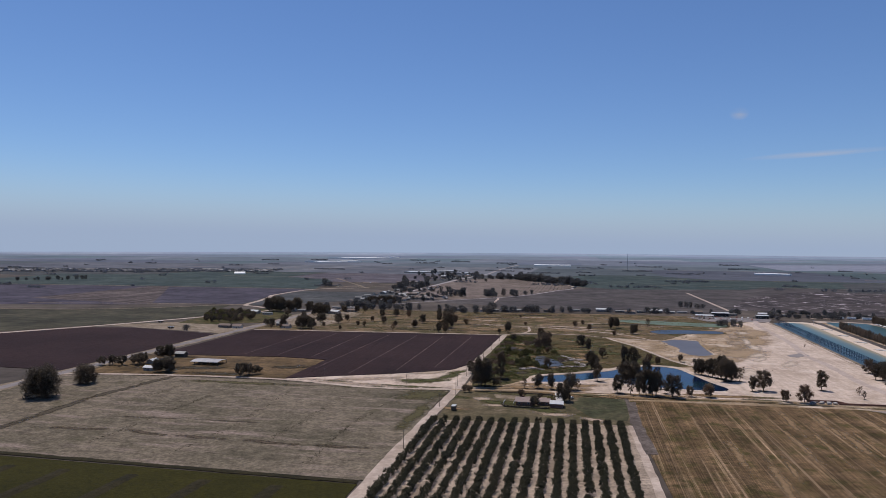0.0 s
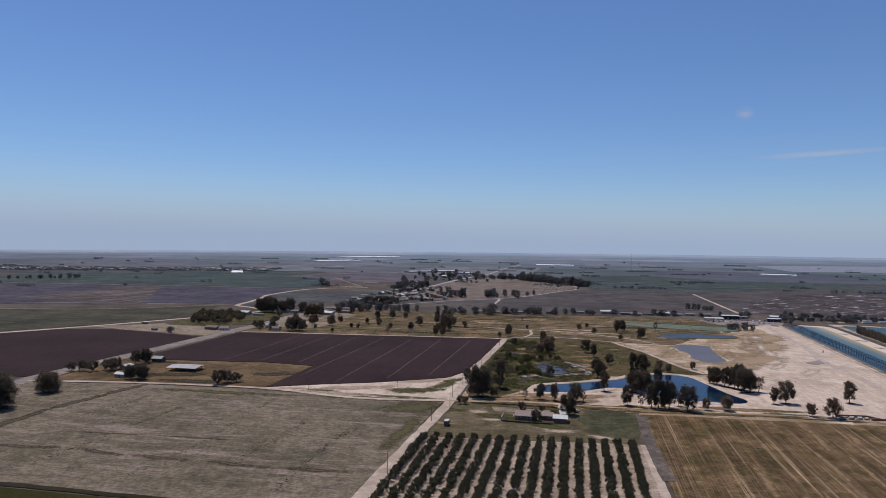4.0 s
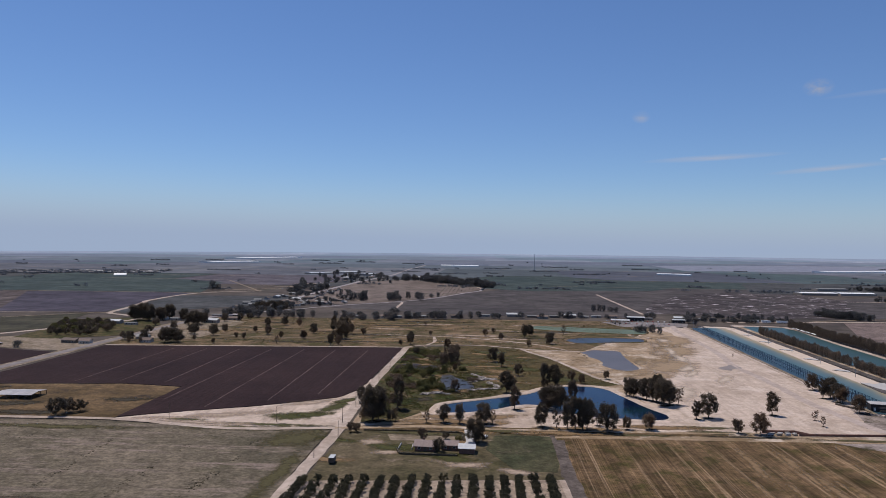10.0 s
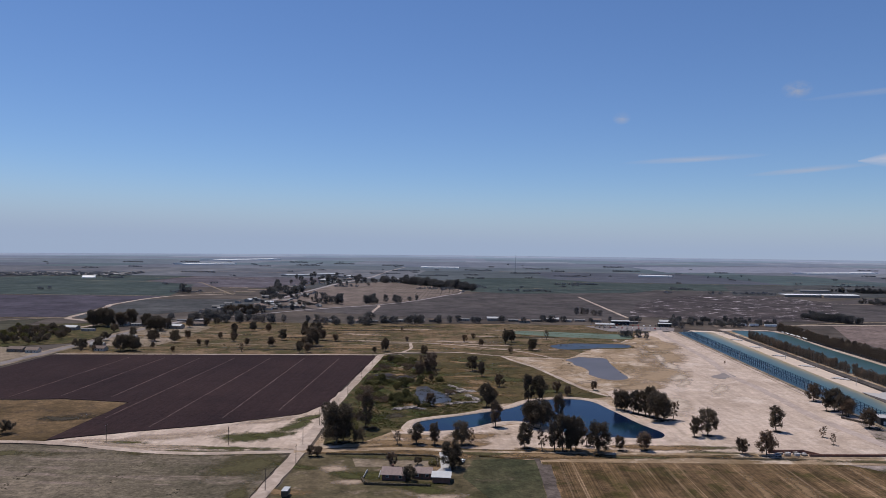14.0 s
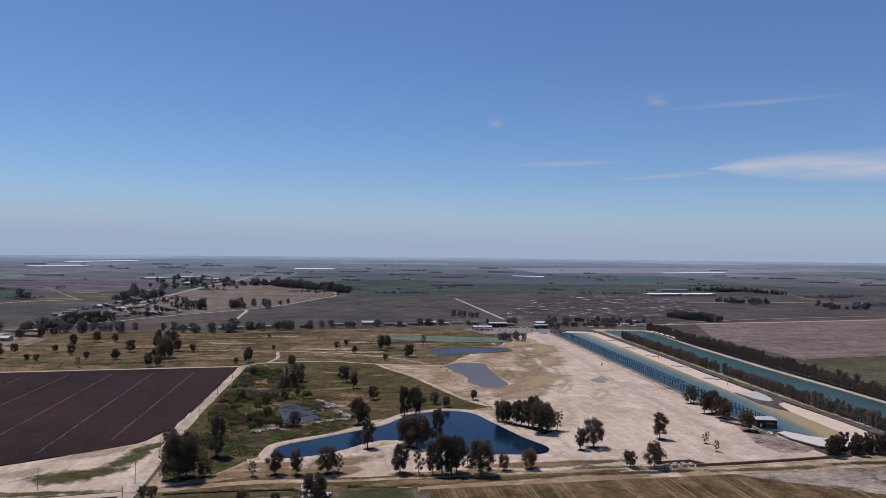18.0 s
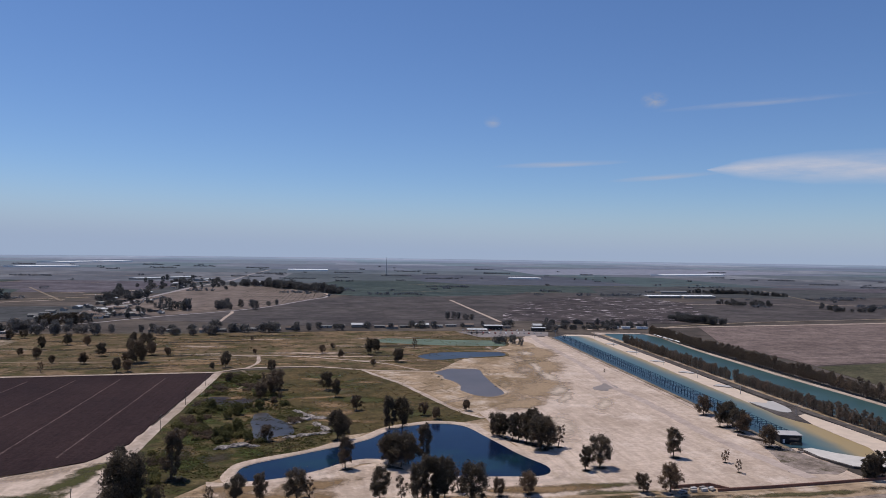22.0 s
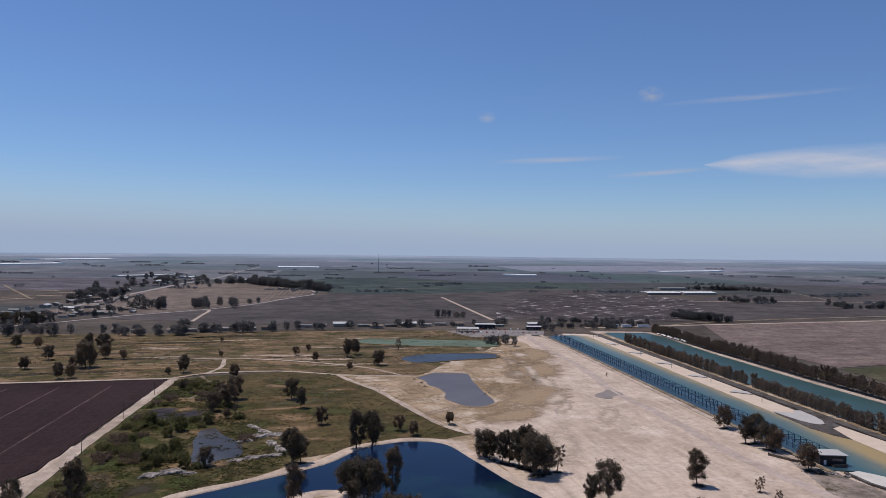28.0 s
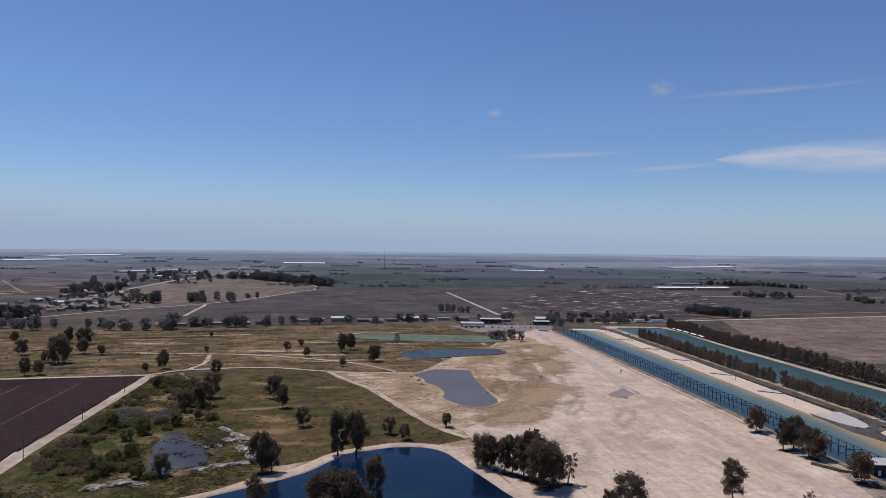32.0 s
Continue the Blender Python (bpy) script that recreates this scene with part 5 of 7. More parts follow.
def crack_weeds():
    """Small dark weeds in broken lines over the dry pasture, one object."""
    rng = random.Random(52)
    verts, faces = [], []
    for pts in ([(-29, 495), (-44, 432), (-62, 360)], [(-63, 496), (-78, 432), (-92, 366)], [(-46, 432), (-56, 380), (-64, 330)], [(-106, 499), (-112, 450), (-118, 398), (-134, 346)], [(-150, 520), (-166, 440), (-182, 365)], [(-190, 510), (-205, 450)]):
        for (x0, y0), (x1, y1) in zip(pts, pts[1:]):
            for _ in range(int(math.hypot(x1 - x0, y1 - y0) * 1.7)):
                t = rng.random()
                x, y = x0 + (x1 - x0) * t, y0 + (y1 - y0) * t
                if noise.noise((x * 0.09, y * 0.09, 6)) < -0.12:
                    continue
                sway = 2.5 * noise.noise((x * 0.03, y * 0.03, 2))
                p = Vector((x + sway + rng.gauss(0, 1.3), y + rng.gauss(0, 1.3), 0.345))
                a = rng.uniform(0, 6.28)
                r = rng.uniform(0.2, 0.62)
                k = len(verts)
                for j in range(5):
                    verts.append(p + Vector((math.cos(a + j * 1.257), math.sin(a + j * 1.257), 0)) * r * rng.uniform(0.6, 1.2))
                verts.append(p + Vector((0, 0, r * 0.35)))
                faces += [(k + j, k + (j + 1) % 5, k + 5) for j in range(5)]
    tagged(new("weeds", mesh_of("weeds", verts, faces, leaves("crack_weeds", (0.040, 0.034, 0.022), (0.085, 0.070, 0.045)))), "dark weeds in broken lines over the dry pasture", "weeds", kind="stuff")


crack_weeds()
GOLF_LAND = [(-225, 905), (-220, 860), (72, 835), (250, 795), (345, 905), (430, 1005), (395, 1075), (60, 1105), (-150, 1140)]
tufts("dry_grass", "clumps of dry brown grass on the golf course", leaves("straw", (0.20, 0.145, 0.08), (0.40, 0.30, 0.18)), 41, 5000, GOLF_LAND, 0.9, lambda x, y: noise.noise((x * 0.02, y * 0.05, 1)) > 0.0)
tufts("green_grass", "clumps of dull green grass on the golf course", leaves("dull_grass", (0.09, 0.084, 0.032), (0.16, 0.14, 0.06)), 42, 5000, GOLF_LAND, 0.9, lambda x, y: noise.noise((x * 0.02, y * 0.05, 5)) > 0.1)
FAIRWAY_LAND = [(72, 818), (100, 832), (189, 812), (212, 660), (218, 625), (165, 618), (130, 606), (76, 562), (30, 530), (40, 650)]
tufts("rough_grass", "clumps of brown and olive grass on the fairway", leaves("fairway_straw", (0.12, 0.09, 0.04), (0.28, 0.20, 0.10)), 43, 6000, FAIRWAY_LAND, 0.7, lambda x, y: noise.noise((x * 0.03, y * 0.03, 2)) > -0.1 and not (80 < x < 110 and 604 < y < 660))
SAND_LAND = [(215, 650), (228, 640), (300, 712), (340, 760), (420, 980), (350, 903), (250, 795), (196, 805)]
tufts("sand_grass", "dry grass strewn over the sand", leaves("sand_straw", (0.33, 0.25, 0.15), (0.50, 0.39, 0.26)), 44, 1800, SAND_LAND, 0.7, lambda x, y: noise.noise((x * 0.02, y * 0.03, 4)) > 0.0 and not (238 < x < 290 and 676 < y < 802))

MARSH_LAND = [(74, 812), (96, 826), (106, 750), (114, 690), (128, 640), (126, 600), (100, 576), (70, 556), (46, 528), (34, 536), (36, 590), (46, 650)]
tufts("marsh_brush", "dense dark green brush in the marsh", leaves("brush", (0.068, 0.074, 0.026), (0.155, 0.150, 0.058)), 45, 9000, MARSH_LAND, 0.8, lambda x, y: noise.noise((x * 0.05, y * 0.04, 12)) > -0.05 and not (83 < x < 106 and 608 < y < 656))
tufts("marsh_straw", "dead brown brush in the marsh", leaves("dead_brush", (0.090, 0.066, 0.040), (0.19, 0.14, 0.085)), 46, 5000, MARSH_LAND, 0.7, lambda x, y: noise.noise((x * 0.05, y * 0.04, 22)) > 0.05 and not (83 < x < 106 and 608 < y < 656))
POOL_RIM = [(80, 600), (112, 600), (112, 664), (76, 664)]
tufts("pool_reeds", "green reeds growing into the swamp pool", leaves("reeds", (0.050, 0.056, 0.018), (0.12, 0.12, 0.05)), 47, 1800, POOL_RIM, 0.6, lambda x, y: noise.noise((x * 0.12, y * 0.12, 3)) > 0.14)

# ---- buildings ----
def gable_house(name, length, width, wall_h, roof_h, wall_mat, roof_mat, windows=3, eave=0.5, ridge_along=True, chimney=False, garage=False):
    """A house with gabled roof, its long side along x: wall, roof, door, windows."""
    root = new(name)
    bm = bmesh.new()
    box(bm, 0, 0, 0, length, width, wall_h)
    for sx in (-1, 1):
        a = bm.verts.new((sx * length / 2, -width / 2, wall_h))
        b = bm.verts.new((sx * length / 2, width / 2, wall_h))
        c = bm.verts.new((sx * length / 2, 0, wall_h + roof_h))
        bm.faces.new((a, b, c) if sx > 0 else (b, a, c))
    part("wall", bm, wall_mat, root)
    bm = bmesh.new()
    k, th = roof_h / (width / 2), 0.18
    for sy in (-1, 1):
        y1, z1 = sy * (width / 2 + eave), wall_h - k * eave
        ring = []
        for x in (-length / 2 - eave, length / 2 + eave):
            ring.append([bm.verts.new((x, 0, wall_h + roof_h)), bm.verts.new((x, y1, z1)), bm.verts.new((x, y1, z1 + th)), bm.verts.new((x, 0, wall_h + roof_h + th))])
        p, q = ring
        for i in range(4):
            bm.faces.new((p[i], p[(i + 1) % 4], q[(i + 1) % 4], q[i]))
        bm.faces.new(p)
        bm.faces.new(list(reversed(q)))
    bmesh.ops.recalc_face_normals(bm, faces=bm.faces)
    roof = part("roof", bm, roof_mat, root)
    if chimney:
        bm = bmesh.new()
        box(bm, -length * 0.12, 0.6, wall_h + roof_h - 0.6, 1.1, 0.8, 1.7, 0, 0.05)
        part("chimney", bm, M_BRICK, roof)
    for i in range(windows):
        x = (i + 0.5) / windows * length * 0.86 - length * 0.43
        for sy in (-1, 1):
            bm = bmesh.new()
            if i == windows // 2 and sy < 0:
                box(bm, x, sy * (width / 2 + 0.02), 0.05, 1.0, 0.08, 2.05, 0, 0.01)
                part("door", bm, M_WOOD, root, "dark wooden door")
            else:
                box(bm, x, sy * (width / 2 + 0.02), 0.95, 1.5, 0.08, 1.15, 0, 0.01)
                win = part("window", bm, M_WHITE, root, "white framed window")
                bm = bmesh.new()
                box(bm, x, sy * (width / 2 + 0.06), 1.05, 1.3, 0.04, 0.95)
                part("pane", bm, M_GLASS, win)
    return root


def open_shed(name, length, width, h, roof_mat, post_mat, bays=5, rise=1.2):
    """A pole barn: posts, beams and a low two-sided sheet roof in panels."""
    root = new(name)
    for i in range(bays + 1):
        for y in (-width / 2, 0, width / 2):
            bm = bmesh.new()
            box(bm, -length / 2 + length * i / bays, y, -0.2, 0.3, 0.3, h + 0.2 + (rise if y == 0 else 0))
            part("post", bm, post_mat, root)
    for y in (-width / 2, 0, width / 2):
        bm = bmesh.new()
        box(bm, 0, y, h - 0.3 + (rise if y == 0 else 0), length, 0.2, 0.3)
        part("beam", bm, post_mat, root)
    ang = math.degrees(math.atan2(rise, width / 2))
    for sy in (-1, 1):
        for i in range(bays):
            bm = bmesh.new()
            m = pose(-length / 2 + length * (i + 0.5) / bays, sy * (width / 4 + 0.15), h + rise / 2 + 0.12, -sy * ang) @ Matrix.Diagonal((length / bays - 0.12, (width / 2 + 0.8) / math.cos(radians(ang)), 0.1, 1))
            bmesh.ops.create_cube(bm, size=1, matrix=m)
            part("roof_panel", bm, roof_mat, root)
    return root


def place(ob, x, y, turn=0.0, z=0.3, label="", category="", group=""):
    ob.matrix_basis = pose(x, y, z, 0, 0, turn)
    return tagged(ob, label, category, group)


GT = -10.8     # degrees: things set square to the road grid
# farmhouse
M_ROOF_F = plain("faded_shingle", (0.27, 0.205, 0.185), 0.9, 0.18, 0.8)
place(gable_house("farmhouse", 10.5, 9.5, 2.6, 1.8, M_BRICK, M_ROOF_F, 3, 0.7, chimney=True), 55.0, 463.6, GT - 3, label="long low brick farmhouse with brown shingle roof", category="house")
place(gable_house("house_wing", 8, 8.0, 2.6, 1.4, M_BRICK, M_ROOF_F, 3, 0.5), 67.6, 463.2, GT - 3, label="lower wing of the farmhouse with brown roof", category="house")


def build_garage():
    g = gable_house("garage", 7.6, 7, 2.8, 1.3, M_BRICK, M_ROOF_W, 0, 0.6)
    for x in (-1.9, 1.9):
        bm = bmesh.new()
        box(bm, x, 3.53, 0.05, 3.0, 0.1, 2.3, 0, 0.02)
        part("garage_door", bm, M_WHITE, g, "white roll-up garage door")
    return place(g, 75.0, 456.0, GT - 3, label="red-brown garage with a white sheet roof", category="garage")


build_garage()


def hedge_line(name, pts, w, h, label, category="hedge", mat=None):
    """A clipped hedge along a line: a core under a coat of leaves."""
    rng = random.Random(len(pts) * 7 + int(pts[0][0]))
    verts, faces, core = [], [], bmesh.new()
    for (x0, y0), (x1, y1) in zip(pts, pts[1:]):
        ln = math.hypot(x1 - x0, y1 - y0)
        box(core, (x0 + x1) / 2, (y0 + y1) / 2, 0, ln, w * 0.7, h * 0.85, math.degrees(math.atan2(y1 - y0, x1 - x0)))
        for _ in range(int(ln * h * 26)):
            t = rng.random()
            p = Vector((x0 + (x1 - x0) * t + rng.uniform(-w, w) / 2, y0 + (y1 - y0) * t + rng.uniform(-w, w) / 2, rng.uniform(0.1, h)))
            a = Vector((rng.gauss(0, 1), rng.gauss(0, 1), rng.gauss(0, 1))).normalized() * 0.28
            b = a.cross(Vector((rng.gauss(0, 1), rng.gauss(0, 1), 0.3))).normalized() * 0.18
            k = len(verts)
            verts += [p - a, p + b, p + a, p - b]
            faces.append((k, k + 1, k + 2, k + 3))
    root = new(name)
    root.location.z = 0.3
    part("branches", core, M_BARK, root)
    part("foliage", mesh_of("foliage", verts, faces, mat or M_HEDGE), None, root)
    return tagged(root, label, category)


hedge_line("hedge", [(40, 463), (41, 455), (55, 452), (69, 449.5)], 1.3, 1.0, "dark hedge along the farmhouse yard")
sheet("driveway", [(80.5, 499), (85, 498), (81, 464), (80, 460.5), (71, 462), (72, 465), (77.5, 474)], 0.42, M_CONCRETE_G, "pale concrete drive to the garage", "pavement")
hedge_line("hedge", [(24, 502), (50, 498), (76, 492.5), (78, 490), (76.5, 476)], 1.2, 0.8, "low brown hedge round the forecourt")


def low_wall(pts, h, th, mat, label, name="garden_wall"):
    bm = bmesh.new()
    for (x0, y0), (x1, y1) in zip(pts, pts[1:]):
        box(bm, (x0 + x1) / 2, (y0 + y1) / 2, 0.2, math.hypot(x1 - x0, y1 - y0) + th, th, h, math.degrees(math.atan2(y1 - y0, x1 - x0)), 0.04)
    ob = part(name, bm, mat)
    return tagged(ob, label, "wall", kind="structure")


low_wall([(43, 473), (40.5, 462)], 1.1, 0.3, M_CONCRETE_G, "pale block wall by the farmhouse")
low_wall([(49, 471), (47.5, 462)], 1.0, 0.3, M_CONCRETE_G, "pale block wall of the small yard")
low_wall([(267, 471), (290, 468), (320, 465), (356, 462)], 1.5, 0.6, M_BRICK, "long low red-brown wall on the sand")
low_wall([(250, 480), (268, 478), (272, 471)], 1.6, 0.6, M_BRICK, "red-brown wall round the store yard")
low_wall([(344, 545), (347, 534), (351, 527)], 1.3, 0.5, M_WOOD, "low brown wall beside the pool hut")


def build_trailer(x, y, turn, l, w, h, mat, label, category="trailer", z=0.3):
    root = new("trailer")
    bm = bmesh.new()
    box(bm, 0, 0, 0.7, l, w, h, 0, 0.08)
    part("body", bm, mat, root)
    bm = bmesh.new()
    box(bm, 0, 0, 0.7 + h, l + 0.1, w + 0.1, 0.12, 0, 0.03)
    part("roof", bm, M_ROOF_W, root)
    bm = bmesh.new()
    box(bm, 0, -w / 2 - 0.02, 0.8, 0.9, 0.06, min(1.95, h - 0.2))
    part("door", bm, M_STEEL, root)
    for sy in (-1, 1):
        for sx in (-0.18, 0.18):
            bm = bmesh.new()
            tube(bm, (sx * l, sy * (w / 2 - 0.3), 0.38), (sx * l, sy * (w / 2 - 0.02), 0.38), 0.38, 0.38, 10)
            part("wheel", bm, M_BLACK, root)
    return place(root, x, y, turn, z, label, category)


build_trailer(8, 444, 79, 5.5, 2.6, 2.3, M_WOOD, "dark box trailer with a white roof beside the dirt road")
for i, (x, y) in enumerate(((254, 476.5), (258, 476), (262, 475.2), (266, 474.6), (256, 473.4), (261, 472.8), (265, 472.4))):
    root = new("pallet_stack")
    bm = bmesh.new()
    box(bm, 0, 0, 0, 2.9, 1.6, 0.25, 0, 0.02)
    part("pallet", bm, M_WOOD, root)
    bm = bmesh.new()
    box(bm, 0, 0, 0.25, 2.7, 1.5, 0.7 + 0.25 * (i % 3), 0, 0.06)
    part("sack_load", bm, M_CONCRETE_G if i % 2 else M_WALL_H, root)
    place(root, x, y, -8 + 9 * (i % 4), 0.3, "wooden pallet stacked with pale sacks on the sand", "pallet", "store yard pallets")



def build_car(x, y, turn, mat, label, category="car", z=0.45):
    root = new("car")
    bm = bmesh.new()
    box(bm, 0, 0, 0.35, 4.5, 1.8, 0.65, 0, 0.12)
    part("body", bm, mat, root)
    bm = bmesh.new()
    r = bmesh.ops.create_cube(bm, size=1, matrix=pose(-0.2, 0, 1.25) @ Matrix.Diagonal((2.4, 1.6, 0.55, 1)))
    for v in r["verts"]:
        if v.co.z > 1.3:
            v.co.x = (v.co.x + 0.2) * 0.72 - 0.2
            v.co.y *= 0.85
    cab = part("cabin", bm, mat, root)
    bm = bmesh.new()
    box(bm, -0.2, 0, 1.08, 2.0, 1.64, 0.3)
    part("glass", bm, M_GLASS, cab)
    for sx in (-1.4, 1.4):
        for sy in (-1, 1):
            bm = bmesh.new()
            tube(bm, (sx, sy * 0.68, 0.33), (sx, sy * 0.92, 0.33), 0.33, 0.33, 12)
            part("wheel", bm, M_BLACK, root)
    return place(root, x, y, turn, z, label, category)


M_CARS = [M_WHITE, M_STEEL, M_BLACK, plain("red_paint", (0.25, 0.03, 0.025), 0.35, 0.05)]
build_car(250, 473, 10, M_STEEL, "grey car parked on the sand track")
build_car(89, 481, 60, M_WHITE, "white car parked under the tree")
build_car(344, 516, 20, M_BLACK, "dark car beside the pool hut")
# lot beside the road
place(open_shed("open_shed", 25, 17, 2.7, M_ROOF_G2, M_WOOD, 6, 0.9), -201, 606, GT + 2, label="open pole barn with a white sheet roof", category="shed")
place(gable_house("small_shed", 9, 6.5, 3.2, 1.6, M_WOOD, M_ROOF_G, 1, 0.5), -238, 642, GT, label="small grey-roofed shed in the weeds", category="shed")
place(gable_house("cottage", 9, 6, 2.5, 1.2, M_WALL_H, M_ROOF_W, 3, 0.5), -237, 572, GT, label="small drab cottage with white roof among trees", category="house")
place(gable_house("cottage", 9, 6, 2.6, 1.3, M_WALL_H, M_ROOF_W, 3, 0.5), -249, 606, GT + 90, label="pale cottage with white roof behind trees", category="house")


# ---- pool things ----
def build_hut():
    root = new("pool_hut")
    bm = bmesh.new()
    box(bm, 0, 0, 0, 11.5, 9.0, 4.6, 0, 0.06)
    part("body", bm, M_BLACK, root)
    bm = bmesh.new()
    box(bm, 0, 0, 4.6, 12.6, 10.2, 0.35, 0, 0.06)
    part("roof", bm, M_CONCRETE_G, root, "flat pale grey roof")
    bm = bmesh.new()
    box(bm, -3.6, -4.52, 0.4, 1.1, 0.08, 2.1)
    part("door", bm, M_WHITE, root, "white door")
    bm = bmesh.new()
    box(bm, 1.8, -4.52, 1.7, 5.0, 0.08, 1.6)
    part("window", bm, M_GLASS, root)
    bm = bmesh.new()
    box(bm, 2.0, -5.8, 0, 6.0, 2.6, 0.5, 0, 0.03)
    deck = part("deck", bm, M_WOOD, root)
    bm = bmesh.new()
    box(bm, 2.0, -7.0, 0.5, 6.0, 0.12, 1.0)
    part("railing", bm, M_WOOD, deck)
    return place(root, 361, 526.5, -24, 0.6, "charcoal pool hut with flat pale grey roof", "hut")


build_hut()


def build_track():
    """The carriage track: two rows of steel posts with beams and rails, standing in the pool."""
    root = new("foil_track")
    root.matrix_basis = POOL_M
    bm = bmesh.new()
    box(bm, 0, 0, 0.3, 0.30, 0.30, 4.4, 0, 0.03)
    me = bpy.data.meshes.new("post")
    bm.to_mesh(me)
    bm.free()
    me.materials.append(M_BLUESTEEL)
    bm = bmesh.new()
    box(bm, 0, 0, 4.45, 7.6, 0.2, 0.2)
    cross = bpy.data.meshes.new("beam")
    bm.to_mesh(cross)
    bm.free()
    cross.materials.append(M_BLUESTEEL)
    bm = bmesh.new()
    tube(bm, (-3.4, 0, 1.0), (3.4, 0, 4.3), 0.1, 0.1, 5)
    brace = bpy.data.meshes.new("brace")
    bm.to_mesh(brace)
    bm.free()
    brace.materials.append(M_BLUESTEEL)
    for i in range(94):
        s = 34 + i * 4.95
        for w in (5.2, 12.4):
            part("post", me, None, root).location = (w, s, 0)
        part("beam", cross, None, root).location = (8.8, s, 0)
        if i % 2:
            part("brace", brace, None, root).location = (8.8, s, 0)
    for w in (5.2, 12.4):
        for z in (2.3, 4.7):
            bm = bmesh.new()
            box(bm, w, 34 + 46.5 * 4.95, z, 0.2, 94 * 4.95, 0.2)
            part("rail", bm, M_BLUESTEEL, root)
    return tagged(root, "blue-black steel carriage track standing in the pool", "track")


build_track()


def build_lamp(w, s, h, arm, label):
    root = new("lamp_post")
    bm = bmesh.new()
    tube(bm, (0, 0, 0), (0, 0, h), 0.22, 0.13, 8)
    part("pole", bm, M_STEEL, root)
    bm = bmesh.new()
    box(bm, 0, 0, h, arm, 0.22, 0.2, 0, 0.03)
    part("arm", bm, M_STEEL, root)
    for sx in (-1, 1):
        bm = bmesh.new()
        box(bm, sx * arm / 2, 0, h - 0.18, 0.7, 0.4, 0.18, 0, 0.04)
        part("lamp_head", bm, M_STEEL, root)
    p = pool_plan(w, s)
    return place(root, p.x, p.y, POOL_TURN, 0.7, label, "lamp")


for i in range(7):
    build_lamp(-1.6, 48 + i * 72, 10.5, 1.8, "tall grey lamp post on the pool wall")
    build_lamp(50, 84 + i * 68, 6.5, 2.4, "grey lamp post with two heads on the beach")
for i in range(5):
    s = 183 + i * 63.5
    slab("groyne", [(45, s + 1), (57, s - 8.5), (58, s - 6), (47, s + 3.5)], 0.5, 0.80, M_PAVED, "dark drain strip across the beach", "ramp")
    slab("groyne", [(47.2, s + 3.7), (58, s - 5.8), (59.4, s + 3), (53, s + 9)], 0.5, 0.78, M_CONCRETE_G, "grey concrete strip across the beach", "ramp")


def build_jetski_rack():
    for i in range(6):
        p = pool_plan(79 + i * 2.3, 455 + i * 3.5)
        build_trailer(p.x, p.y, 40, 4.5, 2.2, 1.3, M_CARS[3], "red boat trailer on the lake bank", "boat trailer", 0.75)


build_jetski_rack()
for i in range(9):
    p = pool_plan(134.5 + (i % 2), 512 - i * 8.5)
    root = new("parasol")
    bm = bmesh.new()
    tube(bm, (0, 0, 0), (0, 0, 2.6), 0.06, 0.05, 6)
    part("pole", bm, M_WOOD, root)
    bm = bmesh.new()
    tube(bm, (0, 0, 2.2), (0, 0, 3.2), 2.0, 0.1, 10)
    part("canopy", bm, M_WHITE, root)
    place(root, p.x, p.y, 0, 0.75, "white parasol on the lake path", "parasol", "parasols by the lake")
for x, y, l in ((602, 1068, 14), (618, 1062, 12), (640, 1056, 16)):
    build_trailer(x, y, -14, l, 4, 2.8, M_WHITE, "white cabin at the head of the lake", "cabin")
place(gable_house("control_building", 17, 9, 4.6, 0.6, M_BLACK, M_ROOF_W, 4, 0.8), 482, 1060, -14, label="dark control building with pale roof", category="building")
place(open_shed("market_tent", 26, 10, 4, M_ROOF_W, M_STEEL, 4, 1.2), 396, 1062, -18, label="white-roofed pavilion near the pool", category="pavilion")
place(gable_house("club_house", 24, 10, 5, 0.9, M_BLACK, M_ROOF_W, 4, 0.8), 432, 1094, -14, label="dark club building with white roof", category="building")
sheet("car_park", [(380, 1010), (470, 1010), (492, 1050), (440, 1072), (372, 1075)], 0.36, M_ASPHALT, "grey car park at the pool's head", "pavement")
rng = random.Random(12)
for i in range(26):
    build_car(384 + (i % 13) * 7.2 + rng.uniform(-1, 1), 1050 + (i // 13) * 34 - i % 13 * 1.7, 60 + rng.uniform(-8, 8), rng.choice(M_CARS), "car parked near the pool", z=0.5)


# ---- poles along the dirt roads ----
def build_pole(x, y, h=9.5, turn=80):
    root = new("utility_pole")
    bm = bmesh.new()
    tube(bm, (0, 0, -0.3), (0, 0, h), 0.17, 0.11, 8)
    part("pole", bm, M_WOOD, root)
    bm = bmesh.new()
    box(bm, 0, 0, h - 0.8, 2.2, 0.14, 0.16)
    arm = part("crossarm", bm, M_WOOD, root)
    for sx in (-0.95, 0, 0.95):
        bm = bmesh.new()
        tube(bm, (sx, 0, h - 0.64), (sx, 0, h - 0.42), 0.06, 0.05, 6)
        part("insulator", bm, M_STEEL, arm)
    return place(root, x, y, turn, 0.3, "weathered wooden utility pole beside the dirt road", "utility pole", "utility poles")


for x, y in ((-89, 536), (-26, 524), (-1, 452), (-19, 358), (12, 520), (20, 560), (38, 640), (50, 705), (63, 770), (-150, 546), (10, 487)):
    build_pole(x, y)

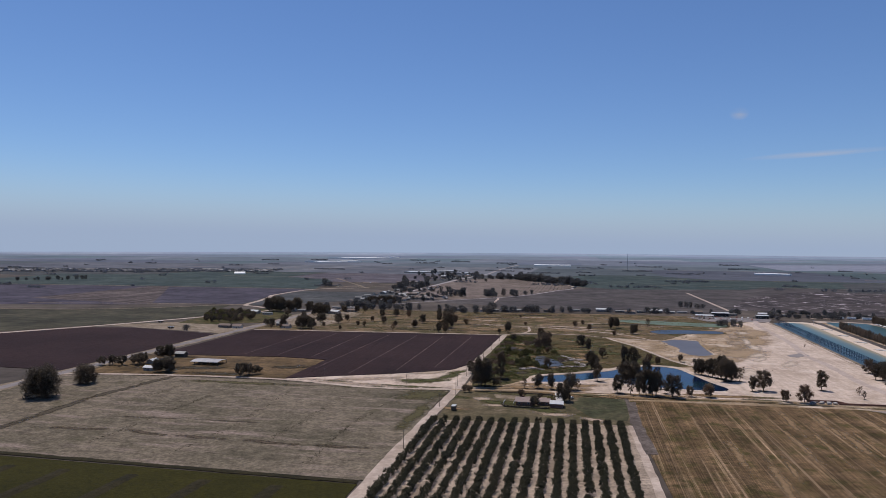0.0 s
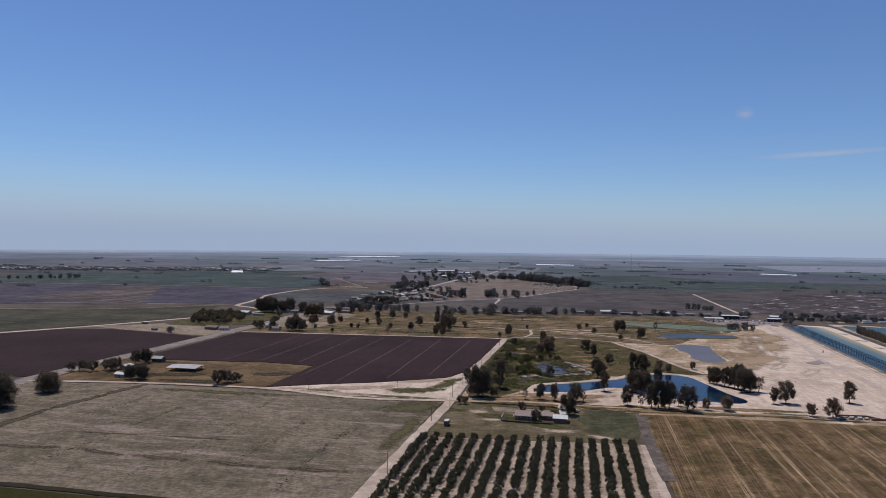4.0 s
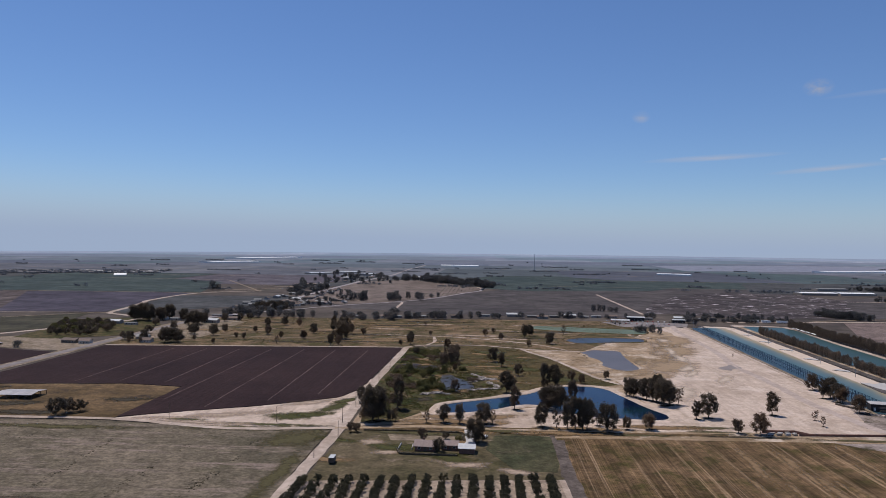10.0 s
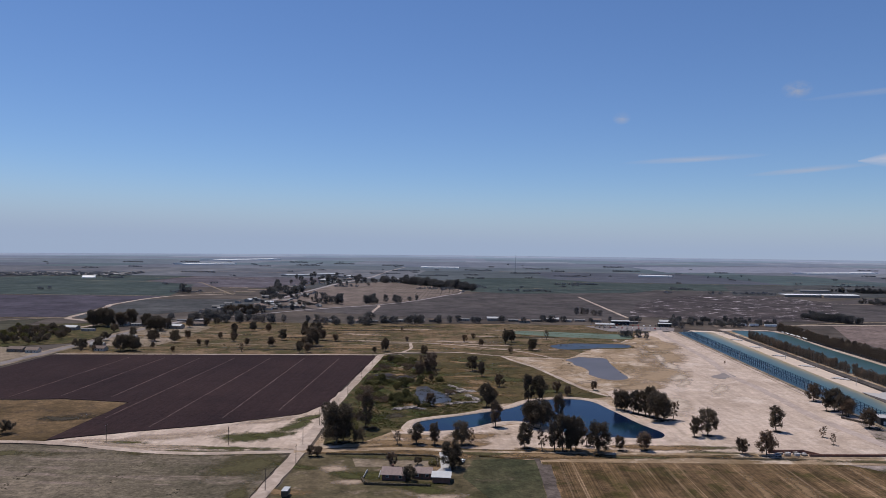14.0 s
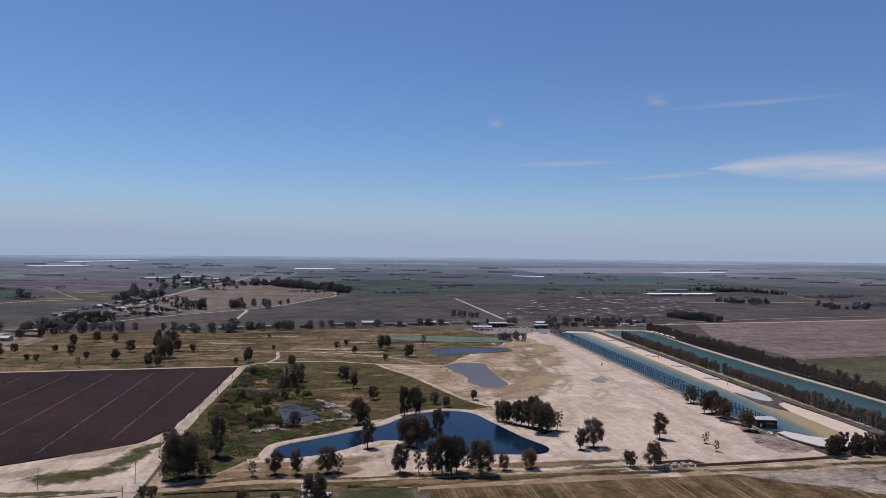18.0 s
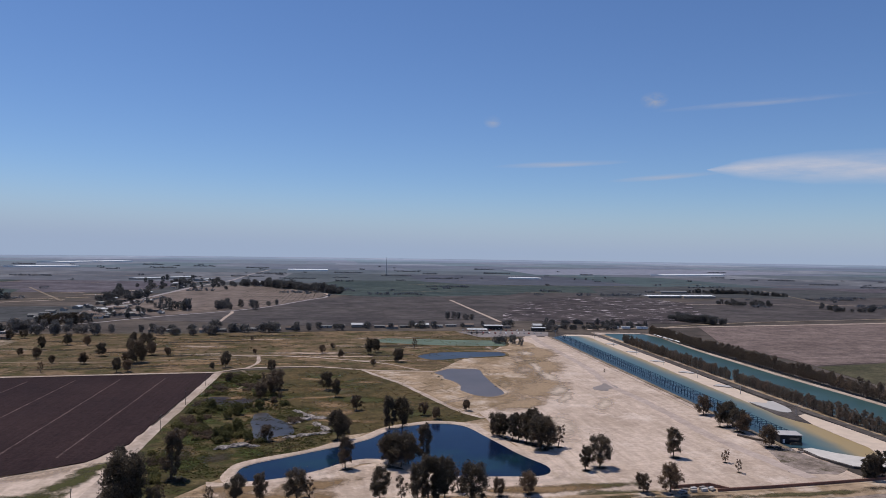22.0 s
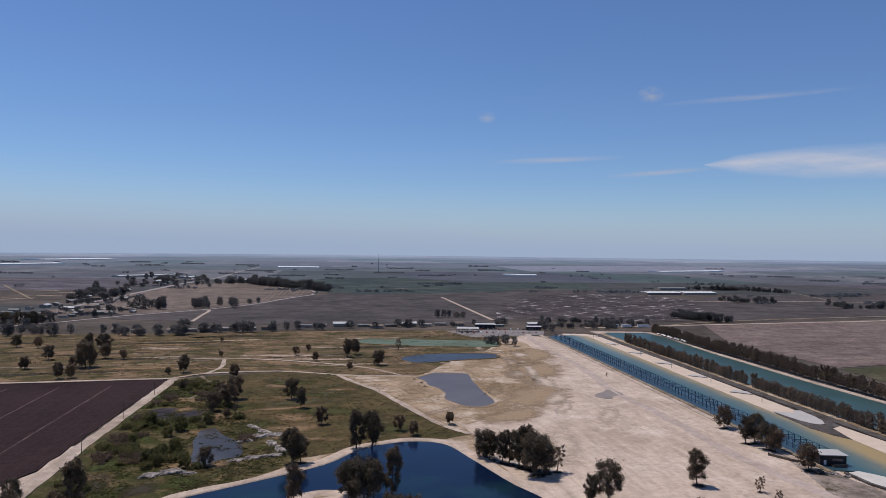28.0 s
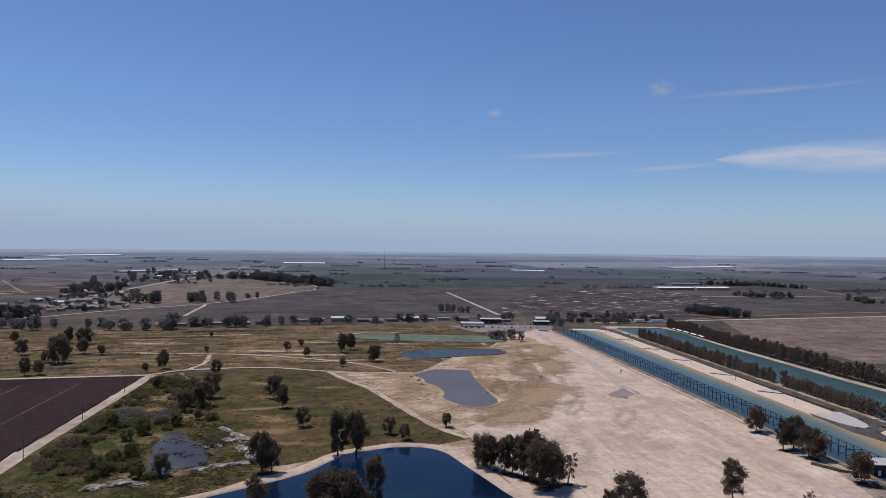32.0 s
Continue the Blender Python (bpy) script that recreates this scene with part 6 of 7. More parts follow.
# ---- rubble in the marsh ----
def build_mound(x, y, sx, sy, h, seed, label, mat=None, turn=0.0):
    rng = random.Random(seed)
    bm = bmesh.new()
    bmesh.ops.create_icosphere(bm, subdivisions=4, radius=1.0)
    for v in bm.verts:
        k = 1 + 0.35 * noise.noise(v.co * 1.7 + Vector((seed, 0, 0))) + 0.25 * noise.noise(v.co * 5 + Vector((0, seed, 0)))
        v.co = Vector((v.co.x * sx * k, v.co.y * sy * k, max(-0.2, v.co.z * h * k)))
    ob = part("rubble_mound", bm, mat or M_ROCK)
    return place(ob, x, y, turn, 0.3, label, "mound")


for k, (x, y, lx, ly, h, turn) in enumerate(((111, 641, 5, 3.0, 1.0, 40), (117, 647, 6, 3.2, 1.2, 10), (125, 648, 6, 3.0, 1.0, -15), (122, 633, 2.2, 5, 0.9, 10), (125, 622, 2.4, 6, 1.0, 5), (116, 668, 2.0, 6, 0.8, 25), (121, 656, 2.2, 6, 0.8, 25), (104, 609, 4, 2.0, 0.8, 10), (112, 611, 5, 2.4, 1.0, 5), (120, 612, 5, 2.2, 0.9, 5), (69, 597, 4.5, 2.8, 1.2, 20), (77, 599, 6, 3.0, 1.3, 0), (84, 596, 3, 1.6, 0.7, 0))):
    build_mound(x, y, lx, ly, h, k + 1, "pale rubble heap beside the swamp pool", turn=turn)
build_mound(115, 630, 5, 8, 0.8, 31, "grassy hump between rubble heaps", M_MARSH)
build_mound(349, 514, 3, 1.5, 0.9, 8, "small heap of stones beside the hut")
build_mound(352, 509, 2.5, 1.2, 0.8, 9, "small heap of stones by the pool path")

# ---- settlement ----
M_WALL_P = plain("cream_paint", (0.50, 0.46, 0.41), 0.8, 0.1, 0.6, per_object=0.25)
HOUSES = [
    (gable_house("house", 13, 8, 2.8, 1.8, M_WALL_H, M_ROOF_G, 3), "pale house with a grey gabled roof"),
    (gable_house("house", 11, 8, 2.8, 1.9, M_WALL_P, M_ROOF_B, 3), "cream house with a brown gabled roof"),
    (gable_house("house", 16, 9, 2.9, 1.8, M_WALL_H, M_ROOF_B, 4), "long pale house with a brown roof"),
    (gable_house("house", 15, 5, 2.5, 0.7, M_WALL_H, M_ROOF_G, 4, 0.3), "drab mobile home with a grey roof"),
    (gable_house("barn", 20, 10, 3.6, 1.8, M_WALL_H, M_ROOF_W, 2), "farm building with a white sheet roof"),
]
used = [False] * len(HOUSES)


def put_house(k, x, y, turn, group):
    src, text = HOUSES[k]
    if used[k]:
        ob = copy_thing(src, pose(x, y, 0.3, 0, 0, turn))
    else:
        used[k] = True
        ob = src
        ob.matrix_basis = pose(x, y, 0.3, 0, 0, turn)
    return tagged(ob, text, "barn" if k == 4 else "house", group)


rng = random.Random(21)
# houses either side of the road through the settlement
def main_road(y):
    return float(np.interp(y, (1110, 1190, 1267, 1420, 1529, 1797, 2167, 2697), (-190, -150, -134, -110, -86, -34, 39, 175)))


for i in range(44):
    y = 1290 + 520 * i / 44 + rng.uniform(-8, 8)
    put_house(rng.choices(range(5), (3, 3, 2, 2, 0.5))[0], main_road(y) + (rng.uniform(16, 34) if i % 3 else -rng.uniform(16, 50)), y, GT + rng.choice((0, 90)) + rng.uniform(-6, 6), "houses in the settlement")
for i in range(34):
    t = rng.random()
    put_house(rng.choices(range(5), (3, 3, 2, 3, 0.3))[0], -92 + 100 * t + rng.uniform(-8, 8), 1318 + 75 * t + rng.uniform(0, 95), GT + rng.choice((0, 90)) + rng.uniform(-6, 6), "houses in the settlement")
for i in range(26):
    y = rng.uniform(1900, 2700)
    put_house(rng.choices(range(5), (2, 1, 2, 2, 2))[0], main_road(y) - rng.uniform(16, 110), y, GT + rng.choice((0, 90)), "houses along the far road")
for x, y, lx, ly, turn in ((-230, 1758, 130, 26, 6), (-170, 1800, 110, 30, 12), (-150, 1890, 110, 30, 18), (-205, 1960, 150, 26, 8), (-100, 2050, 120, 40, 20)):
    growth(C_BARE, x, y, lx, ly, turn, "pale trampled ground west of the settlement", 0.4)
# strip of homes behind the golf course
for x, y, k in ((66, 1128, 1), (84, 1132, 3), (102, 1130, 0), (122, 1136, 3), (150, 1133, 3), (172, 1136, 2), (218, 1150, 3), (236, 1153, 3), (262, 1152, 4), (288, 1140, 3), (300, 1124, 2), (322, 1136, 3), (345, 1138, 4), (366, 1132, 3), (388, 1138, 3), (410, 1132, 2), (30, 1135, 3), (8, 1140, 1), (455, 1105, 3), (505, 1100, 4), (535, 1098, 3)):
    put_house(k, x, y, GT + rng.uniform(-5, 5), "homes behind the golf course")
# farmstead by the paved road
for x, y, k in ((-172, 1146, 3), (-148, 1146, 3), (-194, 873, 1), (-205, 900, 0), (-165, 1064, 4), (-234, 1098, 1), (-217, 1094, 3), (-141, 1096, 2), (-190, 960, 0), (-283, 1052, 4), (-258, 1038, 3), (-268, 872, 2), (-252, 866, 1)):
    put_house(k, x, y, GT + rng.uniform(-8, 8), "farmstead buildings")
for x, y in ((-366, 914), (-329, 853)):
    build_trailer(x, y, GT + rng.uniform(-20, 20), 7, 2.4, 1.8, M_WOOD, "brown livestock trailer in the dirt yard")
for i in range(13):
    plant("cypress", -131 + i * 3.9 + rng.uniform(-2, 2), 1238 + rng.uniform(0, 16), rng.uniform(1.0, 1.5), label="tall dark cypress beside the settlement road", group="cypress row")
for x, y, high in ((-267, 1084, 21), (-257, 1090, 23), (-248, 1083, 22), (-237, 1095, 17), (-229, 1108, 20), (-205, 1088, 16), (-188, 1037, 15), (-177, 1036, 16), (-182, 1048, 17), (-173, 1059, 13), (-137, 929, 13), (-160, 939, 12), (-165, 945, 10), (-213, 950, 9), (-175, 869, 16), (-161, 868, 13), (-168, 874, 15), (-200, 885, 11), (-214, 885, 10), (-194, 986, 10), (-226, 1027, 9), (-222, 893, 9), (-150, 1075, 11), (-132, 1090, 10), (-120, 1100, 9)):
    plant("big2" if high > 14 else "round" if high < 10 else "euc3", x, y, high / (17 if high > 14 else 7 if high < 10 else 12.5), label="dense dark tree shading the farmstead", group="farmstead trees")
rng = random.Random(34)
GROVE = [(-318, 918), (-262, 916), (-256, 955), (-280, 1045), (-338, 1078), (-362, 1062), (-334, 985)]
placed = 0
while placed < 84:
    x, y = rng.uniform(-362, -256), rng.uniform(916, 1078)
    crossings = sum(1 for (x0, y0), (x1, y1) in zip(GROVE, GROVE[1:] + GROVE[:1]) if (y0 > y) != (y1 > y) and x < (x1 - x0) * (y - y0) / (y1 - y0) + x0)
    if crossings % 2 == 0:
        continue
    placed += 1
    plant(rng.choice(("round", "round", "willow")), x, y, rng.uniform(0.65, 1.2), label="dense green tree in the roadside grove", group="grove trees")
# far roofs
def suburb():
    """Countless small gabled houses of a far suburb, one object."""
    rng = random.Random(71)
    verts, faces = [], []
    for _ in range(420):
        t = rng.random()
        x, y = -1620 + 960 * t, 2440 + 270 * t + rng.uniform(-60, 230)
        if -745 < x < -670 and y < 2500:
            continue
        lx, ly, h, r = rng.uniform(5, 9), rng.uniform(4, 6), rng.uniform(2.6, 3.4), rng.uniform(1.2, 2.2)
        m = Matrix.Translation(far(x, y)) @ Matrix.Rotation(rng.choice((0.0, 1.57)) + rng.uniform(-0.2, 0.2), 4, "Z")
        for wall in (True, False):
            k = len(verts)
            if wall:
                verts += [m @ Vector((sx * lx, sy * ly, z)) for z in (-0.5, h) for sx, sy in ((-1, -1), (1, -1), (1, 1), (-1, 1))]
                faces += [(k, k + 1, k + 5, k + 4), (k + 1, k + 2, k + 6, k + 5), (k + 2, k + 3, k + 7, k + 6), (k + 3, k, k + 4, k + 7)]
            else:
                verts += [m @ Vector((sx * (lx + 0.5), sy * (ly + 0.5), h)) for sx, sy in ((-1, -1), (1, -1), (1, 1), (-1, 1))] + [m @ Vector((sx * (lx + 0.5), 0, h + r)) for sx in (-1, 1)]
                faces += [(k, k + 1, k + 5, k + 4), (k + 2, k + 3, k + 4, k + 5), (k + 1, k + 2, k + 5), (k + 3, k, k + 4)]
    m, n, l, b = material("suburb_paint", 0.8)
    l.new(ramp(n, l, n.new("ShaderNodeNewGeometry").outputs["Random Per Island"], (0.0, (0.08, 0.075, 0.078)), (0.6, (0.17, 0.155, 0.15)), (0.85, (0.26, 0.245, 0.24)), (1.0, (0.50, 0.49, 0.49))), b.inputs["Base Color"])
    tagged(new("suburb_houses", mesh_of("suburb_houses", verts, faces, m)), "crowded pale and brown roofs of a far suburb", "houses", kind="stuff")


suburb()


def long_roof(x0, y0, x1, y1, depth, h, label, mat, wall=None, pitch=0.35):
    """A long low building; very far ones stand on the rising land."""
    a, b = Vector((x0, y0)), Vector((x1, y1))
    d = (b - a).normalized()
    nrm = Vector((-d.y, d.x)) * depth
    base = [far(p.x, p.y, 0) for p in (a, b, b + nrm, a + nrm)]
    root = new("long_barn")
    lo = [(*p[:2], p[2] - 1) for p in base]
    hi = [(*p[:2], p[2] + h) for p in base]
    me = mesh_of("wall", lo + hi, [(0, 1, 5, 4), (1, 2, 6, 5), (2, 3, 7, 6), (3, 0, 4, 7)], wall or M_WALL_H)
    part("wall", me, None, root)
    ridge = [tuple((Vector(hi[0]) + Vector(hi[3])) / 2 + Vector((0, 0, h * pitch))), tuple((Vector(hi[1]) + Vector(hi[2])) / 2 + Vector((0, 0, h * pitch)))]
    me = mesh_of("roof", [(*p[:2], p[2] + 0.1) for p in hi] + ridge, [(0, 1, 5, 4), (2, 3, 4, 5), (1, 2, 5), (3, 0, 4)], mat)
    part("roof", me, None, root)
    return tagged(root, label, "barn")


long_roof(1106, 1690, 1197, 1681, 40, 5.5, "long white-roofed barn on the plain", M_WHITE)
long_roof(1203, 1680, 1292, 1671, 40, 5.5, "long white-roofed barn beside its twin", M_WHITE)
long_roof(1289, 1887, 1376, 1881, 30, 5, "grey barn behind the white ones", M_ROOF_G)
long_roof(510, 3970, 716, 3935, 130, 5, "very long white roof on the horizon plain", M_WHITE, M_WHITE)
long_roof(1310, 2960, 1425, 2886, 60, 5, "long white sheeted store on the plain", M_WHITE, M_WHITE)
long_roof(-770, 4300, -540, 4560, 140, 5, "long pale roof far on the plain", M_WHITE, M_WHITE)
long_roof(-820, 5800, -420, 6500, 200, 5, "far pale roof near the horizon", M_WHITE, M_WHITE)
long_roof(2454, 3440, 3001, 3600, 90, 5, "long white roof beside the flooded land", M_WHITE, M_WHITE)
long_roof(-724, 2440, -688, 2447, 24, 2.2, "white tent-like hall at the far suburb", M_WHITE, M_WHITE, 2.6)
long_roof(-124, 2681, 52, 2853, 36, 5, "pale packing shed by the far road", M_ROOF_W)
long_roof(74, 2600, 110, 2660, 30, 5, "pale shed by the far road", M_ROOF_W)
long_roof(212, 2300, 250, 2285, 16, 9, "white farm building beside the windbreak", M_ROOF_W, M_WHITE)


def far_water(pts, label):
    verts = [far(*p, 0.6) for p in pts]
    return tagged(new("water", mesh_of("water", verts, [tuple(range(len(verts)))], M_FLOOD)), label, "water", kind="structure")


M_FLOOD = water("flooded_land", (0.24, 0.24, 0.28), 0.5, 0.02, spec=0.2)
flood = [(1721, 3525), (2100, 3560), (2600, 3610), (3108, 3656), (3700, 3900), (4191, 4300), (4191, 4807), (3512, 5138), (2700, 4900), (2043, 4675), (1850, 4000)]
far_water(flood[::-1] if sum(flood[i - 1][0] * flood[i][1] - flood[i][0] * flood[i - 1][1] for i in range(len(flood))) < 0 else flood, "pale flooded land near the horizon")

# mud flats with pale crusts
sheet("mud_flat", [(500, 1215), (640, 1500), (900, 1760), (1100, 1690), (1080, 1500), (900, 1250), (780, 1130), (640, 1125)], 0.32, soil("crusted_mud", (0.042, 0.036, 0.036), (0.080, 0.068, 0.064), 0.01, 0.06, (0.86, 0.80, 0.78), 0.645, streak=((0.80, 0.74, 0.72), 0.035, 0.055, 0.635), rough_mix=0.5), "dark mud flat with pale crusts", "ground", 8.0)

# ---- mid and far trees ----
FARTREE = "dark tree in the distance"
joined_v, joined_f = [], []


def join_tree(key, x, y, size):
    """Adds a tree to the one object that holds the countless settlement trees."""
    if MOULDS[key][2] is None:
        plant(key, x, y, size, label=FARTREE, group="trees behind the golf course")
        return
    tree_m = pose(x, y, 0.3, 0, 0, (x * 37 + y * 11) % 360) @ Matrix.Scale(size, 4)
    crown = [c for c in MOULDS[key][2][0].children if c.name.startswith("crown")][0].data
    k = len(joined_v)
    joined_v.extend(tree_m @ v.co for v in crown.vertices)
    joined_f.extend(tuple(q + k for q in p.vertices) for p in crown.polygons)


for x0, y0, x1, y1, n, sizes, single in (
    (-215, 1110, -120, 1200, 12, (0.6, 1.0), True),
    (-140, 1236, -72, 1290, 14, (0.7, 1.2), False), (-110, 1300, -10, 1460, 24, (0.4, 0.9), False), (-112, 1650, -38, 1960, 22, (1.0, 1.6), False), (-120, 1500, 0, 1640, 14, (0.5, 0.9), False), (-90, 2050, 130, 2640, 46, (0.7, 1.5), False), (-6, 1445, 46, 1480, 8, (1.0, 1.5), False),
    (84, 1450, 156, 1515, 8, (0.8, 1.4), False), (150, 2230, 240, 2330, 18, (1.0, 1.7), False), (-100, 1120, 20, 1175, 9, (0.7, 1.0), True), (-150, 1170, -30, 1185, 7, (0.9, 1.3), True)):
    rr = random.Random(int(x0 + y0))
    for i in range(n):
        spot = rr.uniform(x0, x1), rr.uniform(y0, y1), rr.uniform(*sizes)
        key = "far%d" % rr.randint(1, 3)
        if single:
            plant(key, *spot, label="dark dense tree among the farm buildings", group="farmstead trees")
        else:
            join_tree(key, *spot)
for x, y, s in ((17, 1104, 1.1), (34, 1102, 1.0), (52, 1097, 1.1), (73, 1096, 1.3), (78, 1104, 1.5), (112, 1114, 1.1), (136, 1108, 1.3), (146, 1110, 1.4), (175, 1113, 0.9), (30, 1110, 1.0), (-115, 1131, 1.2), (-95, 1127, 1.2), (-53, 1118, 1.2), (190, 1116, 0.8), (380, 948, 1.0), (376, 955, 0.8), (392, 946, 0.9), (394, 930, 0.7), (496, 1040, 0.9), (498, 1062, 1.1), (420, 1240, 0.9), (428, 1235, 0.9), (437, 1238, 0.8), (446, 1230, 0.9), (455, 1228, 0.8), (456, 1110, 0.7), (130, 1500, 1.1), (150, 1512, 1.2), (180, 1530, 0.8), (196, 1545, 0.8), (-292, 1745, 1.6), (-280, 1750, 1.2), (-305, 838, 0.7)):
    plant("far%d" % (int(x + y) % 3 + 1), x, y, s, label=FARTREE, group="trees behind the golf course")
for x0, y0, x1, y1, n in ((505, 1085, 660, 1068, 30), (565, 1050, 600, 1062, 6), (539, 1146, 656, 1104, 34), (780, 1165, 800, 1092, 44), (1140, 1493, 1150, 1450, 10), (1140, 1447, 1230, 1415, 20), (1289, 1345, 1237, 1268, 12), (1240, 1262, 1330, 1254, 12), (246, 2222, 312, 2060, 38), (312, 2050, 380, 1885, 44), (10, 1122, 480, 1124, 19), (1381, 1914, 1444, 1860, 16), (1444, 1854, 1512, 1850, 50), (1525, 1848, 1540, 1694, 34), (-1134, 1862, -980, 1965, 14)):
    rr = random.Random(int(x1 + y1))
    for i in range(n):
        t = (i + rr.random()) / n
        join_tree("far%d" % rr.randint(1, 3), x0 + (x1 - x0) * t + rr.uniform(-9, 9), y0 + (y1 - y0) * t + rr.uniform(-9, 9), rr.uniform(0.55, 1.15) * (1.75 if 240 < x0 < 320 and y0 > 2000 else 0.62 if 500 < x0 < 600 and y0 < 1150 else 1.0))
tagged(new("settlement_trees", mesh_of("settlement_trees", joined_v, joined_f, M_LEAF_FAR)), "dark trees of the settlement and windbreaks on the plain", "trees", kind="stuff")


def far_woods():
    """Countless far trees: rows and clumps of leaf tufts on the plain, one object."""
    rng = random.Random(77)
    verts, faces = [], []
    clumps = []
    for _ in range(170):
        d = 1800 * (3.0 ** rng.random())
        a = radians(rng.uniform(-38, 62))
        clumps.append((d * math.sin(a), d * math.cos(a), rng.choice((1, 2, 3, 6, 12)), 0))
    for i in range(240):
        t = rng.random()
        clumps.append((-1640 + 980 * t, 2430 + 270 * t + rng.uniform(-60, 230), rng.choice((1, 2, 3)), 0))
    for x, y, k, turn in clumps:
        if 480 < x < 1100 and 1100 < y < 1760:
            continue
        for i in range(k):
            u, v = (i * 11 + rng.uniform(-4, 4), rng.uniform(-5, 5))
            if turn:
                u, v = v, u * 3
            gx, gy = grid_to_plan(u, v)
            b = Vector(far(x + gx, y + gy))
            h, w = rng.uniform(3.5, 7.5), rng.uniform(5, 9)
            for _ in range(30):
                p = b + Vector((rng.gauss(0, 0.45) * w, rng.gauss(0, 0.45) * w, h * rng.uniform(0.1, 0.95)))
                a = Vector((rng.gauss(0, 1), rng.gauss(0, 1), rng.gauss(0, 1))).normalized() * rng.uniform(1.2, 2.4)
                c = a.cross(Vector((rng.gauss(0, 1), rng.gauss(0, 1), rng.gauss(0, 1)))).normalized() * rng.uniform(1.0, 1.8)
                n = len(verts)
                verts += [p - a, p + c, p + a, p - c]
                faces.append((n, n + 1, n + 2, n + 3))
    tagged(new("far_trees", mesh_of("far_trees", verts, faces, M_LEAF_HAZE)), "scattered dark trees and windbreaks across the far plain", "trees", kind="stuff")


far_woods()

# rows of the young triangular orchard
def young_rows():
    rng = random.Random(9)
    verts, faces = [], []
    for r in range(30):
        for k in range(70):
            x, y = grid_to_plan(-200 + r * 9, 1480 + k * 13)
            inside = 150 < x < 328 and 1520 + (x - 176) * 1.75 < y < 2230 - max(0, x - 240) * 3.0
            if not inside:
                continue
            for _ in range(2):
                p = Vector((x + rng.uniform(-1, 1), y + rng.uniform(-3, 3), 0.3 + rng.uniform(0.3, 1.8)))
                a = Vector((rng.gauss(0, 1), rng.gauss(0, 1), rng.gauss(0, 1))).normalized() * 0.6
                c = a.cross(Vector((rng.gauss(0, 1), rng.gauss(0, 1), rng.gauss(0, 1)))).normalized() * 0.6
                n = len(verts)
                verts += [p - a, p + c, p + a, p - c]
                faces.append((n, n + 1, n + 2, n + 3))
    tagged(new("young_orchard", mesh_of("young_orchard", verts, faces, M_LEAF_O)), "young orchard rows on the pale triangle", "trees", kind="stuff")


young_rows()
bm = bmesh.new()
b = far(887, 3382)
tube(bm, b, (b[0], b[1], b[2] + 75), 1.2, 0.5, 6)
tagged(part("radio_mast", bm, M_STEEL), "thin grey radio mast on the far plain", "mast")


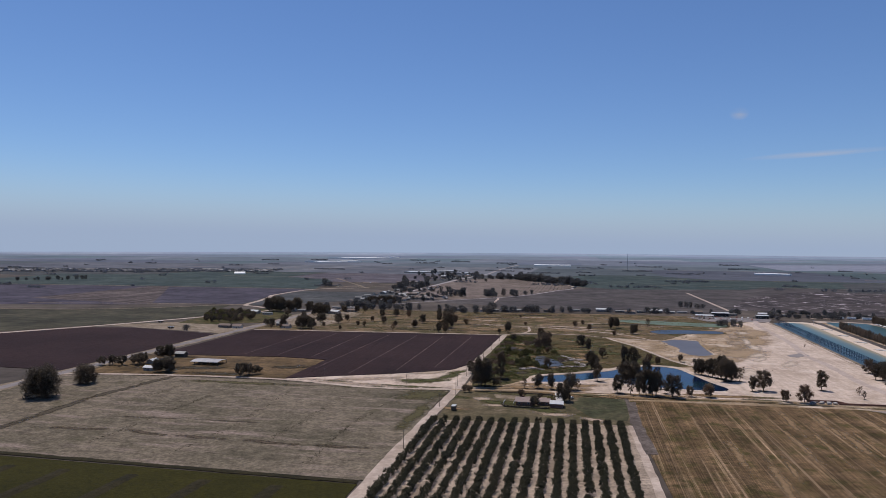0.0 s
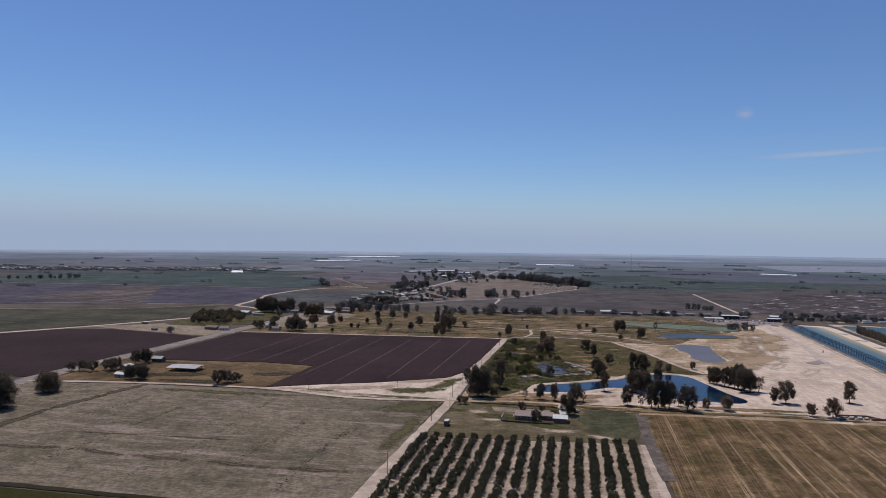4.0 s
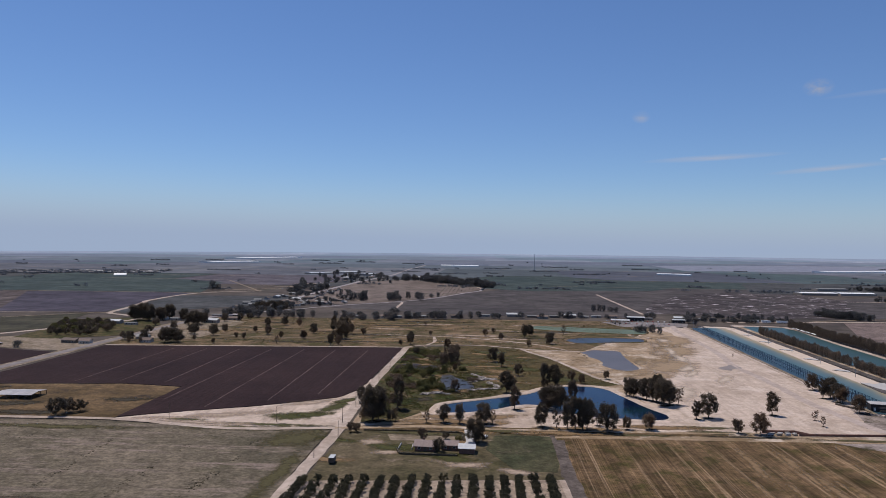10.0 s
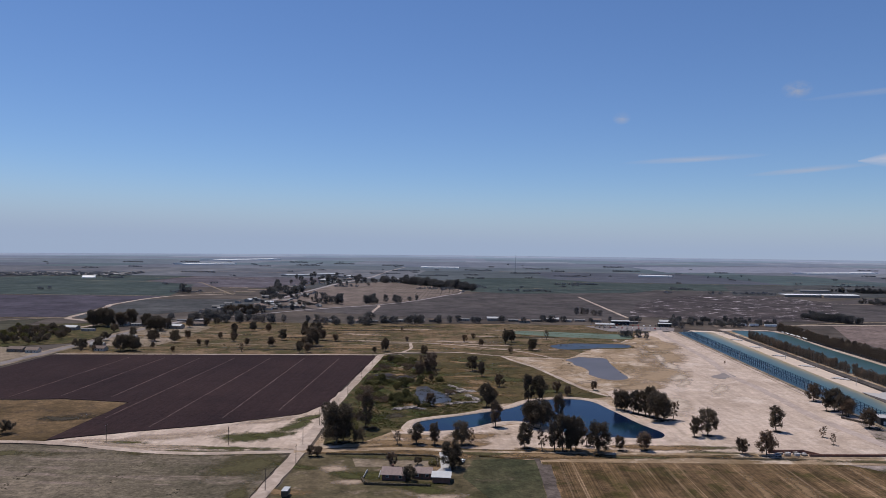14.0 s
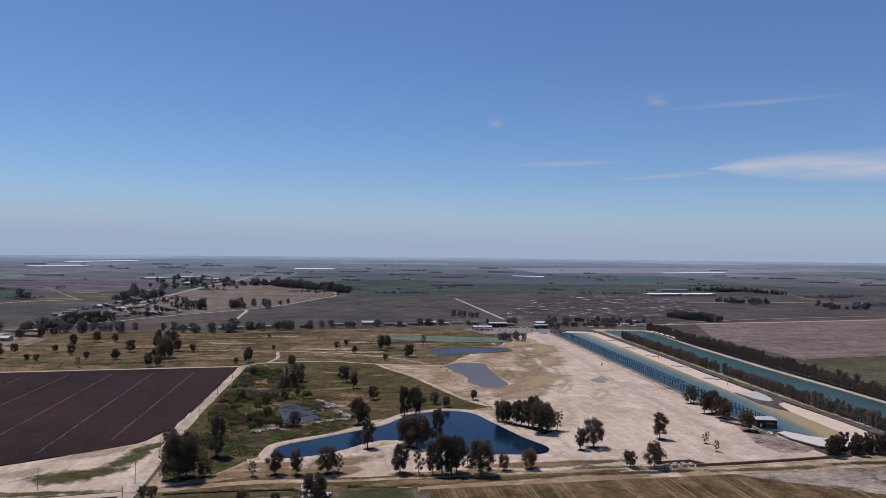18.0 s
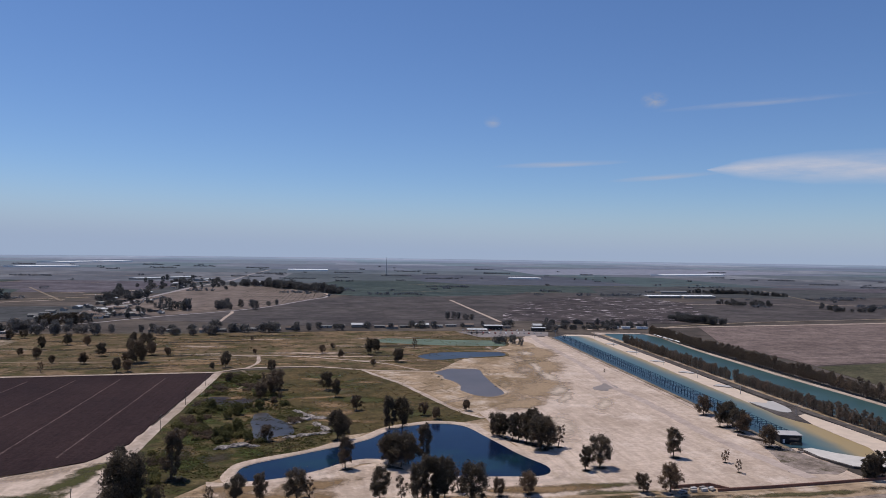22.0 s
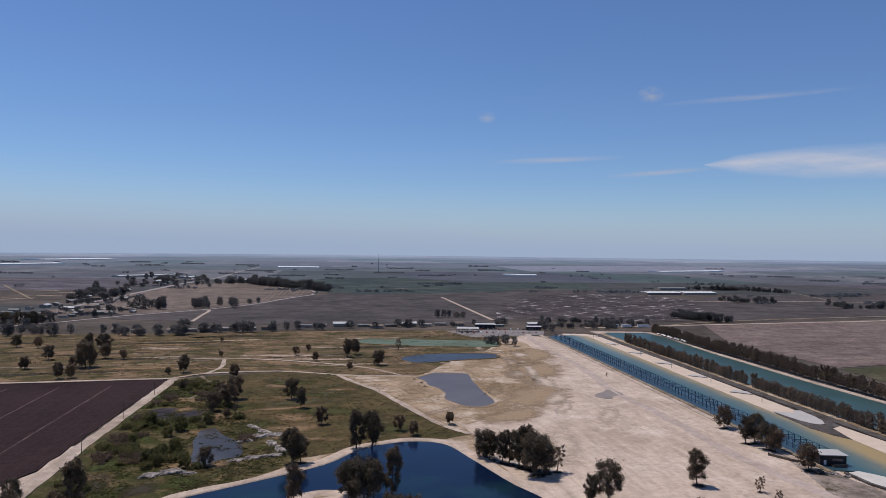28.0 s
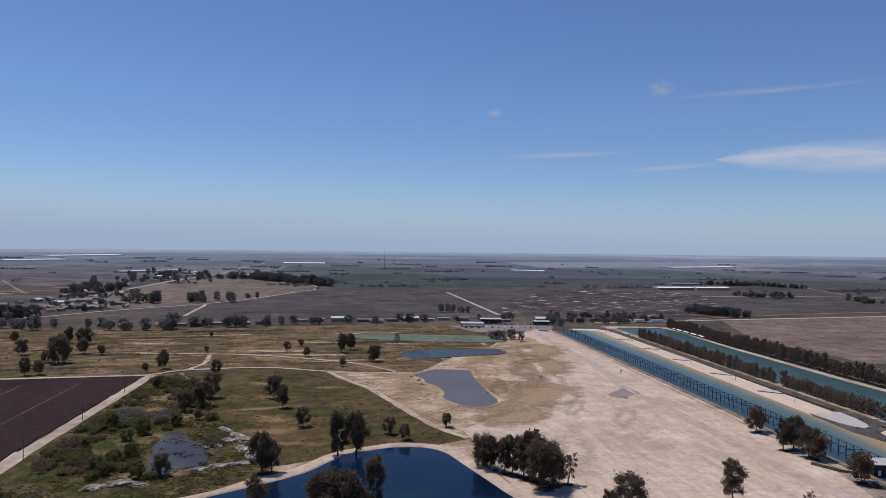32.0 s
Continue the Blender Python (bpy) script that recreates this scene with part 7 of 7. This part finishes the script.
# ---- clouds: thin sheets far off in the sky ----
def cloud_material(name, scale, stretch, at, bright, wedge=False):
    m = bpy.data.materials.new(name)
    m.use_nodes = True
    n, l = m.node_tree.nodes, m.node_tree.links
    n.clear()
    out = n.new("ShaderNodeOutputMaterial")
    co = n.new("ShaderNodeTexCoord")
    f = noise_at(n, l, co.outputs["Object"], scale, 7, 0.62, (stretch, 1, 1))
    x = n.new("ShaderNodeVectorMath")
    x.operation = 'LENGTH'
    mp = n.new("ShaderNodeMapping")
    mp.vector_type = 'POINT'
    mp.inputs["Location"].default_value = (-1, -1, 0)
    mp.inputs["Scale"].default_value = (2, 2, 0)
    l.new(co.outputs["Generated"], mp.inputs[0])
    l.new(mp.outputs[0], x.inputs[0])
    edge = ramp(n, l, x.outputs["Value"], (0.15, (1, 1, 1)), (1.0, (0, 0, 0)))
    if wedge:
        xyz = n.new("ShaderNodeSeparateXYZ")
        l.new(mp.outputs[0], xyz.inputs[0])
        up = n.new("ShaderNodeMath")
        up.operation = 'ABSOLUTE'
        l.new(xyz.outputs[1], up.inputs[0])
        thick = n.new("ShaderNodeValToRGB")
        for el, (p, h) in zip((thick.color_ramp.elements[0], thick.color_ramp.elements[1], thick.color_ramp.elements.new(0.12), thick.color_ramp.elements.new(0.3)), ((0.0, 0.03), (1.0, 0.9), (0.10, 0.50), (0.3, 0.82))):
            el.position, el.color = p, (h, h, h, 1)
        xx = n.new("ShaderNodeSeparateXYZ")
        l.new(co.outputs["Generated"], xx.inputs[0])
        l.new(xx.outputs[0], thick.inputs[0])
        rel = n.new("ShaderNodeMath")
        rel.operation = 'DIVIDE'
        l.new(up.outputs[0], rel.inputs[0])
        l.new(thick.outputs[0], rel.inputs[1])
        edge = ramp(n, l, rel.outputs[0], (0.15, (1, 1, 1)), (0.6, (0.55, 0.55, 0.55)), (1.0, (0, 0, 0)))
    body = ramp(n, l, f, (at - 0.18, (0, 0, 0)), (at + 0.2, (1, 1, 1)))
    k = mix(n, l, edge, body, 1.0, 'MULTIPLY')
    em = n.new("ShaderNodeEmission")
    em.inputs[0].default_value = (0.78, 0.83, 1.0, 1)
    em.inputs[1].default_value = bright
    tr = n.new("ShaderNodeBsdfTransparent")
    sh = n.new("ShaderNodeMixShader")
    l.new(k, sh.inputs[0])
    l.new(tr.outputs[0], sh.inputs[1])
    l.new(em.outputs[0], sh.inputs[2])
    l.new(sh.outputs[0], out.inputs[0])
    return m


CLOUD_A = cloud_material("bright_cloud", 0.010, 0.16, 0.42, CLOUD_POWER * 0.93, True)
CLOUD_B = cloud_material("wispy_cloud", 0.008, 0.15, 0.49, CLOUD_POWER * 0.80)
CLOUD_C = cloud_material("faint_cloud", 0.02, 0.6, 0.54, CLOUD_POWER * 0.68)
CLOUD_D = cloud_material("feather_cloud", 0.008, 0.15, 0.56, CLOUD_POWER * 0.74)


def cloud(az, el, w, h, roll, mat, label):
    """A sheet at an azimuth (degrees right of +y) and elevation, w by h degrees."""
    d = 4560.0
    a, e = radians(az), radians(el)
    p = Vector((MID.x, MID.y, 95)) + d * Vector((math.sin(a) * math.cos(e), math.cos(a) * math.cos(e), math.sin(e)))
    sx, sy = d * radians(w) / 2, d * radians(h) / 2
    me = mesh_of("cloud", [(-sx, -sy, 0), (sx, -sy, 0), (sx, sy, 0), (-sx, sy, 0)], [(0, 1, 2, 3)], mat)
    ob = new("cloud", me)
    ob.matrix_basis = look(p, p + (p - Vector((MID.x, MID.y, 95))), roll)
    ob.visible_shadow = False
    return tagged(ob, label, "cloud", kind="structure")


cloud(51.3, 6.55, 24, 3.0, -1.5, CLOUD_A, "bright flat cloud low in the sky")
cloud(28.5, 7.3, 11, 0.55, 2.0, CLOUD_B, "thin streak of cloud")
cloud(36.4, 6.25, 9, 0.5, 4.0, CLOUD_B, "thin streak of cloud")
cloud(43, 11.45, 15, 0.55, 1.5, CLOUD_D, "faint feathered streak of cloud")
cloud(35.5, 12.0, 2.2, 1.4, 0.0, CLOUD_C, "small puff of cloud")
cloud(23.0, 10.6, 1.5, 1.1, 0.0, CLOUD_D, "faint puff of cloud")
